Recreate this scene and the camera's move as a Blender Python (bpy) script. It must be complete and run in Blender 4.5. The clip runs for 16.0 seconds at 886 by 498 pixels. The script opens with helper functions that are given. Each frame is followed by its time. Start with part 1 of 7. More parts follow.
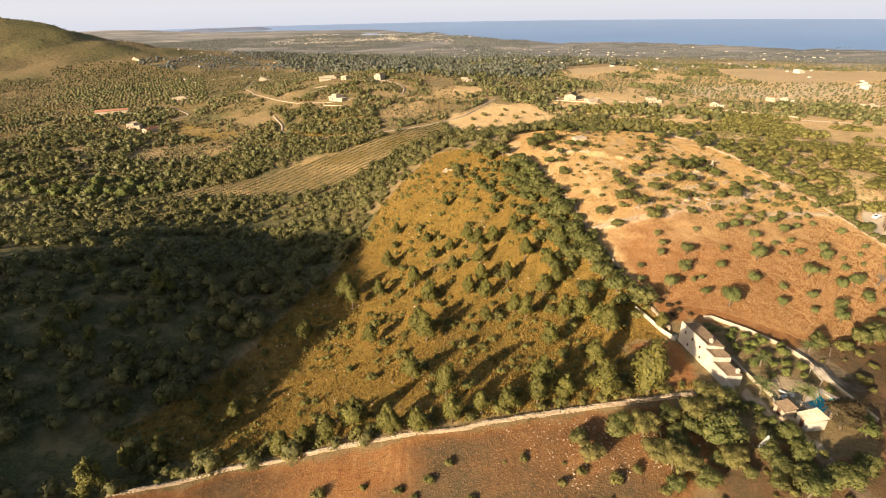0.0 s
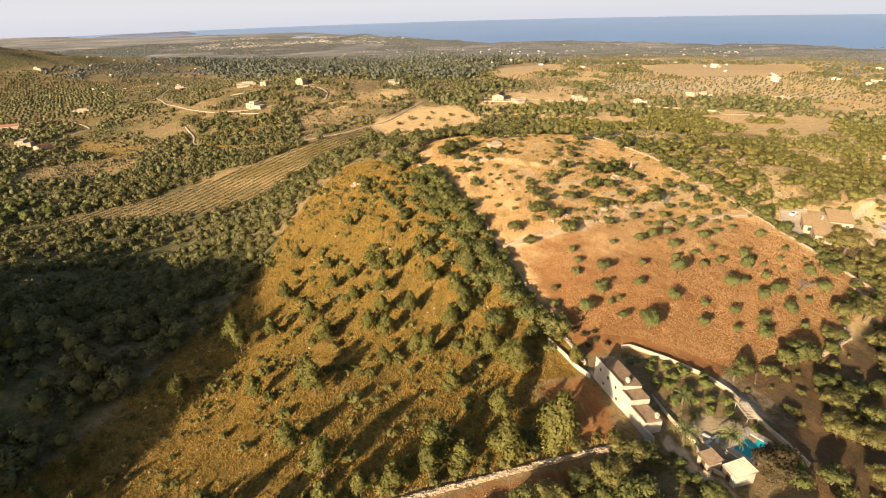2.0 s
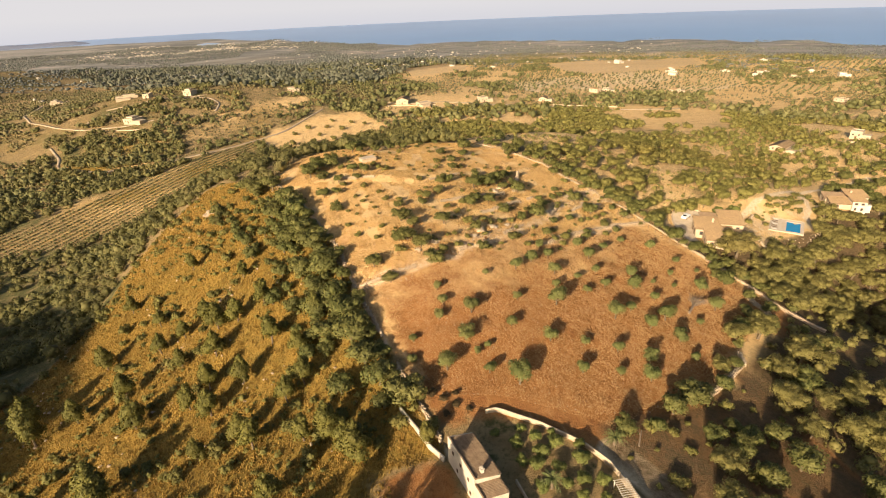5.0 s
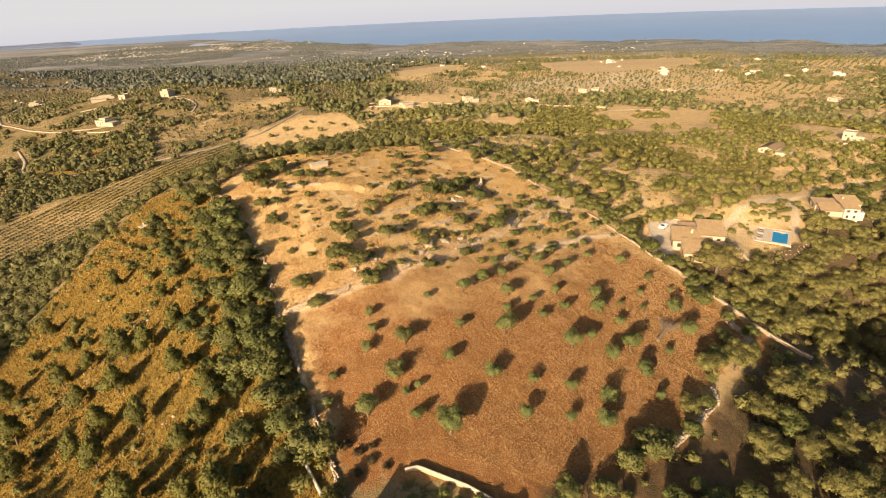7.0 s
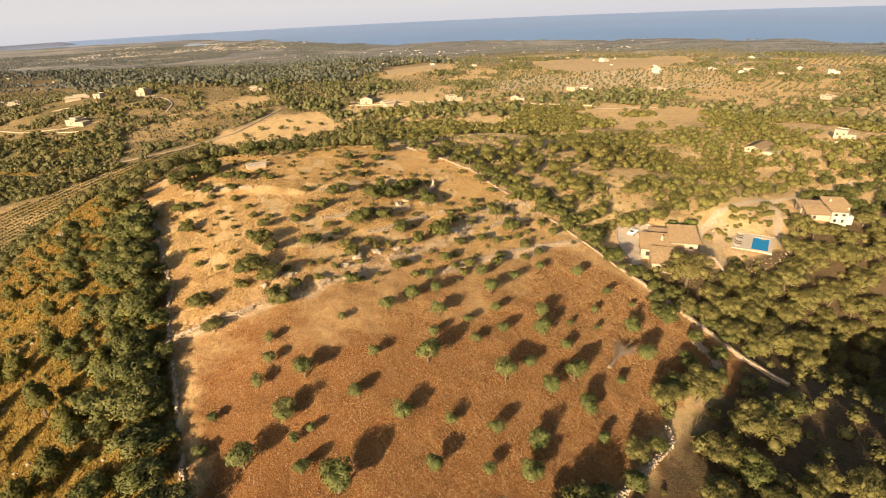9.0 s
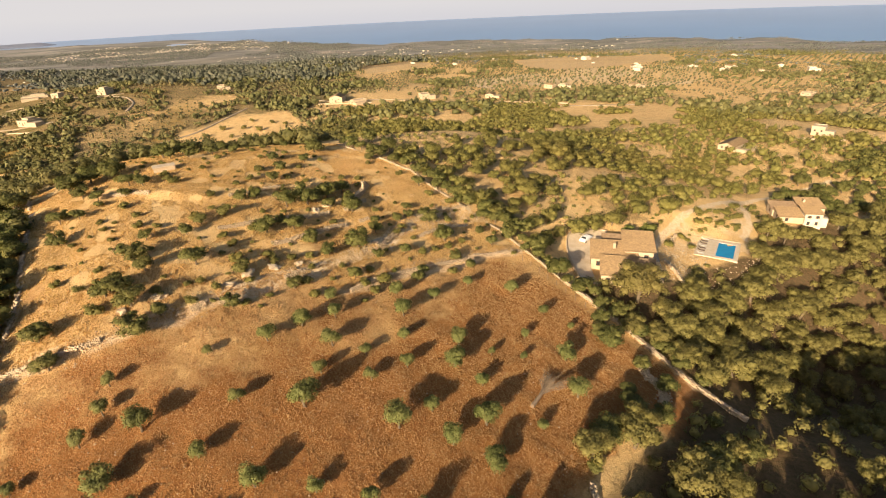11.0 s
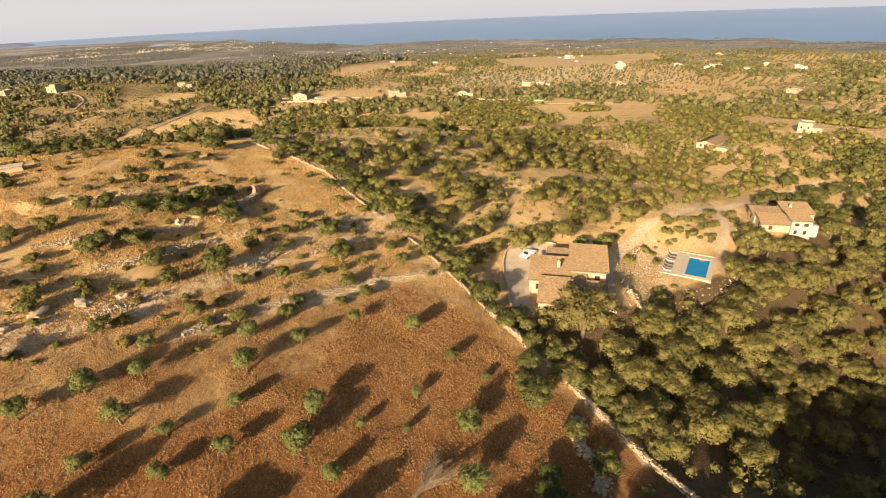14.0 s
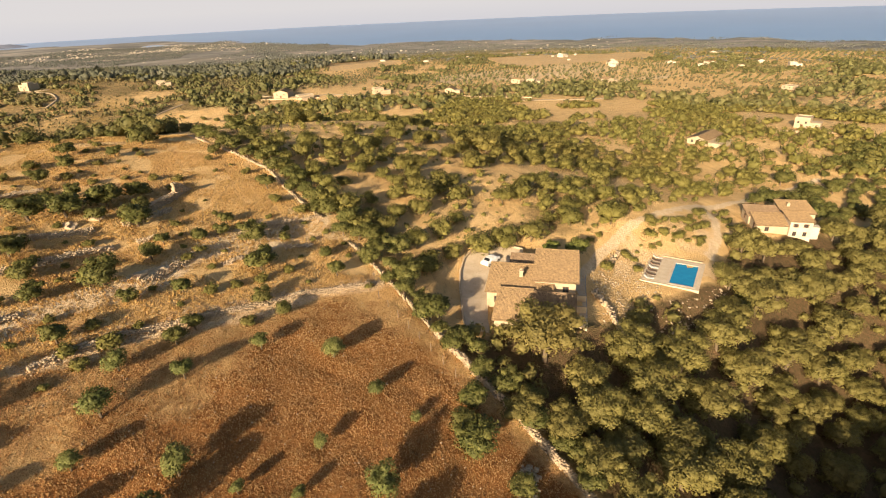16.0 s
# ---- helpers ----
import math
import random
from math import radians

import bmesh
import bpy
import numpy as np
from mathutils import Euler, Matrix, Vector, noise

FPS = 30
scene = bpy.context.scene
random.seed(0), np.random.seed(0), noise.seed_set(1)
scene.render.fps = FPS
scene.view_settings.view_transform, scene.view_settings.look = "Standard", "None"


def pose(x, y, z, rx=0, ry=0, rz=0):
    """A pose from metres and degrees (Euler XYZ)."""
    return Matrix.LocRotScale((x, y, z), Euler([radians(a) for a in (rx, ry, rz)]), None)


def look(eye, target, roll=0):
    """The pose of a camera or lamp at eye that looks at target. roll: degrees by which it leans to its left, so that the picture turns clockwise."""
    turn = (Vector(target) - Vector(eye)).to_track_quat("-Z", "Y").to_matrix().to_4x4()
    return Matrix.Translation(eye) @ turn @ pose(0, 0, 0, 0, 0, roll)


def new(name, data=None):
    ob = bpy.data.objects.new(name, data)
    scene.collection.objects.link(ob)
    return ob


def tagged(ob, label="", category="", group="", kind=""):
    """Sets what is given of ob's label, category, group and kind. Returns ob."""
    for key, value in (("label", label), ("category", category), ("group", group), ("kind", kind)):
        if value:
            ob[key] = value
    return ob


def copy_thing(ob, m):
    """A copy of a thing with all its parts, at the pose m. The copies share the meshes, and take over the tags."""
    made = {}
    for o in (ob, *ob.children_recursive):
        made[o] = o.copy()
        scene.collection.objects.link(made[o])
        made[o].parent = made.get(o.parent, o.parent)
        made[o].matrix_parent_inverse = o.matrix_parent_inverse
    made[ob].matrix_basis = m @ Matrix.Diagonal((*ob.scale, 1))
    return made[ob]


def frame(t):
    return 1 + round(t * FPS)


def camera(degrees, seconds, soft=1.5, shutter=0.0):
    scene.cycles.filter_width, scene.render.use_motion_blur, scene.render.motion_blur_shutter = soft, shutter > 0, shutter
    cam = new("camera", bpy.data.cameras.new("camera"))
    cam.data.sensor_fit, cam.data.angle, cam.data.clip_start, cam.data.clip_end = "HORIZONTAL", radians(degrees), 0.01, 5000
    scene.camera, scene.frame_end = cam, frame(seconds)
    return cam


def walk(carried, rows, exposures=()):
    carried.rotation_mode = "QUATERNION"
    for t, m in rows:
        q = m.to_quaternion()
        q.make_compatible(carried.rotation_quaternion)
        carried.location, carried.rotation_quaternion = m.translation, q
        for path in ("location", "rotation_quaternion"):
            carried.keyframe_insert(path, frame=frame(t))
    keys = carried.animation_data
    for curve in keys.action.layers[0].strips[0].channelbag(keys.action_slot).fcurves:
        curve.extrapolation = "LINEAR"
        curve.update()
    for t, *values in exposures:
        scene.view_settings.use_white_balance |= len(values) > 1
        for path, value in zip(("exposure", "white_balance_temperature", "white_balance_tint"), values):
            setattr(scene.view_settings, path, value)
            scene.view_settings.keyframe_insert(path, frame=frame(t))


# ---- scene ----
cam = camera(80.50, 16.0, soft=1.1)
PATH = [
    (0.0, 0.07, -0.09, 90.00, 64.59, 1.00, -0.33),
    (0.5, 3.72, 4.66, 89.62, 64.57, 1.11, -1.93),
    (1.0, 7.13, 9.39, 89.31, 64.58, 1.21, -3.34),
    (1.5, 10.56, 13.87, 88.99, 64.57, 1.31, -4.23),
    (2.0, 14.52, 18.44, 88.48, 64.55, 1.54, -6.93),
    (2.5, 18.68, 22.67, 88.07, 64.51, 1.83, -10.13),
    (3.0, 22.79, 26.46, 87.64, 64.46, 2.09, -13.44),
    (3.5, 26.65, 29.63, 87.23, 64.44, 2.22, -14.84),
    (4.0, 30.64, 32.77, 86.76, 64.46, 2.26, -15.05),
    (6.5, 50.30, 47.21, 83.71, 64.55, 2.35, -15.57),
    (7.0, 54.55, 49.81, 82.72, 64.54, 2.35, -15.59),
    (7.5, 58.94, 52.34, 81.65, 64.53, 2.34, -15.64),
    (8.0, 63.23, 54.71, 80.46, 64.54, 2.33, -15.68),
    (8.5, 67.70, 57.21, 79.22, 64.55, 2.37, -15.73),
    (9.0, 72.24, 59.59, 78.11, 64.55, 2.41, -15.79),
    (11.5, 95.69, 73.22, 71.60, 64.54, 2.40, -17.27),
    (12.0, 99.93, 76.30, 70.31, 64.56, 2.37, -17.51),
    (12.5, 103.72, 79.28, 69.06, 64.56, 2.35, -17.70),
    (13.0, 107.33, 82.34, 67.67, 64.58, 2.31, -17.84),
    (13.5, 110.87, 85.32, 66.26, 64.62, 2.31, -17.91),
    (14.0, 114.28, 88.17, 64.79, 64.65, 2.28, -17.96),
    (14.5, 117.48, 90.70, 63.44, 64.67, 2.30, -18.02),
    (15.0, 120.59, 93.21, 62.03, 64.71, 2.31, -18.12),
    (15.5, 123.73, 95.81, 60.53, 64.71, 2.32, -18.25),
    (16.0, 126.83, 98.35, 59.07, 64.75, 2.37, -18.36),
]
# seconds, stops, kelvin, tint
EXPOSURES = [(0.0, 1.16, 6050, 10), (4.0, 1.08, 6250, 10), (9.0, 1.03, 6400, 10), (16.0, 1.0, 6480, 10)]
walk(cam, [(t, pose(x, y, z, rx, ry, rz)) for t, x, y, z, rx, ry, rz in PATH], EXPOSURES)

# ---- world, sun and exposure ----
SUN_AZ, SUN_EL = 223.0, 18.5          # degrees clockwise from +y, degrees above level
world = bpy.data.worlds.new("world")
scene.world = world
world.use_nodes = True
wn = world.node_tree.nodes
sky = wn.new("ShaderNodeTexSky")
sky.sky_type, sky.sun_disc = "NISHITA", False
sky.sun_elevation, sky.sun_rotation = radians(SUN_EL), radians(SUN_AZ)
sky.air_density, sky.dust_density, sky.ozone_density = 1.0, 3.5, 1.0
wn["Background"].inputs["Strength"].default_value = 0.06
world.node_tree.links.new(sky.outputs["Color"], wn["Background"].inputs["Color"])
sun_way = Vector((math.sin(radians(SUN_AZ)) * math.cos(radians(SUN_EL)), math.cos(radians(SUN_AZ)) * math.cos(radians(SUN_EL)), math.sin(radians(SUN_EL))))
lamp = bpy.data.lights.new("sun", "SUN")
lamp.energy, lamp.angle, lamp.color = 5.0, radians(0.6), (1.0, 0.785, 0.535)
sun = new("sun", lamp)
sun.matrix_world = look(sun_way * 800 + Vector((80, 130, 0)), (80, 130, 0))

# ---- the lie of the land ----
HILLS = [
    (86, 228, 90, 29.4), (62, 81, 55, 6.9), (-208, 330, 160, -23.0), (248, 282, 90, 5.2), (194, 114, 55, -5.6), (-64, 858, 280, 13.5),
    (-184, 174, 90, 18.5), (-43, 123, 35, -6.7), (29, 180, 55, 8.6), (-4, 48, 55, 0.1), (-70, 213, 55, -13.9), (-4, 279, 55, 13.9),
    (194, 213, 55, 1.9), (104, 123, 35, 1.0), (302, 120, 90, -9.0), (161, 279, 55, 11.7), (32, -96, 90, 10.0), (-22, 165, 35, -4.8),
    (209, 186, 35, 7.1), (-103, 147, 55, 6.6), (-76, 336, 90, -6.4), (-64, 102, 35, -6.7),
]
HILLS_FAR = [
    (356, 282, 90, 7.0), (272, 1194, 280, 8.7), (-238, 552, 90, -9.7), (194, 12, 90, 3.3), (104, 207, 35, -2.2), (-1, 81, 35, 6.3),
    (20, 123, 35, -2.7), (32, 498, 90, -4.7), (62, 144, 35, 5.3), (-103, 279, 55, -7.4), (-112, 714, 160, 17.6), (230, 144, 35, -5.1),
    (776, 858, 280, 5.2), (-136, 81, 55, 4.4), (176, 618, 160, 4.5), (-1, 228, 35, 1.4), (62, 15, 55, 4.5), (230, 102, 35, 3.6),
    (251, 186, 35, 3.5), (125, 144, 35, 2.1), (29, 246, 55, 5.2), (-112, 522, 160, -3.8),
]
# Unseen hills behind and beside the view, added to throw shade.
SHADE_HILLS = [(-277, -48, 82, 37.8), (-325, -92, 131, 82.7)]
HIDDEN = [(181.7, 91.4, 28.9, 4.0)]
GULLY = [(186, 131, 15, -6.0), (205, 138, 16, -8.0), (226, 146, 18, -7.0), (205, 118, 20, -4.0)]
MOUNTAINS = [(-1120, 1330, 300, 98.0), (-850, 1500, 260, 48.0), (-1500, 1500, 420, 120.0), (-600, 1750, 260, 26.0)]
SEA_LEVEL = -118.0


PADS = [(163, 168, 13, 12.6), (196, 171, 11, 8.7), (241, 190, 10, 5.0), (58, 90, 11, 19.3), (70, 77, 10, 19.2)]


def bumps(x, y, rows):
    z = np.zeros_like(x)
    for cx, cy, r, h in rows:
        z += h * np.exp(-((x - cx) ** 2 + (y - cy) ** 2) / r ** 2)
    return z


def knolls(x, y, rows):
    """Steep-sided hills."""
    z = np.zeros_like(x)
    for cx, cy, r, h in rows:
        z += h * np.exp(-(((x - cx) ** 2 + (y - cy) ** 2) / r ** 2) ** 2)
    return z


def lattice(ix, iy, seed):
    h = np.sin(ix * 127.1 + iy * 311.7 + seed * 74.7) * 43758.5453
    return h - np.floor(h)


def soft_noise(x, y, size, seed=0):
    """Smooth value noise, 0 to 1, with lumps of that size."""
    u, v = np.asarray(x, float) / size, np.asarray(y, float) / size
    iu, iv = np.floor(u), np.floor(v)
    fu, fv = u - iu, v - iv
    fu, fv = fu * fu * (3 - 2 * fu), fv * fv * (3 - 2 * fv)
    a, b = lattice(iu, iv, seed), lattice(iu + 1, iv, seed)
    c, d = lattice(iu, iv + 1, seed), lattice(iu + 1, iv + 1, seed)
    return (a * (1 - fu) + b * fu) * (1 - fv) + (c * (1 - fu) + d * fu) * fv


def coast(x, y):
    """How far the land reaches in the direction of (x, y)."""
    az = np.degrees(np.arctan2(x, np.maximum(y, -1e5)))
    r = np.interp(az, [-180, -30, -22, -6, 2, 8, 20, 38, 60, 120, 180], [5600, 5600, 4600, 4250, 3550, 3000, 2850, 2700, 2500, 2500, 5600])
    return r + 160 * (soft_noise(az, az * 0, 4.0, 3) - 0.5) + 90 * (soft_noise(az, az * 0, 1.1, 4) - 0.5)


def land(x, y):
    """The smooth height of the ground."""
    x, y = np.asarray(x, float), np.asarray(y, float)
    r = np.hypot(x - 60, y - 60)
    z = np.maximum(10 - 0.05 * r, SEA_LEVEL + 7 + np.clip(r - 2400, 0, None) * 0.0088)
    z = z + bumps(x, y, HILLS) + bumps(x, y, HILLS_FAR) + knolls(x, y, SHADE_HILLS + HIDDEN) + bumps(x, y, MOUNTAINS) + bumps(x, y, GULLY) + terrace_steps(x, y)
    high = bumps(x, y, MOUNTAINS)
    z = z + high * (0.36 * np.abs(2 * soft_noise(x, y, 260, 12) - 1) + 0.12 * np.abs(2 * soft_noise(x, y, 90, 13) - 1) - 0.17)
    for px, py, pr, level in PADS:
        d = np.hypot(x - px, y - py)
        z = z + (level - z) * np.clip(1.6 - d / pr, 0, 1) ** 1.0 * (d < pr * 1.6)
    z = z + np.clip((r - 350) / 500, 0, 1) * 9 * (soft_noise(x, y, 260, 7) - 0.5) + np.clip((r - 1200) / 900, 0, 1) * 14 * (soft_noise(x, y, 420, 8) - 0.5)
    return z


TERRACE_STEPS = [
    ([(45.5, 147), (57, 147.3), (70.7, 152), (86.7, 160.6), (99.8, 169.6), (107, 173.8), (116.2, 185.5), (123.5, 190.8), (132.8, 194.3)], 0.42),
    ([(97.4, 156), (101.8, 159.4), (108.9, 162.5), (117.9, 165.6), (127.1, 169.5), (139.7, 172.7)], 0.40),
    ([(46, 206), (56, 202.5), (64, 198), (71, 196), (80, 200), (87, 203.5)], 0.45),
    ([(74, 180), (84, 183), (94, 186), (102, 191), (107, 197)], 0.5), ([(79, 172), (88, 175), (97, 181), (106, 186)], 0.45),
]


def terrace_steps(x, y):
    z = np.zeros_like(x)
    for pts, h in TERRACE_STEPS:
        px, py = [p[0] for p in pts], [p[1] for p in pts]
        s = (y - np.interp(x, px, py) - 1.2 * (soft_noise(x, y, 5, 17) - 0.5)) / 0.9
        z += h * np.tanh(s) * np.exp(-(s / 8) ** 2) * np.clip((x - px[0]) / 4, 0, 1) * np.clip((px[-1] - x) / 4, 0, 1)
    return z


def polyline(pts, step):
    """Points at even steps along a broken line."""
    p = np.array(pts, float)
    s = np.r_[0, np.cumsum(np.hypot(*np.diff(p, axis=0).T))]
    t = np.arange(0, s[-1], step)
    return np.c_[np.interp(t, s, p[:, 0]), np.interp(t, s, p[:, 1])]


def line_distance(x, y, pts):
    best = np.full(np.shape(x), 1e9)
    for (ax, ay), (bx, by) in zip(pts[:-1], pts[1:]):
        dx, dy = bx - ax, by - ay
        t = np.clip(((x - ax) * dx + (y - ay) * dy) / (dx * dx + dy * dy), 0, 1)
        best = np.minimum(best, np.hypot(x - ax - t * dx, y - ay - t * dy))
    return best


def inside(x, y, poly):
    x, y = np.asarray(x, float), np.asarray(y, float)
    hit = np.zeros(x.shape, bool)
    for (ax, ay), (bx, by) in zip(poly, poly[1:] + poly[:1]):
        if ay != by:
            hit ^= ((ay > y) != (by > y)) & (x < (bx - ax) * (y - ay) / (by - ay) + ax)
    return hit


# ---- the plan: walls, fields, roads ----
WALL_WEST = [(24.5, 223), (31.5, 205), (37, 184), (42, 165), (44.2, 147.7), (47, 134), (50, 117), (51.1, 111.5), (53.2, 98.5)]
WALL_EAST = [(106, 245), (114, 230.5), (124, 217), (130.5, 198), (138.3, 180), (144.5, 160), (150.3, 144), (154.5, 129.5), (158, 121)]
WALL_FRONT = [(-68, 73.5), (-46, 79), (-19, 76.8), (3, 75.3), (17, 77), (37.5, 79.2), (56.5, 80.6)]
WALL_SOUTH = [(122.2, 112.3), (121.2, 109.5), (111.2, 104.1), (104, 100.5)]
TERRACE_LOW = [(45.5, 147), (57, 147.3), (70.7, 152), (86.7, 160.6), (99.8, 169.6), (107, 173.8), (116.2, 185.5), (123.5, 190.8), (132.8, 194.3)]
TERRACE_MID = [(97.4, 156), (101.8, 159.4), (108.9, 162.5), (117.9, 165.6), (127.1, 169.5), (139.7, 172.7)]
TERRACE_TOP = [(46, 206), (56, 202.5), (64, 198), (71, 196), (80, 200), (87, 203.5)]
ESTATE = [(51, 113), (48.8, 128), (43.9, 148.5), (41, 168), (36, 187), (24.5, 222), (36, 246), (60, 262), (106, 246), (114, 231), (124, 217), (130, 198), (138, 180), (144.5, 160), (150, 144), (153, 134), (140, 124), (122, 113), (111, 105), (100, 101), (82, 97), (66, 108)]
SLOPE = [(53, 98), (51, 113), (44, 148), (40, 170), (24, 222), (-2, 262), (-30, 236), (-42, 185), (-58, 130), (-78, 90), (-50, 81), (0, 77), (37, 80), (52, 82)]
FRONT_FIELD = [(-90, 60), (-68, 73), (-46, 78), (-19, 76), (3, 74.5), (17, 76), (37, 78), (46, 76), (40, 60), (30, 40), (-60, 20)]
VINEYARD = [(-205, 352), (-132, 344), (-72, 342), (-34, 412), (6, 458), (-6, 496), (-42, 470), (-86, 426), (-132, 389), (-190, 365)]
TAN_FIELD = [(10, 527), (60, 566), (94, 560), (107, 476), (58, 457), (30, 447), (12, 456), (4, 483)]
GARDEN = [(56, 102), (63, 106), (70, 100), (77, 93), (77.5, 76), (70, 66), (58, 68), (57, 80)]
FOREST = [(156, 131), (146, 160), (153, 160), (172, 158), (185, 166), (204, 166), (214, 176), (232, 184), (256, 182), (300, 190), (330, 150), (260, 90), (190, 70), (150, 78), (118, 74), (118, 98), (128, 112), (146, 122)]
FARM_YARD = [(59.8, 82), (61.2, 75.4), (64.0, 69.5), (65.5, 61), (68, 52), (63, 52), (61.3, 62), (60.3, 68), (58.6, 73.7), (57.8, 79.5)]
FARM_TERRACE = [(63.0, 82.5), (68.8, 86), (74.0, 82), (75, 74), (66, 72), (62.6, 77.8)]
ROAD = [(172, 168.5), (179.5, 175), (186, 180.5), (196.6, 186.8), (207, 190.8), (233, 200), (260.7, 209.5), (273, 214), (300, 222)]
POOL_PATH = [(227, 195.5), (222, 187), (217, 181), (209, 175)]
FARM_TRACK = [(80, 91), (82, 86), (82, 80), (84, 70), (88, 55)]
FIELD_TRACK = [(62, 118), (74, 130), (84, 146), (92, 160), (99, 170)]
HILL_ROAD = [(-180, 570), (-160, 530), (-154, 504), (-114, 472), (-72, 468), (-22, 487), (20, 520), (60, 590)]
VILLAGE_ROAD = [(83, 644), (109, 609), (140, 574), (180, 569), (222, 533), (276, 500), (312, 470), (380, 452)]
RIDGE_ROAD = [(-44, 606), (-42, 635), (-54, 662), (-75, 671), (-110, 678), (-144, 648), (-165, 623)]
WEST_ROAD = [(-325, 950), (-291, 801), (-234, 677), (-192, 628), (-161, 602), (-121, 589), (-98, 597)]
VALLEY_ROAD = [(-385, 665), (-333, 655), (-285, 605), (-300, 585), (-302, 548)]
FAR_ROADS = (HILL_ROAD, VILLAGE_ROAD, RIDGE_ROAD, WEST_ROAD, VALLEY_ROAD)
PINE_BELT = [(-900, 2250), (-420, 1464), (-239, 1062), (-57, 735), (21, 712), (148, 805), (219, 978), (378, 1086), (285, 1592), (-48, 1903), (-400, 2150)]
OPEN_HILL = [(-375, 850), (-350, 975), (-250, 905), (-188, 930), (-83, 710), (-36, 660), (-40, 596), (-95, 577), (-104, 561), (-150, 575), (-140, 522), (-200, 530), (-240, 551), (-290, 570)]
ROW_ORCHARD = [(-816, 1153), (-726, 1288), (-519, 1199), (-300, 690), (-279, 650), (-454, 690), (-526, 740)]
CREAM_GROVE = [(285, 690), (330, 762), (400, 780), (600, 790), (700, 770), (620, 640), (571, 585), (450, 540), (415, 560), (373, 585), (304, 606)]
BARE_FIELDS = [
    [(235, 1053), (333, 1128), (378, 1062), (326, 962), (215, 885)],
    [(512, 1040), (640, 1090), (869, 1045), (780, 900), (620, 815), (520, 750), (468, 793), (470, 880)],
    [(-1004, 2578), (-735, 2699), (-704, 2560), (-941, 2445)], [(-468, 2531), (-67, 2673), (169, 2226), (-168, 2200)], [(224, 2622), (560, 2448), (433, 1886), (255, 2192)],
    [(10, 640), (42, 655), (50, 628), (20, 612)],
]


def far_field(x, y):
    """A random number for each patch of the far fields, and how close its edge is."""
    u, v = x / 95 + y / 260 + 0.35 * np.sin(y / 210), y / 62 - x / 300 + 0.3 * np.sin(x / 170)
    iu, iv = np.floor(u), np.floor(v)
    e = np.minimum(np.minimum(u - iu, 1 - (u - iu)) * 95, np.minimum(v - iv, 1 - (v - iv)) * 62)
    return lattice(iu, iv, 11), e


def bare_field(x, y):
    """Ploughed fields of the plain."""
    hit = np.zeros(np.shape(x), bool)
    for poly in BARE_FIELDS:
        hit |= inside(x, y, poly)
    return hit


def open_patch(x, y):
    """Where the distance is cleared land and not scrub."""
    f, edge = far_field(x, y)
    r = np.hypot(x - 60, y - 60)
    az = np.degrees(np.arctan2(x - 60, np.maximum(y - 60, 1)))
    share = np.interp(az, [-40, -12, 5, 25, 60], [0.05, 0.10, 0.24, 0.34, 0.34])
    return ((f < share * 0.7) & (edge > 4) & (r > np.where(az < 5, 1000, 560))) | bare_field(x, y)


# ---- materials ----
def nodes_of(name, rough=0.9):
    m = bpy.data.materials.new(name)
    m.use_nodes = True
    nt = m.node_tree
    b = nt.nodes["Principled BSDF"]
    b.inputs["Roughness"].default_value = rough
    b.inputs["Specular IOR Level"].default_value = 0.25
    return m, nt, b


def add(nt, kind, **values):
    n = nt.nodes.new(kind)
    for k, v in values.items():
        n.inputs[k].default_value = v
    return n


def mixed(nt, a, b, fac):
    """A colour mix; a, b and fac are sockets, colours or numbers."""
    n = nt.nodes.new("ShaderNodeMix")
    n.data_type = "RGBA"
    for sock, v in ((n.inputs[0], fac), (n.inputs[6], a), (n.inputs[7], b)):
        if hasattr(v, "links"):
            nt.links.new(v, sock)
        elif isinstance(v, (int, float)):
            sock.default_value = v
        else:
            sock.default_value = (*v, 1)
    return n.outputs[2]


def ramp(nt, socket, lo, hi):
    n = nt.nodes.new("ShaderNodeMapRange")
    n.inputs["From Min"].default_value, n.inputs["From Max"].default_value = lo, hi
    nt.links.new(socket, n.inputs["Value"])
    return n.outputs["Result"]


def grain(nt, scale, detail=4.0, rough=0.6, where="world", stretch=None):
    n = nt.nodes.new("ShaderNodeTexNoise")
    n.inputs["Scale"].default_value, n.inputs["Detail"].default_value, n.inputs["Roughness"].default_value = scale, detail, rough
    if where == "world":
        c = nt.nodes.new("ShaderNodeNewGeometry").outputs["Position"]
    else:
        c = nt.nodes.new("ShaderNodeTexCoord").outputs["Object"]
    if stretch:
        mp = nt.nodes.new("ShaderNodeMapping")
        mp.inputs["Scale"].default_value, mp.inputs["Rotation"].default_value = stretch[:3], (0, 0, radians(stretch[3]))
        nt.links.new(c, mp.inputs["Vector"])
        c = mp.outputs["Vector"]
    nt.links.new(c, n.inputs["Vector"])
    return n.outputs["Fac"]


def bump(nt, b, socket, strength, distance):
    n = nt.nodes.new("ShaderNodeBump")
    n.inputs["Strength"].default_value, n.inputs["Distance"].default_value = strength, distance
    nt.links.new(socket, n.inputs["Height"])
    nt.links.new(n.outputs["Normal"], b.inputs["Normal"])


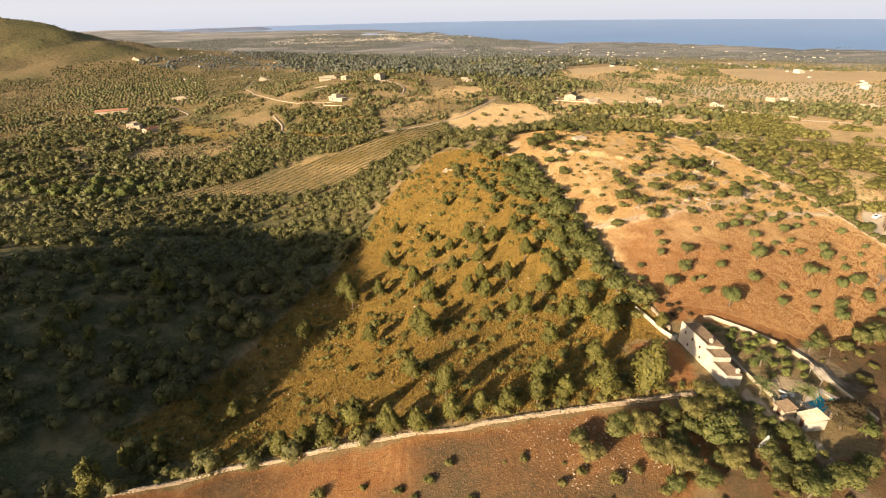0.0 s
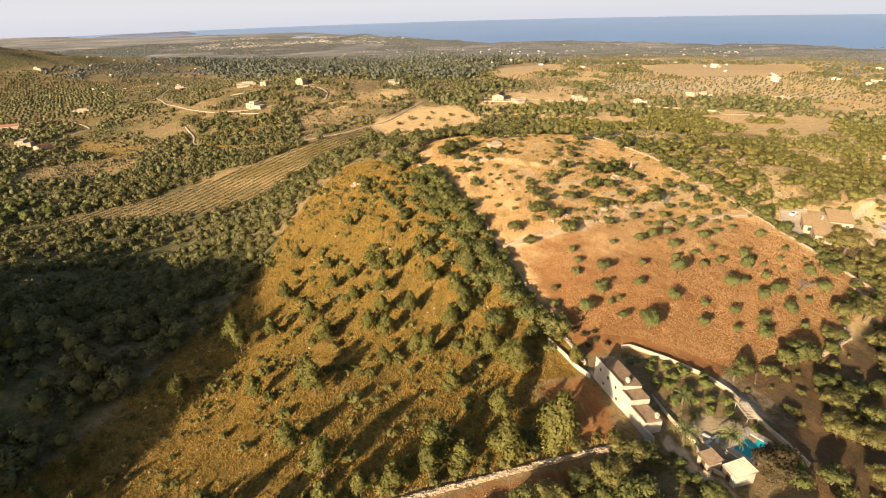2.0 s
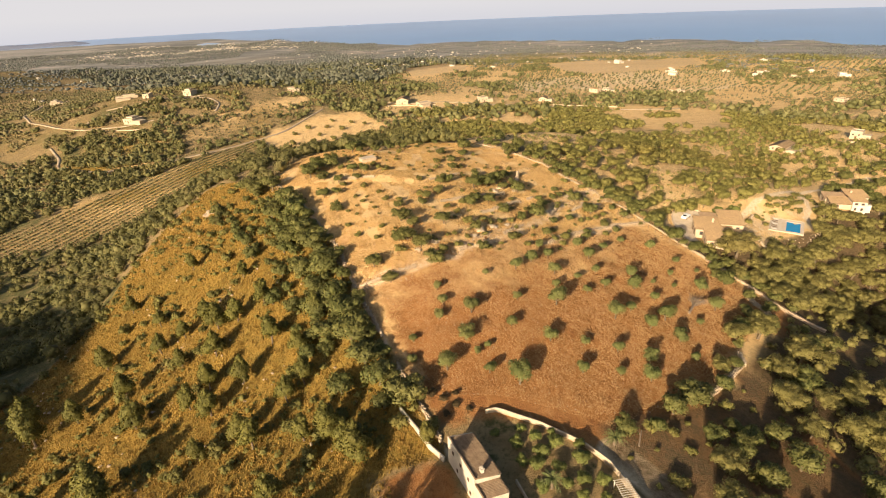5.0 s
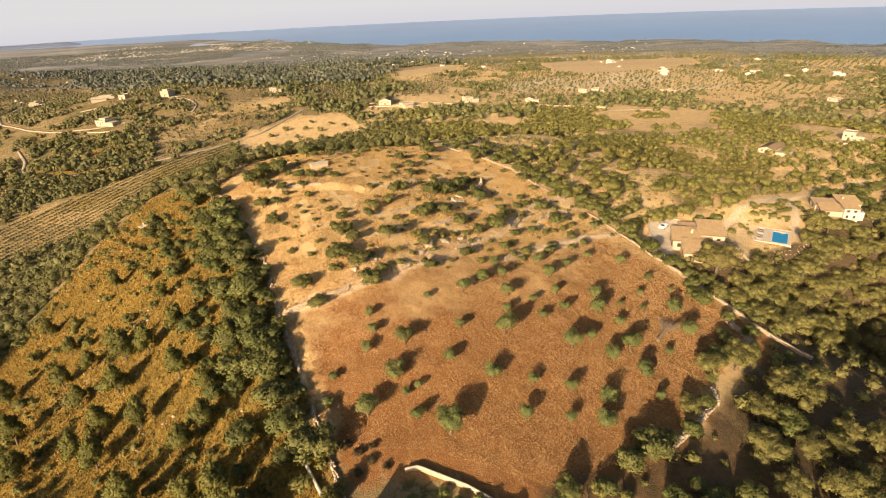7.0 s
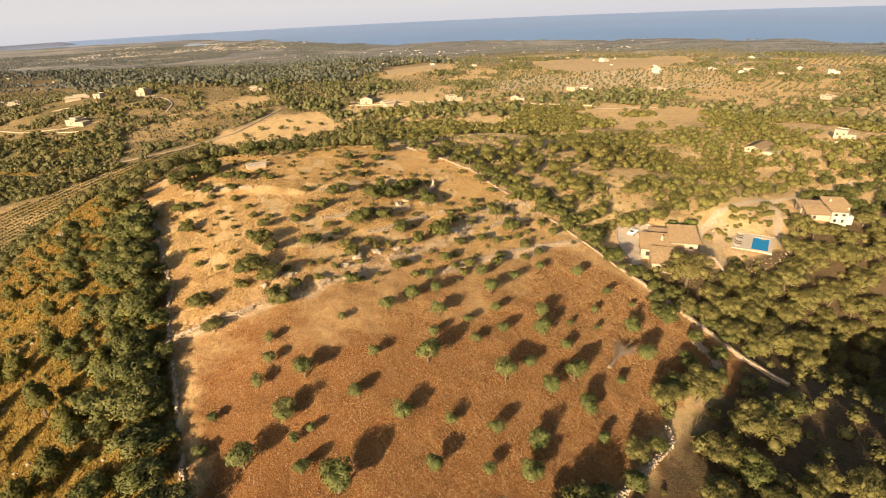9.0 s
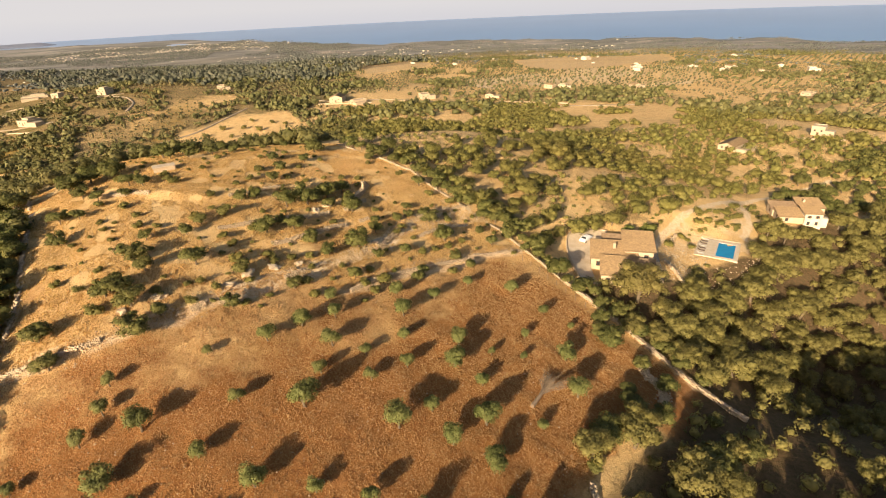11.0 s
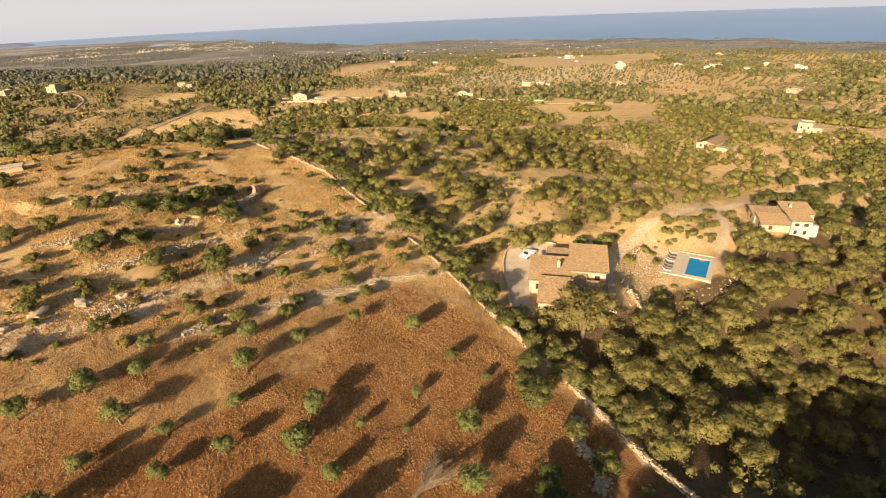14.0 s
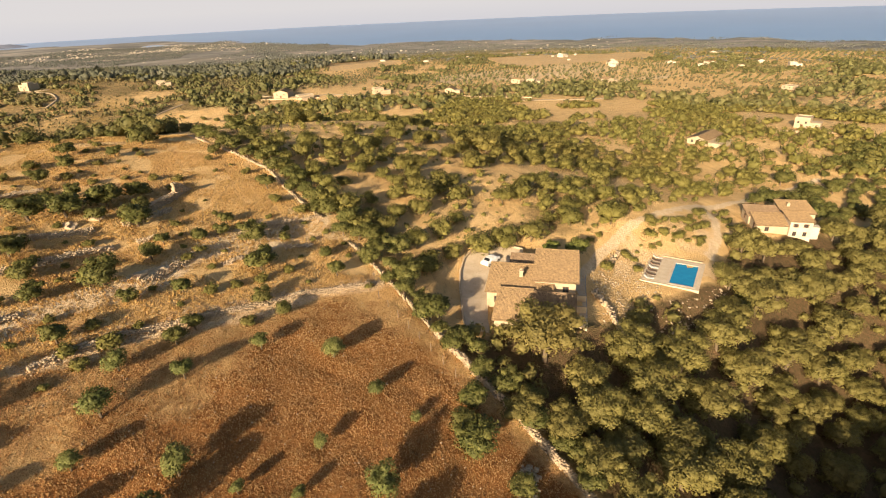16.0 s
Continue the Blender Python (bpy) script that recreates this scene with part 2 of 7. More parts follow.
def plain(name, a, b_, scale=3.0, rough=0.85, relief=0.3, depth=0.02, where="world", fine=None, metallic=0.0):
    """A surface of two mingled colours with fine relief."""
    m, nt, b = nodes_of(name, rough)
    g1, g2 = grain(nt, scale, 4, 0.6, where), grain(nt, fine or scale * 7, 3, 0.6, where)
    c = mixed(nt, a, b_, ramp(nt, g1, 0.35, 0.65))
    dark = tuple(v * 0.6 for v in a)
    c = mixed(nt, c, dark, ramp(nt, g2, 0.55, 0.8))
    nt.links.new(c, b.inputs["Base Color"])
    b.inputs["Metallic"].default_value = metallic
    if relief:
        bump(nt, b, g2, relief, depth)
    return m


def foliage(name, a, b_, tip, glow=0.25):
    """Leaves: colour varies from tree to tree and from leaf to leaf; some light shines through."""
    m, nt, b = nodes_of(name, 0.65)
    info, geo = nt.nodes.new("ShaderNodeObjectInfo"), nt.nodes.new("ShaderNodeNewGeometry")
    c = mixed(nt, a, b_, info.outputs["Random"])
    c = mixed(nt, c, tip, ramp(nt, geo.outputs["Random Per Island"], 0.40, 1.40))
    c = mixed(nt, c, tuple(v * 0.55 for v in a), ramp(nt, geo.outputs["Random Per Island"], 0.35, -0.15))
    c = mixed(nt, c, tuple(v * 0.62 for v in b_), ramp(nt, grain(nt, 0.13, 2), 0.46, 0.80))
    c = mixed(nt, c, (tip[0] * 0.85, tip[1] * 0.70, tip[2] * 0.75), ramp(nt, grain(nt, 0.022, 3), 0.52, 1.15))
    nt.links.new(c, b.inputs["Base Color"])
    t = nt.nodes.new("ShaderNodeBsdfTranslucent")
    nt.links.new(c, t.inputs["Color"])
    mx = nt.nodes.new("ShaderNodeMixShader")
    mx.inputs[0].default_value = glow
    nt.links.new(b.outputs[0], mx.inputs[1])
    nt.links.new(t.outputs[0], mx.inputs[2])
    nt.links.new(mx.outputs[0], nt.nodes["Material Output"].inputs["Surface"])
    return m


def ground_material():
    m, nt, b = nodes_of("ground", 0.95)
    b.inputs["Specular IOR Level"].default_value = 0.1

    big, mid, small, tiny = grain(nt, 0.035, 3), grain(nt, 0.22, 5, 0.65), grain(nt, 1.3, 5, 0.7), grain(nt, 5.0, 4, 0.7)
    ragged = grain(nt, 0.16, 8, 0.78)

    def mask(name, wild=1.1):
        """A stored mask with a ragged, patchy edge."""
        n = nt.nodes.new("ShaderNodeAttribute")
        n.attribute_name = name
        s = nt.nodes.new("ShaderNodeMath")
        s.operation = "MULTIPLY_ADD"
        s.inputs[1].default_value = wild
        nt.links.new(ragged, s.inputs[0])
        nt.links.new(n.outputs["Fac"], s.inputs[2])
        return ramp(nt, s.outputs[0], 0.36 + wild * 0.5, 0.64 + wild * 0.5)

    rows = grain(nt, 0.8, 4, 0.65, stretch=(1.0, 0.16, 1.0, 42))
    streak = grain(nt, 0.45, 5, 0.7, stretch=(1.0, 0.25, 1.0, -25))
    scrub = mixed(nt, (0.24, 0.165, 0.075), (0.40, 0.285, 0.135), ramp(nt, mid, 0.35, 0.7))
    scrub = mixed(nt, scrub, (0.105, 0.095, 0.036), ramp(nt, small, 0.52, 0.72))
    scrub = mixed(nt, scrub, (0.10, 0.095, 0.034), ramp(nt, mid, 0.55, 0.68))
    straw = mixed(nt, (0.72, 0.495, 0.230), (0.575, 0.360, 0.148), ramp(nt, mid, 0.4, 0.7))
    straw = mixed(nt, straw, (0.33, 0.20, 0.08), ramp(nt, streak, 0.56, 0.74))
    straw = mixed(nt, straw, (0.74, 0.525, 0.245), ramp(nt, tiny, 0.53, 0.75))
    straw = mixed(nt, straw, (0.36, 0.215, 0.09), ramp(nt, small, 0.58, 0.76))
    earth = mixed(nt, (0.280, 0.122, 0.039), (0.385, 0.185, 0.066), ramp(nt, mid, 0.35, 0.75))
    earth = mixed(nt, earth, (0.52, 0.29, 0.115), ramp(nt, rows, 0.52, 0.86))
    earth = mixed(nt, earth, (0.135, 0.062, 0.024), ramp(nt, small, 0.54, 0.74))
    earth = mixed(nt, earth, (0.60, 0.37, 0.18), ramp(nt, tiny, 0.59, 0.82))
    gold = mixed(nt, (0.335, 0.206, 0.044), (0.210, 0.142, 0.031), ramp(nt, mid, 0.35, 0.65))
    gold = mixed(nt, gold, (0.095, 0.085, 0.025), ramp(nt, small, 0.53, 0.74))
    gold = mixed(nt, gold, (0.40, 0.285, 0.09), ramp(nt, tiny, 0.53, 0.78))
    pale = mixed(nt, (0.76, 0.595, 0.385), (0.62, 0.45, 0.26), ramp(nt, small, 0.4, 0.65))
    leafy = mixed(nt, (0.085, 0.085, 0.032), (0.155, 0.140, 0.055), ramp(nt, small, 0.4, 0.65))
    leafy = mixed(nt, leafy, (0.25, 0.185, 0.085), ramp(nt, mid, 0.5, 0.66))
    c = mixed(nt, scrub, straw, mask("straw"))
    c = mixed(nt, c, gold, mask("gold"))
    c = mixed(nt, c, earth, mask("earth"))
    c = mixed(nt, c, leafy, mask("green"))
    c = mixed(nt, c, pale, mask("pale", 0.35))
    # Far fields and scrub in greyed colours: haze put into the ground colour.
    hazed = mixed(nt, (0.30, 0.275, 0.24), (0.175, 0.17, 0.150), ramp(nt, grain(nt, 0.006, 5, 0.6, stretch=(0.5, 1.6, 1.0, 12)), 0.42, 0.58))
    hazed = mixed(nt, hazed, (0.50, 0.415, 0.33), ramp(nt, grain(nt, 0.009, 4, 0.6, stretch=(0.35, 2.0, 1.0, -8)), 0.58, 0.66))
    c = mixed(nt, c, hazed, mask("hazed", 0.4))
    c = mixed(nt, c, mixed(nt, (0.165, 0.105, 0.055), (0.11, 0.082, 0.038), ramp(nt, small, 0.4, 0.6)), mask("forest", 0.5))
    c = mixed(nt, c, (0.10, 0.06, 0.03), ramp(nt, big, 0.62, 1.3))
    nt.links.new(c, b.inputs["Base Color"])
    h = nt.nodes.new("ShaderNodeMath")
    h.operation = "ADD"
    nt.links.new(small, h.inputs[0])
    nt.links.new(tiny, h.inputs[1])
    bump(nt, b, h.outputs[0], 1.0, 0.30)
    return m


M_GROUND = ground_material()
M_STONE = plain("dry_stone", (0.54, 0.42, 0.285), (0.40, 0.30, 0.19), 2.0, 0.95, 0.6, 0.05)
M_ROCK = plain("limestone", (0.56, 0.44, 0.30), (0.42, 0.315, 0.20), 0.8, 0.95, 0.7, 0.08)
M_PLASTER = plain("lime_plaster", (0.50, 0.405, 0.28), (0.42, 0.325, 0.215), 0.6, 0.9, 0.2, 0.02)
M_WHITE = plain("white_paint", (0.60, 0.53, 0.42), (0.50, 0.42, 0.31), 0.5, 0.85, 0.15, 0.01)
M_TILE = plain("clay_tiles", (0.30, 0.205, 0.105), (0.165, 0.112, 0.064), 2.4, 0.9, 0.4, 0.03)
M_TILE_OLD = plain("old_clay_tiles", (0.165, 0.112, 0.068), (0.245, 0.172, 0.105), 1.4, 0.95, 0.5, 0.03)
M_TILE_FAR = plain("red_clay_tiles", (0.42, 0.20, 0.11), (0.34, 0.16, 0.09), 1.0, 0.9, 0.2, 0.02)
M_GLASS = plain("window_glass", (0.03, 0.04, 0.05), (0.05, 0.05, 0.05), 1.0, 0.12, 0.0)
M_SHUTTER = plain("brown_shutter", (0.10, 0.055, 0.03), (0.13, 0.07, 0.04), 3.0, 0.7, 0.2, 0.01)
M_BARK = plain("bark", (0.13, 0.095, 0.06), (0.20, 0.15, 0.10), 5.0, 0.95, 0.8, 0.05, "object")
M_DEAD = plain("bleached_wood", (0.28, 0.205, 0.135), (0.20, 0.145, 0.095), 3.0, 0.9, 0.5, 0.03, "object")
M_PAVING = plain("sandstone_paving", (0.62, 0.52, 0.38), (0.54, 0.43, 0.30), 0.9, 0.9, 0.3, 0.02)
M_CONCRETE = plain("pale_gravel", (0.58, 0.475, 0.34), (0.48, 0.375, 0.255), 0.5, 0.95, 0.3, 0.02)
M_ROAD = plain("pale_dirt", (0.44, 0.345, 0.23), (0.33, 0.25, 0.16), 0.2, 0.95, 0.3, 0.03)
M_METAL = plain("grey_metal", (0.35, 0.35, 0.34), (0.28, 0.28, 0.27), 3.0, 0.45, 0.1, 0.01, metallic=0.7)
M_CAR = plain("white_car_paint", (0.80, 0.80, 0.79), (0.76, 0.76, 0.75), 0.5, 0.25, 0.0)
M_RUBBER = plain("black_rubber", (0.02, 0.02, 0.02), (0.03, 0.03, 0.03), 5.0, 0.8, 0.1, 0.01)
M_FABRIC = plain("white_fabric", (0.72, 0.68, 0.60), (0.62, 0.58, 0.50), 3.0, 0.9, 0.2, 0.01)
M_DARKFABRIC = plain("brown_fabric", (0.14, 0.09, 0.06), (0.18, 0.12, 0.08), 3.0, 0.9, 0.2, 0.01)
M_OLIVE = foliage("olive_leaves", (0.18, 0.19, 0.055), (0.15, 0.17, 0.045), (0.31, 0.3, 0.105), 0.25)
M_PINE = foliage("pine_needles", (0.178, 0.158, 0.042), (0.216, 0.185, 0.053), (0.288, 0.24, 0.078), 0.2)
M_SLOPEPINE = foliage("dark_pine_needles", (0.116, 0.112, 0.022), (0.148, 0.136, 0.028), (0.222, 0.19, 0.042), 0.18)
M_OAK = foliage("oak_leaves", (0.098, 0.108, 0.026), (0.134, 0.13, 0.034), (0.24, 0.215, 0.062), 0.15)
M_SHRUB = foliage("shrub_leaves", (0.144, 0.136, 0.032), (0.186, 0.164, 0.042), (0.275, 0.232, 0.063), 0.14)
M_PALM = foliage("palm_fronds", (0.14, 0.16, 0.045), (0.11, 0.14, 0.038), (0.24, 0.23, 0.08))
M_GREEN = foliage("garden_leaves", (0.13, 0.155, 0.034), (0.165, 0.175, 0.040), (0.29, 0.28, 0.08), 0.15)
M_PLUM = foliage("dark_plum_leaves", (0.085, 0.062, 0.026), (0.085, 0.062, 0.026), (0.17, 0.125, 0.050))
M_FARWOOD = foliage("far_leaves", (0.118, 0.116, 0.038), (0.118, 0.116, 0.038), (0.27, 0.24, 0.09), 0.1)
M_VALLEY = foliage("valley_leaves", (0.126, 0.118, 0.036), (0.126, 0.118, 0.036), (0.255, 0.218, 0.074), 0.2)
M_HEATH = foliage("brown_heath_leaves", (0.150, 0.130, 0.052), (0.150, 0.130, 0.052), (0.27, 0.222, 0.092), 0.12)
# Far pines with some haze mixed into the needle colour.
M_HAZEPINE = foliage("hazed_pine_needles", (0.108, 0.112, 0.072), (0.108, 0.112, 0.072), (0.185, 0.178, 0.115), 0.15)
M_GOLD = foliage("golden_grass", (0.335, 0.208, 0.044), (0.285, 0.18, 0.039), (0.51, 0.335, 0.087), 0.3)
M_STUBBLE = foliage("stubble", (0.40, 0.205, 0.072), (0.36, 0.175, 0.058), (0.60, 0.37, 0.16), 0.35)
M_STRAW = foliage("pale_straw", (0.56, 0.355, 0.15), (0.56, 0.355, 0.15), (0.7, 0.5, 0.245), 0.3)
M_GRASS = foliage("dry_grass", (0.62, 0.415, 0.155), (0.55, 0.35, 0.12), (0.74, 0.53, 0.235), 0.4)


def water_material(name, deep, shallow, rough, wave, relief, scale=0.02):
    m, nt, b = nodes_of(name, rough)
    b.inputs["Specular IOR Level"].default_value = 0.5
    c = mixed(nt, deep, shallow, ramp(nt, grain(nt, scale, 3), 0.35, 0.7))
    nt.links.new(c, b.inputs["Base Color"])
    bump(nt, b, grain(nt, wave, 3), relief, 0.3)
    return m


M_SEA = water_material("sea", (0.115, 0.215, 0.40), (0.135, 0.245, 0.44), 0.28, 0.05, 0.25, 0.0015)
M_POOL = water_material("pool_water", (0.010, 0.20, 0.40), (0.012, 0.24, 0.45), 0.08, 1.5, 0.12, 0.8)
M_POOL_GREEN = water_material("turquoise_pool_water", (0.03, 0.40, 0.42), (0.04, 0.46, 0.46), 0.08, 1.5, 0.12, 0.8)


# ---- mesh helpers ----
def mesh_of(name, verts, faces, normals=None):
    """A mesh from arrays; all faces have the same number of corners. Leaves take the normals of their crown."""
    verts, faces = np.ascontiguousarray(verts, np.float32), np.ascontiguousarray(faces, np.int32)
    me = bpy.data.meshes.new(name)
    me.vertices.add(len(verts))
    me.vertices.foreach_set("co", verts.ravel())
    me.loops.add(faces.size)
    me.loops.foreach_set("vertex_index", faces.ravel())
    me.polygons.add(len(faces))
    me.polygons.foreach_set("loop_start", np.arange(0, faces.size, faces.shape[1], dtype=np.int32))
    me.update(calc_edges=True)
    if normals is not None:
        me.attributes.new("custom_normal", "FLOAT_VECTOR", "POINT").data.foreach_set("vector", np.ascontiguousarray(normals, np.float32).ravel())
        me.update()
    return me


def outward(tri, way, own):
    """Winds triangles (n, 3, 3) to face away from their crown; corner normals follow the crown, a little their own plane."""
    n = np.cross(tri[:, 1] - tri[:, 0], tri[:, 2] - tri[:, 0])
    n /= np.linalg.norm(n, axis=1)[:, None] + 1e-9
    back = (n * way).sum(1) < 0
    tri[back] = tri[back][:, ::-1]
    n[back] *= -1
    w = way + own * n
    w /= np.linalg.norm(w, axis=1)[:, None] + 1e-9
    return tri.reshape(-1, 3), np.repeat(w, 3, 0)


def part(name, source, material, parent=None, label=""):
    """Links a bmesh or a mesh as one object, under a thing or a part."""
    if isinstance(source, bmesh.types.BMesh):
        me = bpy.data.meshes.new(name)
        source.to_mesh(me)
        source.free()
    else:
        me = source
    if material and not me.materials:
        me.materials.append(material)
    ob = new(name, me)
    if parent:
        ob.parent = parent
    return tagged(ob, label) if label else ob


def thing(name, m, label, category, group="", kind=""):
    """An empty at the base of a thing, that parents its parts."""
    ob = new(name)
    ob.matrix_world = m
    ob.empty_display_size = 0.2
    return tagged(ob, label, category, group, kind)


def box(bm, cx, cy, cz, sx, sy, sz, turn=0.0, bevel=0.0):
    """A box by its middle and sizes, turned about z (degrees)."""
    made = bmesh.ops.create_cube(bm, size=1.0, matrix=pose(cx, cy, cz, 0, 0, turn) @ Matrix.Diagonal((sx, sy, sz, 1)))
    if bevel:
        edges = {e for v in made["verts"] for e in v.link_edges}
        bmesh.ops.bevel(bm, geom=list(edges), offset=bevel, segments=1, affect="EDGES")
    return made["verts"]


def tube(bm, a, b, ra, rb, sides=7):
    """A tapered stick from a to b."""
    a, b = Vector(a), Vector(b)
    d = b - a
    m = Matrix.Translation((a + b) / 2) @ d.to_track_quat("Z", "Y").to_matrix().to_4x4()
    bmesh.ops.create_cone(bm, cap_ends=True, segments=sides, radius1=ra, radius2=rb, depth=d.length, matrix=m)


ICO_V, ICO_F = None, None


def ico():
    global ICO_V, ICO_F
    if ICO_V is None:
        bm = bmesh.new()
        bmesh.ops.create_icosphere(bm, subdivisions=1, radius=1.0)
        bm.verts.ensure_lookup_table()
        ICO_V = np.array([v.co[:] for v in bm.verts])
        ICO_F = np.array([[v.index for v in f.verts] for f in bm.faces])
        bm.free()
    return ICO_V, ICO_F


def leaf_quads(rng, lobes, count, size):
    """Small leaf sprays on the outside of the lobes (x, y, z, radius across, radius up)."""
    lobes = np.array(lobes, float)
    w = lobes[:, 3] ** 2
    k = rng.choice(len(lobes), count, p=w / w.sum())
    d = rng.normal(size=(count, 3))
    d /= np.linalg.norm(d, axis=1)[:, None]
    d[:, 2] = np.where(d[:, 2] < -0.55, -d[:, 2], d[:, 2])
    L = lobes[k]
    rr = rng.uniform(0.72, 1.12, count)[:, None]
    p = L[:, :3] + d * rr * np.c_[L[:, 3], L[:, 3], L[:, 4]]
    n = d + rng.normal(size=(count, 3)) * 0.9
    n /= np.linalg.norm(n, axis=1)[:, None]
    a = np.cross(n, rng.normal(size=(count, 3)))
    a /= np.linalg.norm(a, axis=1)[:, None]
    b = np.cross(n, a)
    s = size * rng.uniform(0.6, 1.4, count)[:, None]
    q = np.stack([p - a * s * 1.2, p + a * s * 1.2, p + b * s * 1.1], 1)
    middle = np.array([0, 0, lobes[:, 2].mean() - 0.1])
    whole = p - middle
    whole /= np.linalg.norm(whole, axis=1)[:, None] + 1e-9
    v, w = outward(q, d * 0.75 + whole * 0.5, 0.55)
    return v, np.arange(count * 3).reshape(-1, 3), w


def crown(name, seed, lobes, count, size, core=0.66):
    """A crown: leaf sprays round lobes that are filled by dark inner masses."""
    rng = np.random.default_rng(seed)
    v, f, w = leaf_quads(rng, lobes, count, size)
    iv, jf = ico()
    vs, fs, ns = [v], [f], [w]
    at = len(v)
    for x, y, z, r, h in lobes:
        w = iv * rng.uniform(0.8, 1.1, (len(iv), 1)) * np.array([r, r, h]) * core + np.array([x, y, z])
        vs.append(w)
        ns.append(iv)
        fs.append(jf + at)
        at += len(w)
    return mesh_of(name, np.concatenate(vs), np.concatenate(fs), np.concatenate(ns))


def lobes_round(rng, n, base, height, spread, size):
    """Lobes of a round crown one metre across."""
    out = [(0, 0, base + height * 0.5, spread * 0.8, height * 0.42)]
    for i in range(n):
        a = 2 * math.pi * (i + rng.uniform(-0.35, 0.35)) / n
        r = spread * rng.uniform(0.45, 0.95)
        s = size * rng.uniform(0.7, 1.25)
        out.append((r * math.cos(a), r * math.sin(a), base + height * rng.uniform(0.3, 0.85), s, s * rng.uniform(0.7, 1.0)))
    return out


# ---- ground, sea ----
def axis(lo, hi, step, out_lo, out_hi, grow, most=8.0, till=950.0):
    """Even steps in the middle, growing outwards but no longer than most as far as till."""
    core = list(np.arange(lo, hi + 0.01, step))
    s, a = step, core[-1]
    while a < out_hi:
        s = min(s * grow, most) if abs(a) < till else s * grow
        a += s
        core.append(a)
    s, a = step, core[0]
    while a > out_lo:
        s = min(s * grow, most) if abs(a) < till else s * grow
        a -= s
        core.insert(0, a)
    return np.array(core)


def rough_ground(x, y):
    """The ground with its small unevenness: clods, tufts and terrace steps."""
    z = land(x, y)
    near = np.clip(1 - (np.hypot(x - 80, y - 130) - 220) / 200, 0, 1)
    z = z + near * (0.35 * (soft_noise(x, y, 7, 21) - 0.5) + 0.28 * (soft_noise(x, y, 2.3, 22) - 0.5))
    return z


def step_of(x, y):
    return float(land(x, y))


def build_ground():
    xs = axis(-112, 262, 1.25, -5600, 5600, 1.045)
    ys = axis(56, 262, 1.25, -2500, 5600, 1.035, 16.0, 1500.0)
    X, Y = np.meshgrid(xs, ys)
    x, y = X.ravel(), Y.ravel()
    z = rough_ground(x, y)
    r = np.hypot(x, y)
    over = r - coast(x, y)
    sea = SEA_LEVEL + np.clip(r - 2400, 0, None) * 0.0088
    z = np.where(over > -260, np.minimum(z, sea + np.clip(-over * 0.035, -30, 9)), z)
    jx, jy = x + 2.2 * (soft_noise(x, y, 4, 31) - 0.5), y + 2.2 * (soft_noise(x, y, 4, 32) - 0.5)
    estate = inside(jx, jy, ESTATE)
    line = np.interp(jx, [44, 57, 71, 87, 97, 109, 118, 127, 140], [146, 147, 151, 160, 156.5, 162.5, 165.6, 169.5, 172.7])
    red = estate & (jy < line)
    high = estate & ~red
    slope = inside(jx, jy, SLOPE)
    front = inside(jx, jy, FRONT_FIELD)
    vines, tan = inside(jx, jy, VINEYARD), inside(jx, jy, TAN_FIELD)
    woods = inside(jx, jy, FOREST)
    garden = inside(jx, jy, GARDEN)
    lump = soft_noise(x, y, 14, 41)
    fine = soft_noise(x, y, 3.5, 42)
    d_edge = np.minimum(line_distance(x, y, WALL_EAST), line_distance(x, y, WALL_WEST))
    depth = np.clip((line - jy) / 38, 0, 1)
    earth = red * np.clip(0.38 + 0.60 * depth + 0.4 * (lump - 0.4) + 0.3 * (fine - 0.5), 0, 1) * np.clip(d_edge / 5, 0.5, 1)
    earth = np.maximum(earth, 0.75 * inside(jx, jy, [(51, 114), (60, 116), (68, 107), (80, 98), (76, 92), (68, 101), (61, 105), (54, 104)]))
    earth = np.maximum(earth, front * np.clip(0.6 + 0.5 * lump, 0, 1))
    earth = np.maximum(earth, vines * 0.25)
    earth = np.maximum(earth, (slope & (x > 41) & (y < 99)) * 0.85)
    earth = np.maximum(earth, high * np.clip(0.02 + (lump - 0.42) * 1.2, 0, 0.5) * np.clip((205 - y) / 25, 0.3, 1))
    east = np.clip((x - 60) / 70, 0, 1) * np.clip((y - 20) / 90, 0, 1) * np.clip((460 - r) / 60, 0, 1) * ~estate * ~woods
    lo = np.hypot(x - 60, y - 60)
    straw = (estate * 0.9 + tan * 0.85 + vines * 0.4) + east * np.clip(0.68 + (soft_noise(x, y, 9, 43) - 0.32) * 1.1, 0, 1)
    open_far = open_patch(x, y)
    kind, _ = far_field(x, y)
    straw = np.maximum(straw, open_far * np.clip(0.35 + kind * 3, 0, 0.9))
    azi = np.degrees(np.arctan2(x - 60, np.maximum(y - 60, 1)))
    plain_ = np.clip((azi - 2) / 10, 0, 1) * np.clip((lo - 300) / 60, 0, 1)
    straw = np.maximum(straw, plain_ * np.clip(0.62 + 0.9 * (soft_noise(x, y, 30, 46) - 0.38), 0, 0.95))
    straw = np.maximum(straw, (lo > 300) * np.clip((soft_noise(x, y, 30, 44) - 0.45) * 2.2, 0, 0.6))
    gold = slope * np.clip(0.75 + 0.5 * (lump - 0.4), 0, 1) * (earth < 0.5)
    hills_gold = (x < 60) & (y > 400) & (lo < 900)
    straw = np.maximum(straw, hills_gold * np.clip(0.05 + 0.5 * soft_noise(x, y, 25, 50), 0, 0.6))
    gold = np.where(bumps(x, y, MOUNTAINS) > 10, 0, np.maximum(gold, vines * 0.4))
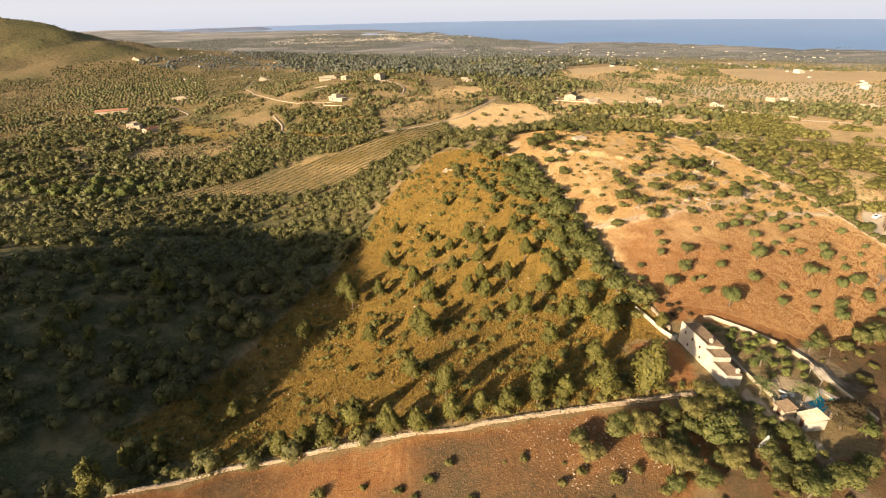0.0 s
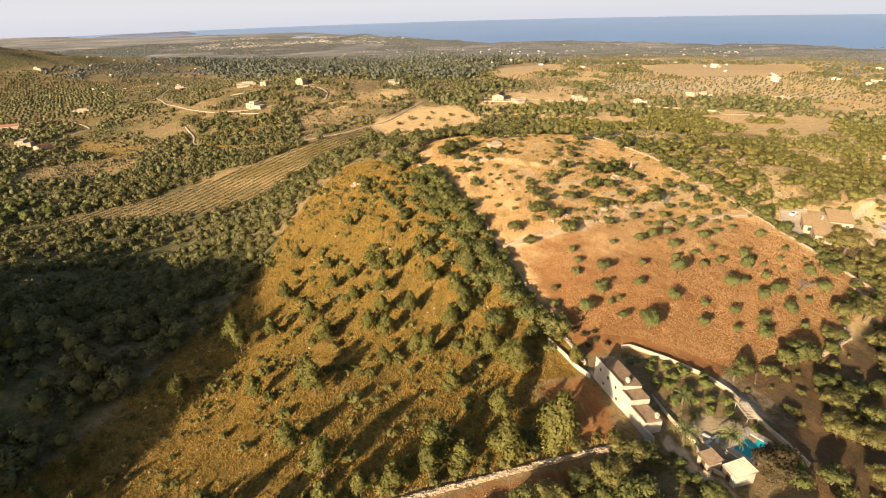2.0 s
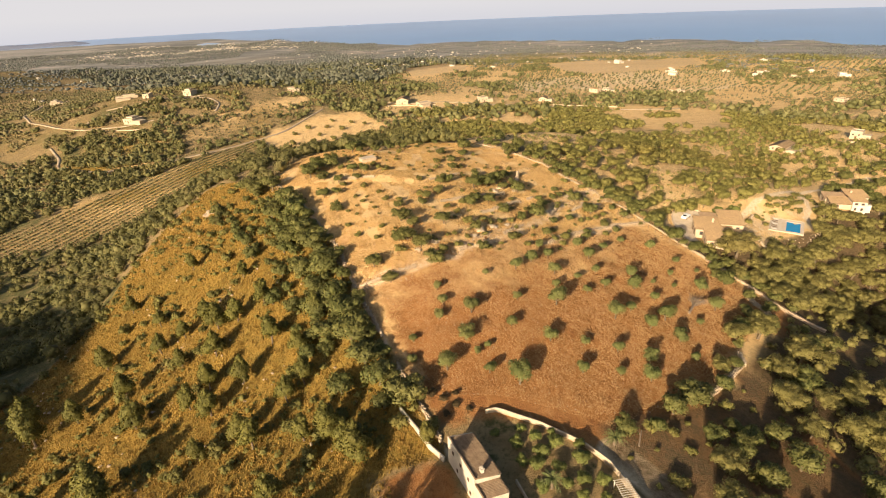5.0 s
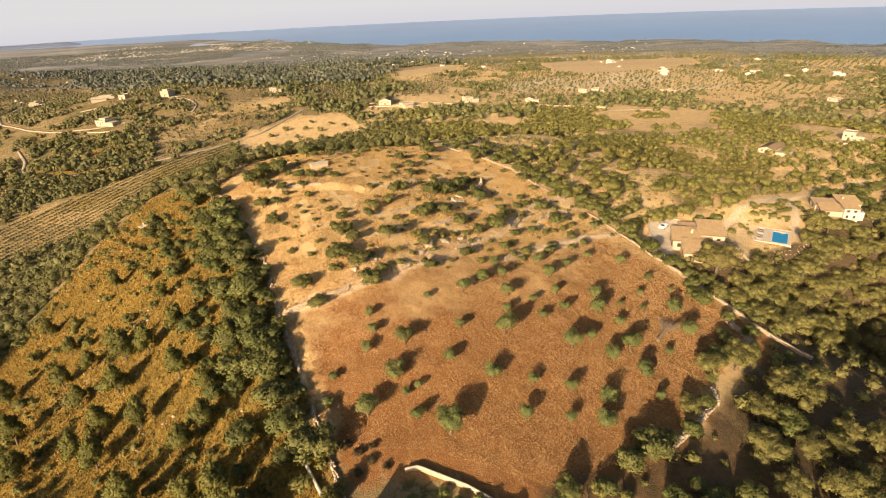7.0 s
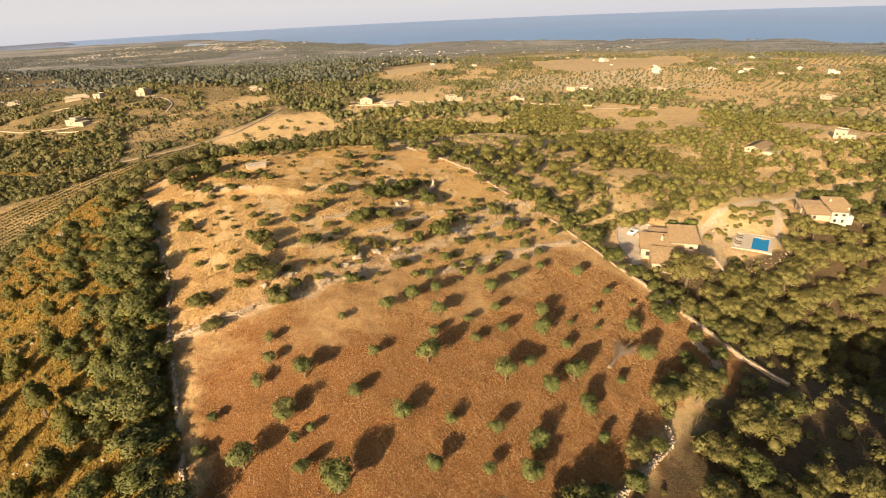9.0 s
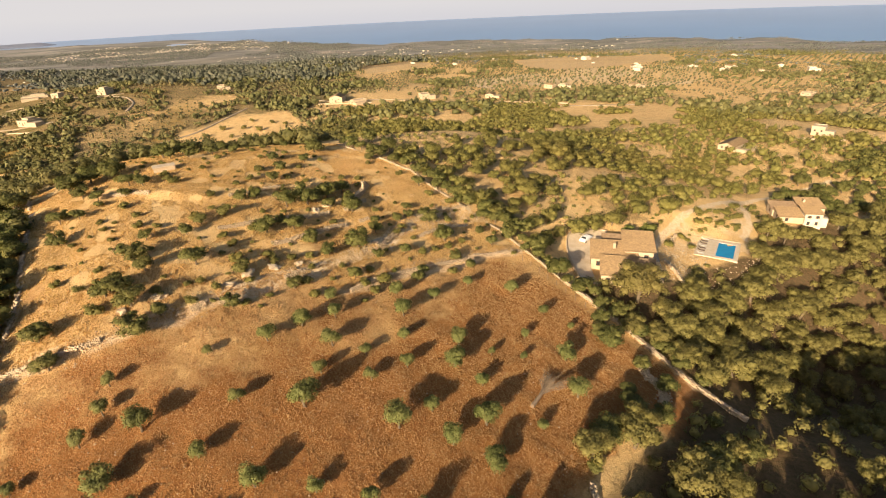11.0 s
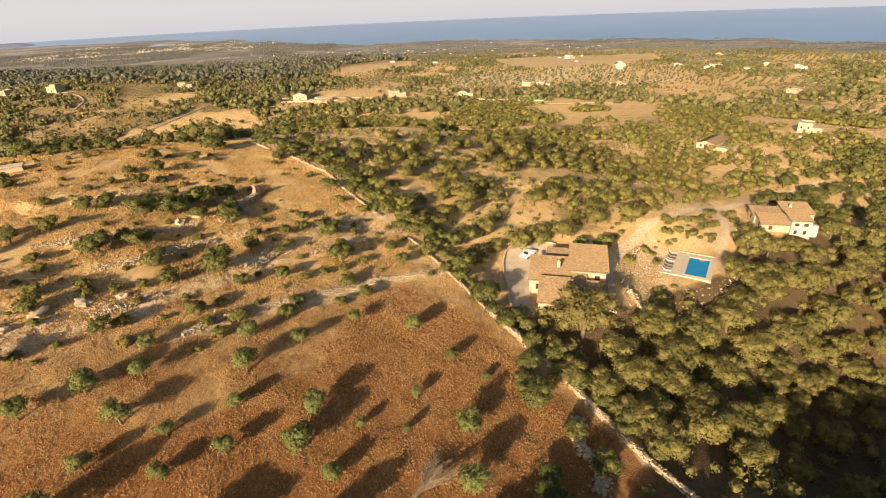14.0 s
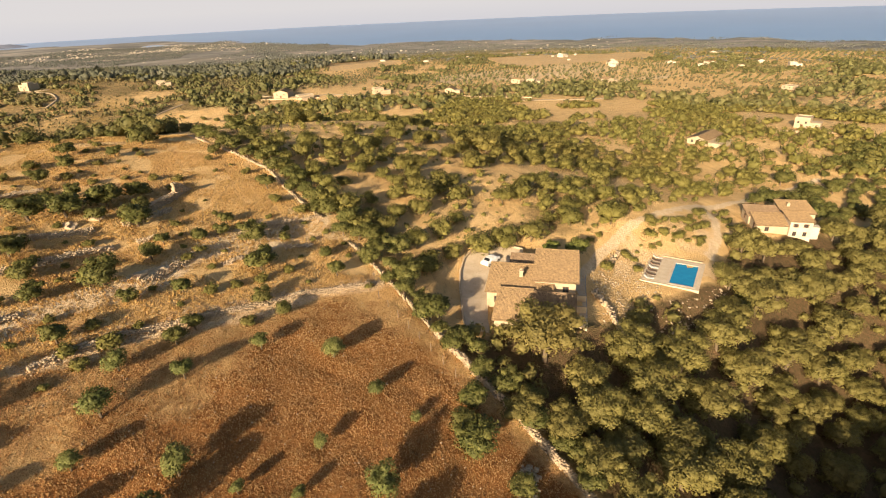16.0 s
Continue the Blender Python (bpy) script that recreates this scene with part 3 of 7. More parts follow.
    gold = np.maximum(gold, hills_gold * ~tan * np.clip(0.15 + 0.6 * soft_noise(x, y, 40, 45), 0, 0.7))
    pale = np.zeros_like(x)
    for pts, w in ((ROAD, 0.9), (POOL_PATH, 0.8)):
        pale = np.maximum(pale, np.clip(1.6 - line_distance(x, y, pts) / w, 0, 1) * 0.95)
    pale = np.maximum(pale, np.clip(1.5 - line_distance(x, y, [(79.2, 92), (80.6, 88), (82, 84)]) / 3.0, 0, 0.9))
    for pts, w in ((TERRACE_LOW, 3.1), (TERRACE_MID, 2.6), (WALL_EAST, 0.9), (WALL_WEST, 0.9)):
        pale = np.maximum(pale, np.clip(1.5 - line_distance(x, y, pts) / w - 0.9 * fine, 0, 0.92))
    pale = np.maximum(pale, estate * (line_distance(x, y, [(116, 184), (134, 190)]) < 4) * 0.6)
    pale = np.maximum(pale, inside(jx, jy, [(180, 170), (188, 164), (206, 168), (216, 180), (236, 198), (222, 196), (203, 188), (192, 183)]) * np.clip(0.15 + 0.45 * fine, 0, 0.5))
    earth = np.maximum(earth, 0.7 * inside(jx, jy, [(138, 124), (149, 141), (155, 131), (158, 119), (150, 112), (140, 116)]))
    straw = np.maximum(straw, 0.85 * inside(jx, jy, [(174, 172), (182, 160), (206, 164), (224, 172), (246, 186), (252, 204), (222, 200), (200, 192), (186, 184)]))
    yard = inside(jx, jy, [(77, 98), (100, 100), (112, 104), (124, 112), (118, 96), (120, 70), (80, 40), (40, 50), (46, 76), (58, 66), (72, 64), (79, 76)])
    earth = np.maximum(earth, open_far * (lattice(np.floor(kind * 1000), kind * 0, 3) > 0.6) * 0.42)
    earth = np.maximum(earth, yard * np.clip(0.5 + 0.6 * lump, 0, 0.9))
    pale = np.maximum(pale, tan * 0.25)
    pale = np.maximum(pale, garden * 0.22)
    pale = np.maximum(pale, 0.6 * inside(x, y, FARM_YARD) + 0.5 * inside(x, y, FARM_TERRACE))
    pale = np.maximum(pale, east * ((y > 208) | (x < 172)) * np.clip(0.12 + 0.4 * soft_noise(x, y, 12, 57), 0, 0.36))
    ruts = np.abs(line_distance(x, y, FIELD_TRACK) - 0.8)
    pale = np.maximum(pale, red * np.clip(0.8 - ruts, 0, 0.16))
    cover = np.clip((lo - np.where(x > 100, 400, 260)) / 120, 0, 1) * (0.25 + 0.75 * np.clip((soft_noise(x, y, 34, 47) - 0.25) * 2.4, 0, 1)) * ~(tan | vines)
    cover = cover * np.where(azi > 4, np.clip(1 - (lo - 420) / 120, 0.55, 0.8), np.where((y > 400) & (lo < 1500), 0.5, 1))
    green = np.clip(cover - 0.8 * np.clip(straw - 0.45, 0, 1) - 0.5 * gold, 0, 0.85)
    green = np.maximum(green, (x < -30) * (lo < 420) * ~(vines | slope | front) * np.clip(0.35 + 0.7 * lump, 0, 0.9))
    far_plain = (lo > 1450) & (azi < 8)
    straw = np.where(far_plain, 0.1 + 0.5 * soft_noise(x, y, 170, 48), straw)
    green = np.where(far_plain, 0.25 + 0.6 * soft_noise(x, y, 120, 49), green)
    high_land = bumps(x, y, MOUNTAINS) > 10
    earth = np.where(high_land, 0.14 + 0.3 * soft_noise(x, y, 130, 60), earth)
    straw = np.where(high_land, 0.05 + 0.35 * soft_noise(x, y, 90, 58), straw)
    green = np.where(high_land, 0.25 + 0.45 * soft_noise(x, y, 70, 59), green)
    hill, rows_, cream, bare, belt = inside(jx, jy, OPEN_HILL), inside(jx, jy, ROW_ORCHARD), inside(jx, jy, CREAM_GROVE), bare_field(jx, jy), inside(jx, jy, PINE_BELT)
    patch = soft_noise(x, y, 38, 71)
    gold = np.where(hill, 0.12 + 0.5 * patch, np.where(rows_ | cream | bare, 0, gold))
    straw = np.where(hill, 0.42 - 0.3 * patch, np.where(rows_, 0.12, np.where(cream, 0.95, np.where(bare, np.where(r < 1500, 0.75, 0.3), straw))))
    earth = np.where(rows_, 0.18, np.where(bare & (r < 1500), 0.16, np.where(hill | cream, 0.1 * patch, earth)))
    green = np.where(hill, np.clip(1.3 * patch - 0.35, 0, 0.7), np.where(rows_ | cream | bare, 0, green))
    pale = np.maximum(pale, cream * (0.32 + 0.32 * patch))
    pale = np.maximum(pale, (bare & (r < 1500)) * 0.36)
    pale = np.maximum(pale, (bare & (r > 1500)) * 0.4)
    # Painted haze grows with distance, with some on mountains and near bare fields.
    hazed = np.where(azi < 6, np.clip((lo - 1500) / 500, 0, 1), np.clip((lo - 1000) / 900, 0, 1)) * (bumps(x, y, MOUNTAINS) < 8) * ~belt * np.where(bare, 0.6, 1)
    hazed = np.maximum(hazed, 0.42 * (bare & (r < 1500)))
    hazed = np.maximum(hazed, np.clip((bumps(x, y, MOUNTAINS) - 22) / 30, 0, 0.34))
    me = mesh_of("ground", np.c_[x, y, z], grid_faces(len(ys), len(xs)))
    def soft(a, times):
        """The mask with softened borders."""
        a = np.clip(a, 0, 1).reshape(X.shape)
        for _ in range(times):
            p = np.pad(a, 1, mode="edge")
            a = (p[1:-1, 1:-1] * 2 + p[:-2, 1:-1] + p[2:, 1:-1] + p[1:-1, :-2] + p[1:-1, 2:]) / 6
        return a.ravel()

    straw, gold, earth, green, woods = soft(straw, 5), soft(gold, 4), soft(earth, 5), soft(green, 3), soft(woods * 0.75, 5)
    for name, a in (("straw", straw), ("gold", gold), ("earth", earth), ("pale", pale), ("green", green), ("hazed", soft(hazed, 1)), ("forest", np.maximum(woods, soft(np.maximum(np.maximum(yard * 0.6, 0.6 * inside(jx, jy, [(112, 98), (122, 110), (128, 113), (150, 125), (152, 104), (124, 86)])), np.maximum(front * 0.5 * (0.5 + lump), garden * 0.30)), 3)) + 0.5 * soft(belt, 2))):
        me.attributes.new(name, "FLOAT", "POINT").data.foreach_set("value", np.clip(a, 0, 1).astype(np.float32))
    me.polygons.foreach_set("use_smooth", np.ones(len(me.polygons), bool))
    ob = part("ground", me, M_GROUND)
    tagged(ob, "dry rolling land with red earth, straw and scrub", "ground", kind="structure")


def grid_faces(rows, cols):
    i = np.arange(rows * cols).reshape(rows, cols)
    return np.stack([i[:-1, :-1], i[:-1, 1:], i[1:, 1:], i[1:, :-1]], -1).reshape(-1, 4)


def build_sea():
    az = np.radians(np.linspace(-35, 130, 200))
    rs = np.r_[np.linspace(1700, 5330, 60)]
    A, R = np.meshgrid(az, rs)
    z = SEA_LEVEL + np.clip(R - 2400, 0, None) * 0.0088
    me = mesh_of("water", np.c_[(R * np.sin(A)).ravel(), (R * np.cos(A)).ravel(), z.ravel()], grid_faces(len(rs), len(az))[:, ::-1])
    tagged(part("water", me, M_SEA), "calm hazy blue sea beyond the coast", "sea", kind="structure")


def build_sky_rim():
    """A plain far backdrop: the pale hazy rim of the sky beyond the sea."""
    az = np.radians(np.linspace(-80, 80, 160))
    zs = np.array([-140.0, -96.0, -40.0, 30.0, 120.0, 260.0])
    A, Z = np.meshgrid(az, zs)
    me = mesh_of("backdrop", np.c_[(5390 * np.sin(A)).ravel(), (5390 * np.cos(A)).ravel(), Z.ravel()], grid_faces(len(zs), len(az)))
    m = bpy.data.materials.new("hazy_sky")
    m.use_nodes = True
    nt = m.node_tree
    nt.nodes.clear()
    e, out = nt.nodes.new("ShaderNodeEmission"), nt.nodes.new("ShaderNodeOutputMaterial")
    geo, sep = nt.nodes.new("ShaderNodeNewGeometry"), nt.nodes.new("ShaderNodeSeparateXYZ")
    nt.links.new(geo.outputs["Position"], sep.inputs[0])
    c = mixed(nt, (0.335, 0.325, 0.338), (0.37, 0.352, 0.348), ramp(nt, sep.outputs["Z"], -90, 60))
    nt.links.new(c, e.inputs["Color"])
    e.inputs["Strength"].default_value = 1.0
    nt.links.new(e.outputs[0], out.inputs["Surface"])
    tagged(part("backdrop", me, m), "pale hazy sky above the sea horizon", "sky", kind="structure")


def road_ribbon(pts, width, label):
    """A pale dirt road laid over the ground."""
    line = polyline(pts, 5.0)
    for _ in range(3):
        line[1:-1] = (line[:-2] + line[1:-1] * 2 + line[2:]) / 4
    tx, ty = np.gradient(line[:, 0]), np.gradient(line[:, 1])
    n = np.hypot(tx, ty)
    w = width * (0.4 + 0.2 * soft_noise(line[:, 0], line[:, 1], 14, 86))
    V = []
    for side, drop in ((-1.15, -1.5), (-1, 0.45), (1, 0.45), (1.15, -1.5)):
        px, py = line[:, 0] - ty / n * w * side, line[:, 1] + tx / n * w * side
        V.append(np.c_[px, py, land(line[:, 0], line[:, 1]) + drop])
    me = mesh_of("road", np.concatenate(V), grid_faces(4, len(line))[:, ::-1])
    tagged(part("road", me, M_ROAD), label, "road", kind="structure")


build_ground()
for pts in FAR_ROADS:
    road_ribbon(pts, 2.2, "pale dirt road winding past country houses")
build_sea()
build_sky_rim()

# ---- trees and shrubs ----
PROTO = {}
KINDS = {
    # kind: (name, category, leaf material, lobes, leaves, leaf size, crown base, crown height, spread, lobe size, trunk radius)
    "olive": ("olive_tree", "tree", M_OLIVE, 11, 2300, 0.033, 0.16, 0.66, 0.32, 0.21, 0.035),
    "oak": ("evergreen_oak", "tree", M_OAK, 13, 2000, 0.032, 0.08, 0.72, 0.36, 0.19, 0.03),
    "pine": ("pine_tree", "tree", M_SLOPEPINE, 15, 2700, 0.026, 0.02, 0.80, 0.36, 0.17, 0.028),
    "bigpine": ("pine_tree", "tree", M_PINE, 22, 4200, 0.0185, 0.12, 0.66, 0.37, 0.135, 0.024),
    "midpine": ("pine_tree", "tree", M_PINE, 15, 2200, 0.030, 0.14, 0.78, 0.36, 0.17, 0.028),
    "shrub": ("shrub", "shrub", M_SHRUB, 6, 380, 0.06, -0.06, 0.55, 0.30, 0.23, 0.02),
    "heath": ("heath_bush", "bush", M_SHRUB, 6, 360, 0.06, -0.06, 0.55, 0.30, 0.23, 0.02),
    "bush": ("bush", "bush", M_SHRUB, 6, 360, 0.06, -0.06, 0.55, 0.30, 0.23, 0.02),
    "scrub": ("mastic_tree", "tree", M_SHRUB, 9, 1150, 0.036, 0.0, 0.66, 0.30, 0.24, 0.02),
    "holm": ("holm_oak", "tree", M_OAK, 13, 1900, 0.032, 0.04, 0.70, 0.35, 0.20, 0.03),
    "plum": ("plum_tree", "tree", M_PLUM, 13, 3000, 0.026, 0.06, 0.72, 0.34, 0.20, 0.03),
    "garden": ("garden_tree", "tree", M_GREEN, 9, 1300, 0.04, 0.12, 0.62, 0.32, 0.21, 0.03),
}


def make_tree(kind, variant):
    name, category, leaf, n, count, size, base, height, spread, lobe, trunk = KINDS[kind]
    rng = np.random.default_rng(100 + 17 * variant + len(kind) * 7 + sum(map(ord, kind)))
    lobes = lobes_round(rng, n, base, height, spread, lobe)
    if kind == "pine":
        up = [min(1.0, max(0.0, (q[2] - base) / height)) for q in lobes]
        lobes = [(x * (1.25 - 0.95 * u), y * (1.25 - 0.95 * u), z + 0.12 * u, r * (1.15 - 0.45 * u), h * 1.05) for (x, y, z, r, h), u in zip(lobes, up)]
        lobes.append((0, 0, base + height * 1.02, lobe * 0.55, lobe * 0.9))
    ob = thing(name, Matrix(), "tree", category)
    bm = bmesh.new()
    top = base + height * 0.55
    lean = rng.uniform(-0.06, 0.06, 2)
    tube(bm, (0, 0, -0.08), (lean[0], lean[1], top * 0.5), trunk * 1.35, trunk, 7)
    for i in range(4):
        x, y, z, r, h = lobes[1 + i * (n // 4)]
        tube(bm, (lean[0], lean[1], top * 0.45), (x * 0.8, y * 0.8, z * 0.9), trunk * 0.7, trunk * 0.25, 5)
    part("trunk", bm, M_BARK, ob)
    part("crown", crown(name + "_crown", 7 + variant * 13 + sum(map(ord, kind)), lobes, count, size, 0.5 if kind == "olive" else 0.66), leaf, ob)
    return ob


def plant(kind, x, y, d, label, group, tall=1.0, variants=4, z=None):
    """One tree of crown width d at (x, y)."""
    v = int(lattice(np.float64(x), np.float64(y), 5) * variants)
    turn = lattice(np.float64(x), np.float64(y), 6) * 360
    z = step_of(x, y) if z is None else z
    m = pose(x, y, z, 0, 0, turn) @ Matrix.Diagonal((d, d, d * tall, 1))
    if (kind, v) not in PROTO:
        ob = make_tree(kind, v)
        ob.matrix_world = m
        PROTO[kind, v] = ob
    else:
        p = PROTO[kind, v]
        ob = copy_thing(p, m @ Matrix.Diagonal((1 / p.scale[0], 1 / p.scale[1], 1 / p.scale[2], 1)))
    return tagged(ob, label, group=group)


ORCHARD_LOW = [
    (67.1, 130.1, 3.4), (61.9, 138.8, 2.0), (61.9, 134.1, 2.2), (59.9, 130.1, 2.3), (63.7, 123.2, 3.3), (74.1, 124.7, 2.4), (78.7, 132.3, 2.2), (87.2, 130.1, 4.1),
    (80.6, 119.3, 3.0), (87.4, 117.2, 2.0), (99.1, 124.9, 3.8), (104.5, 127.1, 2.3), (105.7, 121.2, 3.0), (111.7, 123.9, 3.8), (110.2, 116.5, 3.4), (113.8, 131.1, 2.2),
    (112.9, 140.3, 3.0), (110.8, 135.5, 3.8), (103.1, 136.1, 2.4), (97.1, 133.9, 2.1), (104.0, 142.4, 2.0), (105.4, 148.3, 3.2), (92.4, 141.7, 3.0), (90.0, 136.1, 2.3),
    (97.2, 139.1, 1.9), (93.7, 148.4, 2.5), (88.1, 146.6, 3.0), (82.8, 143.4, 2.9), (93.6, 153.7, 2.1), (105.7, 155.2, 2.5),
]
ORCHARD_EAST = [
    (112.5, 153.1, 2.3), (120.7, 157.5, 2.1), (129.2, 155.5, 2.7), (133.3, 148.8, 1.9), (136.9, 144.5, 1.3), (125.9, 141.7, 1.7), (123.2, 136.3, 1.4), (131.1, 135.8, 3.2),
    (117.9, 137.7, 1.4), (128.7, 127.5, 3.5), (119.7, 122.0, 1.7), (109.6, 111.0, 2.1), (98.8, 111.4, 2.9), (93.5, 114.7, 2.4), (95.6, 106.2, 3.3), (90.1, 108.2, 1.9),
    (83.0, 110.0, 2.7), (69.9, 110.0, 4.4), (65.5, 113.9, 2.3), (64.8, 119.0, 1.6), (67.3, 120.1, 1.4), (58.0, 117.1, 3.7), (52.1, 121.1, 2.0), (53.4, 126.3, 1.7),
    (74.3, 141.6, 1.6),
]
UPPER_WEST = [
    (64.0, 148.4, 5.0), (49.7, 151.7, 4.9), (52.4, 145.4, 4.0), (57.5, 159.4, 4.6), (59.7, 159.6, 4.6), (62.1, 155.0, 4.9), (56.9, 155.0, 3.3), (71.4, 153.6, 2.5),
    (79.6, 153.3, 2.1), (71.0, 166.0, 5.0), (78.0, 166.3, 3.3), (60.1, 169.7, 5.2), (44.0, 182.9, 4.1), (41.0, 194.2, 4.4), (51.8, 184.9, 2.0), (82.2, 214.6, 3.5),
    (97.9, 233.4, 6.3), (101.5, 172.0, 5.5), (102.8, 190.8, 5.6), (92.8, 192.7, 6.2), (97.5, 196.6, 6.4), (88.1, 191.4, 5.8), (101.8, 201.0, 4.9), (83.3, 178.7, 5.0),
    (89.0, 180.0, 4.5), (80.8, 180.1, 2.8), (97.6, 183.4, 2.2), (120.7, 185.9, 5.0), (121.3, 175.9, 5.1), (112.7, 181.3, 2.2),
]
UPPER_EAST = [
    (89.8, 159.1, 2.9), (104.2, 159.6, 3.4), (100.5, 158.3, 2.5), (87.3, 201.4, 1.9), (69.2, 185.6, 2.9), (53.5, 195.5, 2.8), (62.5, 207.2, 3.3), (40.9, 219.3, 6.6),
    (37.9, 213.5, 7.1), (45.6, 219.9, 6.5), (51.9, 209.5, 4.1), (90.9, 154.9, 2.4), (54.8, 238.5, 6.0), (59.0, 244.1, 5.1), (125.1, 200.7, 3.1), (131.9, 213.6, 3.0),
    (129.3, 195.4, 3.4),
]
SLOPE_LOW = [
    (-30.4, 148.0, 8.0), (-5.0, 114.8, 7.9), (-7.7, 95.6, 6.4), (-0.0, 85.1, 7.6), (19.8, 84.7, 7.6), (31.1, 81.7, 7.6), (39.7, 80.8, 11.2), (38.7, 104.2, 7.4),
    (21.0, 115.5, 6.3), (11.8, 129.6, 5.9), (-42.2, 132.7, 6.5), (-18.8, 81.3, 7.5), (-11.3, 77.2, 6.6), (-5.6, 75.9, 5.8), (-24.9, 81.6, 5.7), (-34.7, 81.1, 5.3),
    (-62.5, 84.4, 6.3), (-71.1, 74.9, 7.6), (-68.1, 81.4, 5.4), (-52.5, 100.3, 4.8), (1.0, 77.9, 5.8), (6.6, 78.5, 5.2), (12.2, 79.3, 5.3), (17.9, 80.4, 5.9),
    (23.7, 81.5, 5.4), (44.0, 82.1, 7.6), (45.7, 97.6, 4.2), (-10.1, 76.9, 4.7), (-29.6, 80.9, 5.2),
]
SLOPE_HIGH = [
    (43.6, 95.9, 4.8), (50.5, 102.6, 4.2), (32.3, 92.0, 6.3), (-7.0, 118.5, 8.3), (-33.1, 153.5, 9.2), (-20.0, 167.9, 6.6), (7.1, 133.9, 5.9), (11.1, 156.5, 6.6),
    (24.5, 142.3, 6.6), (24.7, 101.7, 5.7), (30.2, 112.7, 5.4), (18.5, 119.9, 5.3), (37.2, 107.2, 5.9), (-21.2, 123.5, 6.2), (-42.4, 132.5, 7.3), (18.4, 134.9, 5.8),
    (2.8, 150.1, 4.7), (-21.5, 149.7, 6.0), (10.8, 118.5, 4.6), (-6.2, 172.8, 4.7), (-18.9, 192.1, 5.3), (17.1, 170.8, 4.4), (0.7, 191.3, 5.0), (22.8, 156.1, 6.2),
    (30.9, 127.1, 6.0),
]
HEDGE = [
    (47.4, 113.1, 7.1), (43.4, 119.0, 6.9), (41.6, 125.2, 7.1), (39.9, 132.6, 7.7), (39.8, 139.2, 7.2), (37.4, 145.8, 7.2), (36.6, 156.5, 7.3), (34.4, 167.4, 7.5),
    (32.2, 176.8, 6.8), (30.7, 188.6, 7.3), (27.8, 199.6, 7.0), (23.6, 214.1, 7.1), (34.9, 135.6, 6.8), (33.5, 144.3, 6.6), (31.0, 159.3, 6.2), (27.7, 175.7, 6.1),
    (23.6, 193.5, 6.4), (18.5, 215.1, 7.2), (43.2, 113.2, 4.7), (36.2, 120.4, 5.7), (14.3, 226.3, 6.2),
]
SHADED = [
    (-58.5, 112.0, 6.1), (-71.3, 103.5, 5.0), (-78.3, 98.0, 5.0), (-89.5, 145.5, 9.4), (-91.5, 130.9, 4.6), (-103.7, 116.0, 7.5), (-103.5, 125.0, 6.6), (-83.0, 112.0, 4.2),
    (-112.5, 151.4, 6.6), (-95.7, 118.0, 5.6), (-61.6, 103.4, 3.9),
]
FRONT_TREES = [
    (30.7, 70.9, 6.0), (35.0, 70.4, 6.6), (39.7, 66.3, 4.3), (45.4, 73.0, 6.9), (46.9, 67.7, 7.9), (49.6, 76.7, 6.6), (53.0, 76.3, 4.8), (35.4, 64.6, 6.4),
    (39.0, 62.1, 6.4), (47.0, 62.2, 5.4), (23.6, 69.8, 4.3), (24.6, 65.8, 5.2), (37.6, 63.3, 6.4),
]
YARD_TREES = [
    (99.7, 99.6, 8.6), (94.5, 85.2, 7.9), (103.8, 89.6, 5.6), (89.6, 78.5, 8.7), (93.9, 75.8, 7.6), (108.2, 83.5, 8.5), (119.5, 96.6, 9.5), (117.1, 89.7, 7.6),
    (113.1, 107.5, 6.3), (124.7, 116.7, 8.6), (132.7, 117.8, 10.8), (136.6, 109.5, 10.8), (88.3, 68.2, 7.1), (102.8, 92.8, 4.3), (128.8, 119.4, 6.8), (136.0, 120.6, 8.0),
    (141.2, 122.0, 5.4), (138.8, 128.0, 3.8), (117.7, 108.4, 4.0), (142.0, 112.3, 8.4), (142.5, 108.5, 7.2), (150.3, 113.3, 6.4), (125.1, 107.6, 4.2), (127.5, 104.2, 6.3),
    (128.8, 101.0, 8.4), (123.9, 114.6, 3.2), (103.7, 101.6, 5.3), (145.6, 134.2, 4.6), (147.2, 128.6, 5.2), (137.2, 125.0, 4.8), (150.5, 120.5, 3.2), (142.4, 143.0, 4.8),
]

for rows in (ORCHARD_LOW, ORCHARD_EAST):
    for x, y, d in rows:
        plant("olive", x, y, d * 1.12, "young olive tree with thin grey-green crown in red earth" if d < 2.5 else "olive tree with round grey-green crown in red earth", "olive trees in the red field", 1.05)
for rows in (UPPER_WEST, UPPER_EAST):
    for x, y, d in rows:
        plant("oak" if d > 3.6 else "shrub", x, y, d * 1.08, "dark green wild olive on straw-coloured terrace" if d > 3.6 else "low grey-green shrub in dry grass", "trees on the dry terraces", 0.8)
SLOPE_MORE = [
    (27.4, 124.3, 5.6), (10.8, 137.4, 6.4), (11.3, 147.3, 6.2), (34.7, 143.6, 5.8), (8.1, 161.3, 6.0), (-3.8, 160.1, 5.4), (34.5, 112.1, 6.4), (-9.9, 148.9, 6.8),
    (-4.8, 136.9, 7.2), (30.5, 136.0, 5.4), (2.1, 160.8, 4.6), (16.1, 155.2, 5.8),
]
for rows in (SLOPE_LOW, SLOPE_HIGH, SLOPE_MORE):
    for x, y, d in rows:
        if 36 < x < 53 and 82 < y < 99:
            continue
        plant("pine", x, y, d * 1.0, "bushy pine on a golden grass slope", "pines on the slope", 1.2)
for x, y, d in HEDGE:
    plant("oak", x + 1.6, y, d * 1.12, "dense evergreen oak beside the field wall", "oaks along the wall", 0.85)
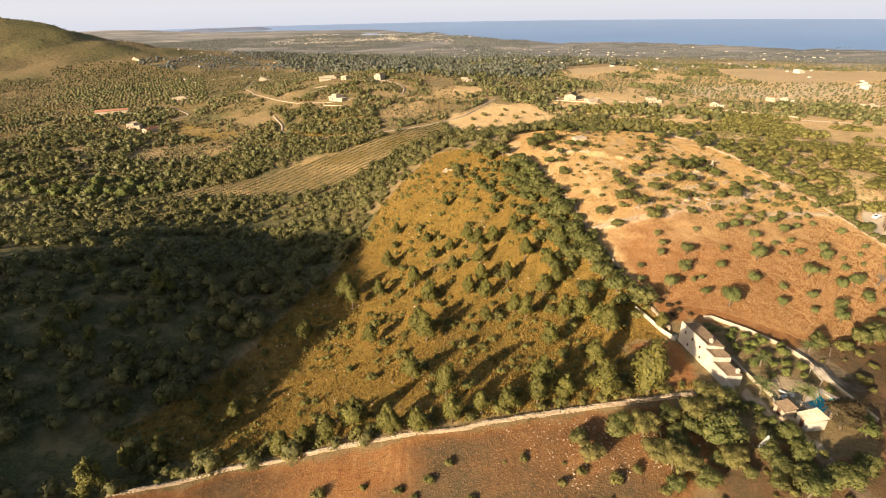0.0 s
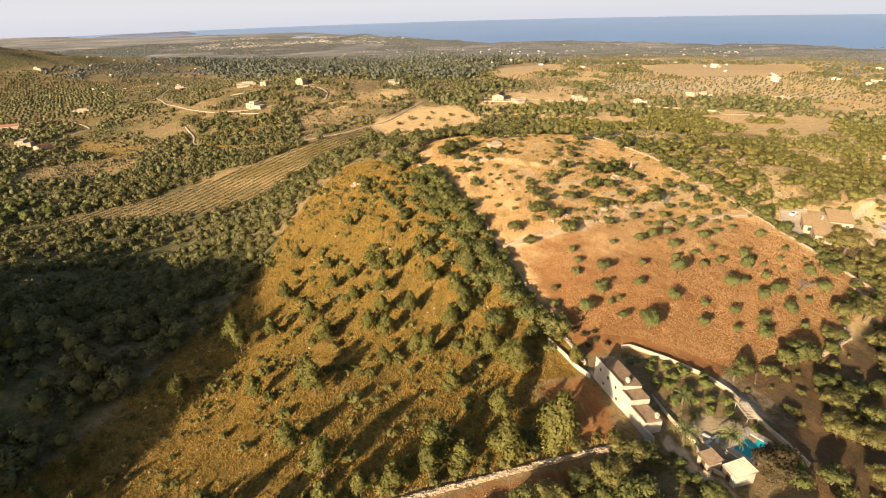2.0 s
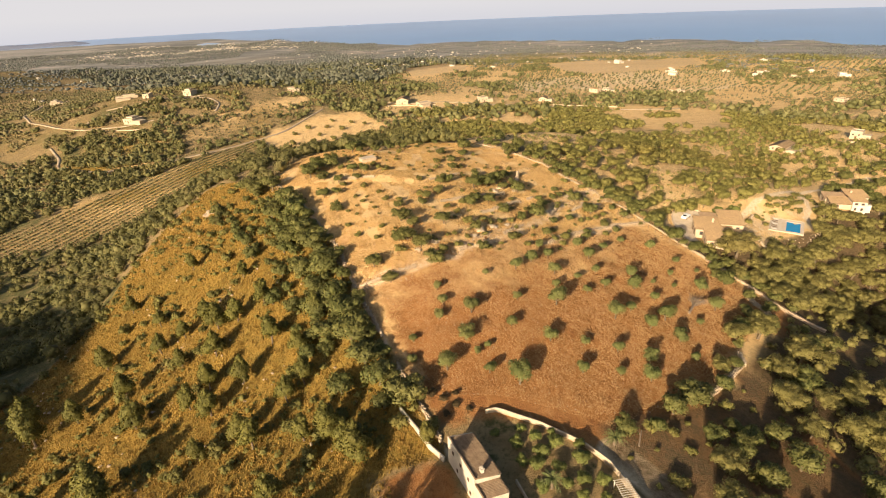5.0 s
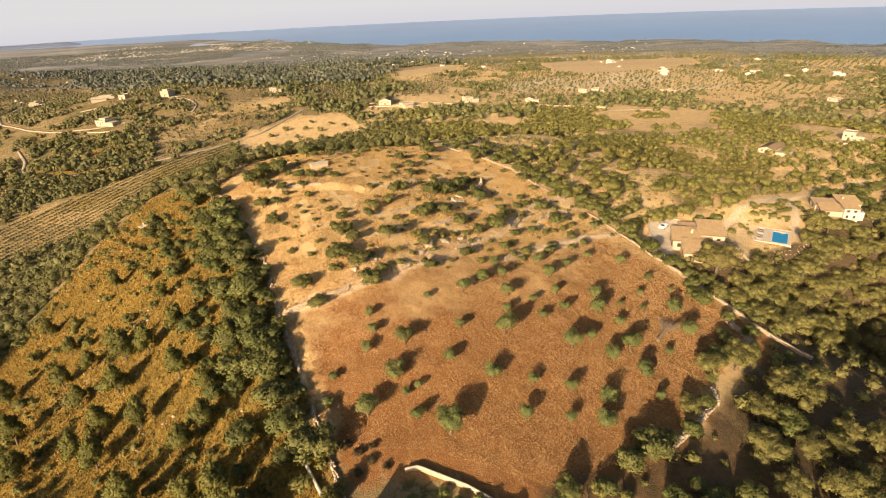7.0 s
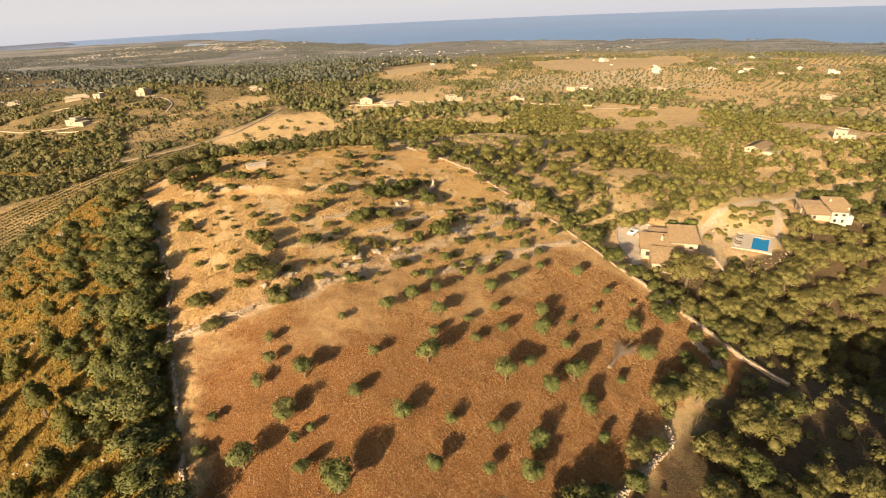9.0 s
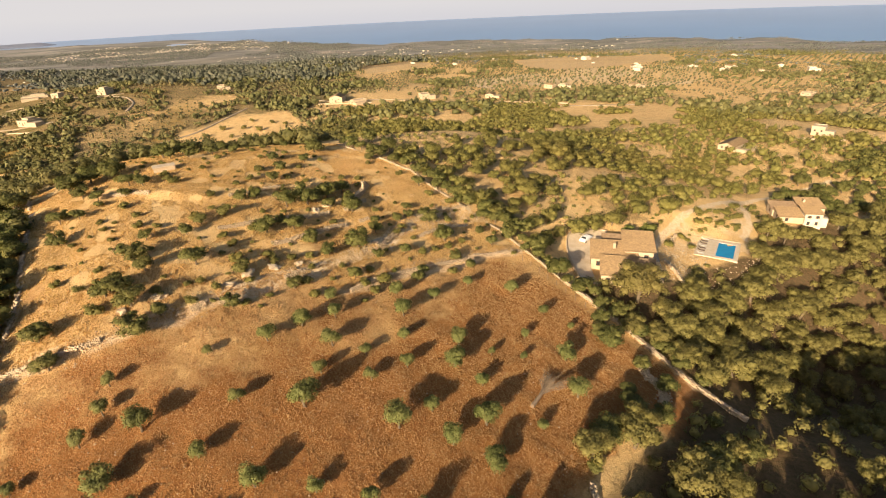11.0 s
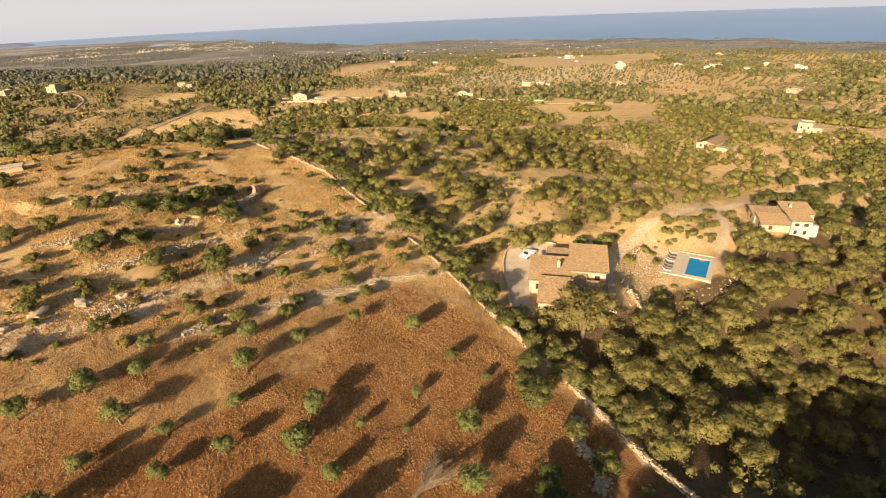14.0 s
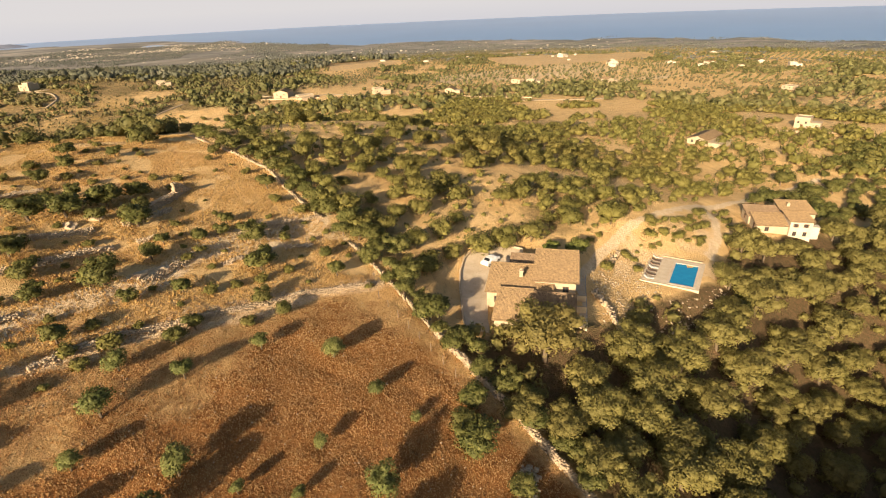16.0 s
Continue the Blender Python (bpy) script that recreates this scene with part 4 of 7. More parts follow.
for i, (x, y) in enumerate(polyline(WALL_WEST[1:-1], 3.4)):
    if x < 49:
        plant("oak", x - 3.2 + 2.2 * math.sin(i * 2.4), y + math.sin(i * 5.1), 3.6 + 1.5 * math.sin(i * 1.7) ** 2, "dense evergreen oak beside the field wall", "oaks along the wall", 0.85)
for i, (x, y) in enumerate(polyline(WALL_EAST[:-1], 3.2)):
    plant("oak", x + 2.0 + 1.3 * math.sin(i * 2.1), y + math.sin(i * 4.3), 3.2 + 1.8 * math.sin(i * 1.3) ** 2, "dense evergreen shrub tree along the stone wall", "trees along the eastern wall", 0.85)
for x, y, d in SHADED:
    plant("pine", x, y, d, "tall pine rising out of the shaded valley", "pines in the shaded valley", 1.15)
for x, y, d in FRONT_TREES:
    plant("holm" if lattice(np.float64(x), np.float64(y), 3) < 0.5 else "bigpine", x, y, d, "spreading pine in stony red ground near the farmhouse", "pines by the farmhouse", 0.95)
for x, y, d in YARD_TREES:
    plant("holm" if lattice(np.float64(x), np.float64(y), 9) < 0.45 else ("bigpine" if d > 6 else "oak"), x, y, d * 0.8, "dense rounded tree beside the farm track", "trees along the farm track", 0.85)


def red_yard(x, y):
    """The bare red ground before the farmhouse."""
    return (x > 43) & (x < 53) & (y > 83) & (y < 99)


def scatter(rng, poly, gap, tries, avoid=(), keep=None):
    """Random places inside a polygon, at least gap apart, and away from (x, y, radius)."""
    p = np.array(poly)
    lo, hi = p.min(0), p.max(0)
    c = rng.uniform(lo, hi, (tries, 2))
    c = c[inside(c[:, 0], c[:, 1], poly) & ~red_yard(c[:, 0], c[:, 1])]
    if keep is not None:
        c = c[keep(c[:, 0], c[:, 1])]
    out, cells = [], {}
    for x, y in c:
        if any((x - a) ** 2 + (y - b) ** 2 < r * r for a, b, r in avoid):
            continue
        k = (int(x // gap), int(y // gap))
        if any((x - u) ** 2 + (y - v) ** 2 < gap * gap for i in (-1, 0, 1) for j in (-1, 0, 1) for u, v in cells.get((k[0] + i, k[1] + j), ())):
            continue
        cells.setdefault(k, []).append((x, y))
        out.append((x, y))
    return out


TERRACES = [(52, 152), (70, 156), (86, 164), (100, 174), (114, 186), (128, 192), (124, 208), (112, 228), (98, 242), (62, 256), (44, 240), (34, 226), (40, 200), (46, 172)]
rng = np.random.default_rng(15)
for x, y in scatter(rng, TERRACES, 3.4, 1500, [(a, b, c * 0.5 + 1) for a, b, c in UPPER_WEST + UPPER_EAST] + [(58, 220, 6), (107, 201, 4)], lambda x, y: soft_noise(x, y, 13, 53) > 0.36)[:180]:
    d = 1.0 + 3.2 * rng.random() ** 1.7
    plant("oak" if d > 3.0 else "shrub", x, y, d, "dark green wild olive on straw-coloured terrace" if d > 3.0 else "low grey-green shrub in dry grass", "trees on the dry terraces", 0.85)

for x, y in scatter(rng, [(58, 150), (84, 152), (98, 152), (142, 172), (132, 196), (112, 190), (100, 177), (84, 166), (60, 156)], 3.2, 900, [(a, b, c * 0.5 + 1) for a, b, c in UPPER_WEST + UPPER_EAST + ORCHARD_EAST + ORCHARD_LOW])[:62]:
    d = 1.2 + 2.4 * rng.random() ** 1.5
    plant("oak" if d > 2.6 else "shrub", x, y, d, "dark green wild olive on straw-coloured terrace" if d > 2.6 else "low grey-green shrub in dry grass", "trees on the dry terraces", 0.9)
BAND = [(44, 132), (39, 150), (36, 168), (31, 186), (24, 206), (17, 222), (2, 218), (12, 200), (18, 182), (22, 164), (26, 148), (32, 130)]
for x, y in scatter(rng, BAND, 3.3, 900, [(a, b, c * 0.4) for a, b, c in SLOPE_LOW + SLOPE_HIGH])[:95]:
    plant("holm", x, y, rng.uniform(2.4, 5.2), "dark holm oak on the upper grass slope", "holm oaks above the slope", 0.95)

WOOD_NEAR = [
    (158.6, 153.4, 12.3), (150.3, 143.5, 5.7), (155.0, 141.0, 6.2), (162.5, 147.6, 7.7), (172.7, 152.4, 8.6), (172.8, 147.0, 9.3), (166.7, 141.5, 7.7), (182.0, 151.6, 10.0),
    (198.0, 158.0, 7.5), (156.0, 135.0, 6.8), (169.9, 138.5, 7.8), (160.9, 137.2, 6.4), (193.6, 155.3, 10.0), (195.4, 150.6, 10.0), (208.7, 161.9, 10.0), (210.3, 154.4, 10.0),
    (227.7, 158.7, 10.0), (182.9, 145.0, 9.0), (179.6, 159.0, 5.2), (204.1, 164.6, 7.5), (234.9, 175.6, 6.3), (253.5, 181.1, 8.8),
    (249.4, 169.0, 10.0), (229.2, 165.5, 10.0), (219.5, 165.7, 9.7), (167.6, 133.7, 8.3), (176.6, 134.3, 9.9),
]
WOOD_NEAR += [(199.0, 146.5, 6.5), (196.5, 142.0, 6.0), (203.5, 149.5, 6.5), (224.0, 148.5, 7.0), (219.0, 144.0, 6.5), (229.0, 153.0, 6.5), (214.0, 148.0, 6.0)]
WALL_TREES = [
    (142.5, 139.8, 5.0), (144.8, 146.4, 4.1), (144.6, 164.1, 5.2), (145.6, 156.6, 3.7), (143.4, 172.8, 5.2), (143.7, 181.4, 5.1), (140.5, 185.1, 4.7), (137.5, 191.2, 4.9),
    (132.4, 200.2, 4.7), (129.1, 210.8, 4.6), (125.1, 221.7, 4.9), (121.1, 233.9, 6.0), (117.6, 247.2, 5.9),
]
EAST_TREES = [
    (193.5, 188.4, 7.8), (184.0, 189.1, 6.9), (172.7, 185.5, 7.0), (166.3, 185.2, 6.2), (160.8, 183.5, 6.6), (154.7, 182.6, 4.2), (155.0, 201.6, 7.4), (164.7, 210.8, 4.9),
    (173.7, 201.5, 5.9), (178.5, 202.7, 6.7), (146.2, 218.3, 6.1), (150.8, 209.5, 4.7), (159.2, 220.2, 5.7), (186.4, 242.2, 8.7), (175.4, 223.3, 7.6), (189.1, 211.5, 5.9),
    (191.6, 204.6, 5.7), (206.3, 212.0, 7.9), (148.9, 178.0, 6.0), (144.3, 176.1, 4.4), (197.8, 201.7, 4.3), (191.5, 179.3, 3.0), (206.1, 181.4, 3.2), (202.9, 187.0, 3.3),
    (211.8, 185.5, 3.4), (204.0, 183.5, 2.7), (218.7, 189.5, 3.6), (210.5, 179.4, 2.7), (190.7, 174.4, 2.4),
]
for x, y, d in WOOD_NEAR:
    plant("bigpine", x, y, d * 1.05, "broad dense pine in the wooded valley", "pines of the valley wood", 0.85)
for x, y, d in [(207.5, 162.5, 5.0), (203.0, 160.0, 4.0), (184.5, 163.0, 1.8)]:
    plant("holm", x, y, d, "small green tree below the pool terrace", "trees below the pool", 0.9)
for x, y, d in WALL_TREES:
    plant("oak", x, y, d * 1.1, "dense evergreen shrub tree along the stone wall", "trees along the eastern wall", 0.85)
for x, y, d in EAST_TREES:
    plant("scrub", x, y, d, "rounded mastic tree on dry sandy ground" if d > 4 else "small round shrub on bare pale ground", "mastic trees east of the wall", 0.85)
rng = np.random.default_rng(5)
BUILT = [(165, 170, 13.5), (199, 169.5, 10.5), (203, 173, 8), (190, 172, 6), (155, 172, 7), (161, 180, 6), (244, 190, 14), (66, 86, 13)]
for x, y in scatter(rng, FOREST, 4.9, 3600, BUILT + [(a, b, c * 0.55) for a, b, c in WOOD_NEAR], lambda x, y: (line_distance(x, y, WALL_EAST) > 3) & (np.hypot(x - 231, y - 181) > 7) & (np.hypot(x - 188, y - 163) > 8.5) & (((x > 172) & (y > 136)) | (soft_noise(x, y, 15, 84) > 0.5)))[:190]:
    across, rise = rng.uniform(5.0, 8.5), rng.uniform(0.85, 1.1)
    if 142 < x < 161 and 116.5 < y < 124:  # bare verge at the wall's end
        continue
    plant("bigpine" if math.hypot(x - 160, y - 115) < 62 else "midpine", x, y, across, "dense pine in the wooded valley", "pines of the valley wood", rise)
for x, y in scatter(rng, SLOPE, 3.0, 2600, [(a, b, c * 0.5) for a, b, c in SLOPE_LOW + SLOPE_HIGH + HEDGE], lambda x, y: soft_noise(x, y, 16, 52) > 0.28)[:290]:
    plant("heath", x, y, 1.2 + 3.0 * rng.random() ** 1.6, "rounded mastic shrub in golden grass", "shrubs on the slope", rng.uniform(0.8, 1.2))
EAST_SCRUB = [(114, 240), (127, 217), (134, 198), (141, 181), (146, 172), (154, 185), (175, 186), (190, 188), (206, 196), (233, 205), (275, 218), (340, 235), (350, 330), (240, 350), (120, 300)]
east = scatter(rng, EAST_SCRUB, 4.3, 7000, BUILT + [(a, b, c * 0.6) for a, b, c in EAST_TREES + WALL_TREES] + [(200, 182, 14)], lambda x, y: (line_distance(x, y, ROAD) > 4) & (soft_noise(x, y, 17, 51) > 0.43))
east.sort(key=lambda q: math.hypot(q[0] - 130, q[1] - 130))
for x, y in east[:265]:
    plant("scrub", x, y, rng.uniform(3.2, 6.4), "rounded mastic tree on dry sandy ground", "mastic trees east of the wall", rng.uniform(0.8, 1.05))
for x, y in scatter(rng, [(246, 201), (252, 188), (300, 193), (360, 205), (360, 245), (275, 219)], 4.2, 900, [(244, 190, 12)], lambda x, y: line_distance(x, y, ROAD) > 3.5)[:110]:
    plant("holm", x, y, rng.uniform(3.2, 6.5), "dense green holm oak beside the country lane", "trees by the lane", 0.9)
EAST_REST = np.array(east[265:])


# ---- woods and scrub too many to count ----
def clump_mesh(name, places, sizes, leaf_count, leaf_size, seed, tall=0.85):
    """Many small crowns in one mesh: leaf sprays round an uneven core."""
    rng = np.random.default_rng(seed)
    iv, jf = ico()
    if not leaf_count:
        iv = np.array([(1, 0, 0.1), (0, 1, -0.1), (-1, 0, 0), (0, -1, 0.15), (0.15, 0, 1), (0, 0.1, -1)], float)
        jf = np.array([(0, 1, 4), (1, 2, 4), (2, 3, 4), (3, 0, 4), (1, 0, 5), (2, 1, 5), (3, 2, 5), (0, 3, 5)])
    n = len(places)
    base = np.c_[places, land(places[:, 0], places[:, 1])]
    vs, fs, at = [], [], 0
    tall = tall * rng.uniform(0.72, 1.3, n)
    core = 0.46 if leaf_count < 14 else 0.36
    w = iv[None] * rng.uniform(0.72, 1.12, (n, len(iv), 1)) * (sizes[:, None, None] * np.stack([np.full(n, core), np.full(n, core), core * 0.87 * tall], 1)[:, None])
    w = w + base[:, None] + np.array([0, 0, 1]) * (sizes * 0.36 * tall)[:, None, None]
    f = jf[None] + (np.arange(n) * len(iv))[:, None, None]
    vs.append(w.reshape(-1, 3))
    fs.append(f.reshape(-1, 3))
    ns = [np.tile(iv / np.linalg.norm(iv, axis=1)[:, None], (n, 1))]
    at = n * len(iv)
    if leaf_count:
        d = rng.normal(size=(n, leaf_count, 3))
        d /= np.linalg.norm(d, axis=2)[..., None]
        d[..., 2] = np.abs(d[..., 2]) * 1.1 - 0.25
        c = base[:, None] + np.array([0, 0, 1]) * (sizes * 0.36 * tall)[:, None, None] + d * rng.uniform(0.8, 1.15, (n, leaf_count, 1)) * sizes[:, None, None] * np.stack([np.full(n, 0.48), np.full(n, 0.48), 0.44 * tall], 1)[:, None]
        a = np.cross(d, rng.normal(size=d.shape))
        a /= np.linalg.norm(a, axis=2)[..., None]
        b = np.cross(d, a) + d * 0.4
        s = sizes[:, None, None] * leaf_size * rng.uniform(0.6, 1.4, (n, leaf_count, 1))
        t, w = outward(np.stack([c - a * s, c + a * s, c + b * s * 1.6], 2).reshape(-1, 3, 3), d.reshape(-1, 3) / np.linalg.norm(d.reshape(-1, 3), axis=1)[:, None], 0.5)
        vs.append(t)
        ns.append(w)
        fs.append(at + np.arange(len(t)).reshape(-1, 3))
    return mesh_of(name, np.concatenate(vs), np.concatenate(fs), np.concatenate(ns))


def spread(rng, count, r0, r1, az0, az1, keep):
    a, r = np.radians(rng.uniform(az0, az1, count)), np.sqrt(rng.uniform(r0 * r0, r1 * r1, count))
    p = np.c_[60 + r * np.sin(a), 60 + r * np.cos(a)]
    return p[keep(p[:, 0], p[:, 1])]


def wild(x, y):
    """Where scrub and woods grow in the middle distance."""
    ok = ~inside(x, y, ESTATE) & ~inside(x, y, SLOPE) & ~inside(x, y, VINEYARD) & ~inside(x, y, TAN_FIELD) & ~inside(x, y, FOREST) & ~inside(x, y, EAST_SCRUB) & ~inside(x, y, GARDEN) & ~inside(x, y, FRONT_FIELD)
    for pts in (ROAD,) + FAR_ROADS:
        ok &= line_distance(x, y, pts) > 5
    ok &= ~inside(x, y, ROW_ORCHARD) & ~inside(x, y, CREAM_GROVE) & (~inside(x, y, OPEN_HILL) | (soft_noise(x, y, 18, 73) > 0.46))
    for hx, hy, hr in BUILT + [(a, b, 14) for a, b in HOUSES_ALL]:
        ok &= np.hypot(x - hx, y - hy) > hr
    return ok & ~open_patch(x, y)


HOUSES_WEST = [(-305, 940), (-147, 709), (-122, 694), (-77, 684), (-117, 600), (-349, 717), (-713, 1297), (-387, 627), (-300, 540), (-324, 552), (30, 692)]
HOUSES_EAST = [(140, 580), (156, 558), (217, 555), (278, 542), (366, 592), (385, 600), (446, 557), (549, 444), (361, 279), (296, 270), (182, 1033)]
HOUSES_FAR = [(568, 722), (592, 763), (615, 792), (686, 756), (672, 680), (721, 717), (692, 634), (799, 703), (772, 630), (640, 980), (840, 900), (300, 1180), (900, 900), (430, 1300)]
HOUSES_ALL = HOUSES_WEST + HOUSES_EAST + HOUSES_FAR
AZ = lambda x, y: np.degrees(np.arctan2(x - 60, np.maximum(y - 60, 1)))
RR = lambda x, y: np.hypot(x - 60, y - 60)


def stuff_wood(name, count, r0, r1, az0, az1, keep, low, high, leaves, size, seed, tall, material, label):
    p = spread(rng, count, r0, r1, az0, az1, lambda x, y: wild(x, y) & keep(x, y))
    d = rng.uniform(low, high, len(p)) * (0.7 + 0.6 * soft_noise(p[:, 0], p[:, 1], 60, seed))
    tagged(part(name, clump_mesh(name, p, d, leaves, size, seed, tall), material), label, "woodland", kind="stuff")


low = np.array(scatter(rng, SLOPE, 1.5, 6000, (), lambda x, y: soft_noise(x, y, 8, 55) > 0.55)[:1300])
tagged(part("heath", clump_mesh("heath", low, 0.6 + 1.5 * rng.random(len(low)) ** 2, 16, 0.16, 25, 0.8), M_SHRUB), "low green heath tufts among the golden grass", "heath", kind="stuff")
small = np.array(scatter(rng, EAST_SCRUB, 2.4, 9000, BUILT, lambda x, y: (line_distance(x, y, ROAD) > 3) & (soft_noise(x, y, 11, 56) > 0.42))[:1300])
tagged(part("heath", clump_mesh("heath", small, 0.7 + 1.6 * rng.random(len(small)) ** 1.5, 16, 0.16, 27, 0.8), M_SHRUB), "small green shrubs dotted over sandy ground", "heath", kind="stuff")
under = np.array(scatter(rng, FOREST, 3.3, 6000, BUILT, lambda x, y: line_distance(x, y, WALL_EAST) > 3))
tagged(part("undergrowth", clump_mesh("undergrowth", under, rng.uniform(1.6, 3.8, len(under)), 70, 0.075, 24, 0.8), M_PINE), "dense green undergrowth below the valley pines", "undergrowth", kind="stuff")
tagged(part("mastic_scrub", clump_mesh("mastic_scrub", EAST_REST, rng.uniform(3.2, 6.4, len(EAST_REST)), 60, 0.09, 18, 0.9), M_SHRUB), "rounded mastic scrub thinning into woods", "scrubland", kind="stuff")
mountain = lambda x, y: bumps(x, y, MOUNTAINS) > 38
stuff_wood("woodland", 2900, 60, 230, -115, 12, lambda x, y: (soft_noise(x, y, 26, 61) > 0.16) & ((x < 40) | (y > 245)), 2.6, 6.2, 90, 0.07, 8, 1.0, M_VALLEY, "mixed pine and oak woods on the valley sides")
stuff_wood("woodland", 8200, 230, 430, -115, 12, lambda x, y: (soft_noise(x, y, 26, 61) > np.where(y < 345, 0.18, 0.3)) & ((soft_noise(x, y, 70, 64) > 0.3) | (x > -170) | (y < 300)) & ((x < 40) | (y > 245)), 2.2, 6.6, 34, 0.10, 28, 1.0, M_VALLEY, "mixed pine and oak woods on the valley sides")
stuff_wood("woodland", 2600, 0, 330, 0, 360, lambda x, y: (y < 52 + 0.15 * x) & (y > -160) & (soft_noise(x, y, 24, 79) > 0.5), 2.2, 5.0, 12, 0.18, 26, 0.9, M_SHRUB, "scattered scrub on the open hill behind the farm")
stuff_wood("woodland", 5200, 230, 480, 8, 62, lambda x, y: (RR(x, y) > 290 + 60 * soft_noise(x, y, 60, 68)) & (soft_noise(x, y, 30, 69) > 0.40), 3.0, 6.4, 24, 0.12, 12, 0.85, M_SHRUB, "dense brownish green woods beyond the mastic scrub")
stuff_wood("scrubland", 7000, 330, 640, -52, -15, lambda x, y: ~mountain(x, y) & (soft_noise(x, y, 120, 77) < 0.72) & (soft_noise(x, y, 22, 78) > 0.34), 2.2, 6.2, 16, 0.15, 29, 0.9, M_VALLEY, "brown-green orchard scrub in the western valley")
stuff_wood("scrubland", 15000, 640, 1330, -52, -15, lambda x, y: ~mountain(x, y) & (soft_noise(x, y, 120, 77) < 0.72) & (soft_noise(x, y, 22, 78) > 0.2), 2.6, 5.6, 0, 0.3, 23, 0.85, M_HEATH, "brown-green orchard scrub in the western valley")
stuff_wood("scrubland", 6000, 400, 820, -62, 6, lambda x, y: ~mountain(x, y) & (soft_noise(x, y, 42, 63) > 0.44), 2.4, 6.8, 14, 0.16, 9, 0.95, M_FARWOOD, "patches of scrub and trees on the golden hills")
stuff_wood("low_scrub", 17000, 400, 900, -62, 6, lambda x, y: ~mountain(x, y), 1.2, 3.0, 0, 0.2, 19, 0.8, M_HEATH, "low heath shrubs dotting the golden hills")
stuff_wood("olive_groves", 30000, 440, 1600, 2, 60, lambda x, y: (soft_noise(x, y, 30, 70) > 0.3) & (soft_noise(x, y, 85, 74) > 0.3), 1.9, 4.6, 0, 0.30, 13, 0.8, M_HEATH, "pale olive groves and scrub of the plain")
stuff_wood("hedgerows", 9000, 430, 1300, 0, 60, lambda x, y: (soft_noise(x, y, 46, 76) > 0.54), 3.5, 7.0, 7, 0.24, 20, 0.9, M_FARWOOD, "darker thickets and hedges between the fields")
stuff_wood("pine_forest", 16000, 640, 2250, -30, 18, lambda x, y: ~mountain(x, y) & inside(x, y, PINE_BELT) & (soft_noise(x, y, 60, 72) > 0.26) & (soft_noise(x, y, 18, 75) > 0.25), 3.5, 10.0, 3, 0.30, 14, 1.15, M_HAZEPINE, "dark pine forest beyond the golden hills")
stuff_wood("hill_scrub", 9000, 450, 960, -45, 2, lambda x, y: inside(x, y, OPEN_HILL) | (soft_noise(x, y, 20, 83) > 0.6), 1.4, 4.2, 6, 0.24, 31, 0.8, M_HEATH, "scattered shrubs on the golden hill with the houses")
stuff_wood("mountain_scrub", 14000, 900, 2300, -62, -18, mountain, 1.8, 5.0, 0, 0.2, 21, 0.6, M_HEATH, "low brown scrub on the bare mountain")


def orchards():
    """Rows of small trees in some of the cleared fields of the plain."""
    u, v = np.meshgrid(np.arange(-1700, 1700, 8.0), np.arange(-1700, 1700, 8.6))
    x, y = (u * 0.83 - v * 0.56).ravel() + 500, (u * 0.56 + v * 0.83).ravel() + 600
    f, edge = far_field(x, y)
    az, r = AZ(x, y), RR(x, y)
    ok = open_patch(x, y) & (lattice(np.floor(f * 1000), f * 0, 9) > 0.12) & (edge > 6) & (az > 2) & (az < 60) & (r < 1500) & (lattice(u.ravel(), v.ravel(), 2) > 0.12)
    for hx, hy in HOUSES_ALL:
        ok &= np.hypot(x - hx, y - hy) > 14
    p = np.c_[x, y][ok]
    p = p + rng.normal(0, 0.7, p.shape)
    p = p[~bare_field(p[:, 0], p[:, 1])]
    grove = np.c_[x, y][inside(x, y, CREAM_GROVE)]
    grove = grove[lattice(grove[:, 0], grove[:, 1], 8) > 0.3] + rng.normal(0, 1.0, (len(grove[lattice(grove[:, 0], grove[:, 1], 8) > 0.3]), 2))
    p = np.r_[p, grove]
    tagged(part("orchards", clump_mesh("orchards", p, rng.uniform(3.0, 5.4, len(p)), 0, 0.2, 22, 0.8), M_FARWOOD), "rows of almond and olive trees in pale fields", "orchard", kind="stuff")
    u, v = np.meshgrid(np.arange(-700, 700, 4.6), np.arange(-700, 700, 17.0))
    u, v = u.ravel(), v.ravel() + 5 * np.sin(u.ravel() / 60)
    x, y = u * 0.88 - v * 0.47 - 520, u * 0.47 + v * 0.88 + 930
    ok = inside(x, y, ROW_ORCHARD) & (lattice(u, v, 4) > 0.18)
    p = np.c_[x, y][ok] + rng.normal(0, 0.8, (int(ok.sum()), 2))
    tagged(part("orchards", clump_mesh("orchards", p, rng.uniform(5.0, 8.5, len(p)), 0, 0.2, 30, 0.75), M_FARWOOD), "brown-green rows of trees on terraced ground", "orchard", kind="stuff")


orchards()
# Paler, greyer leaves for the farthest woods: haze put into their colour.
M_HAZEWOOD = foliage("hazed_leaves", (0.15, 0.156, 0.13), (0.15, 0.156, 0.13), (0.235, 0.228, 0.185), 0.15)
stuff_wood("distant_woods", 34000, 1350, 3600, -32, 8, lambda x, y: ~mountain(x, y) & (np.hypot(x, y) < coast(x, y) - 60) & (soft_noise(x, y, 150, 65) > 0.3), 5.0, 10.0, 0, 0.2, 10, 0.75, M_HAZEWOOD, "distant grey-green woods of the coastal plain")
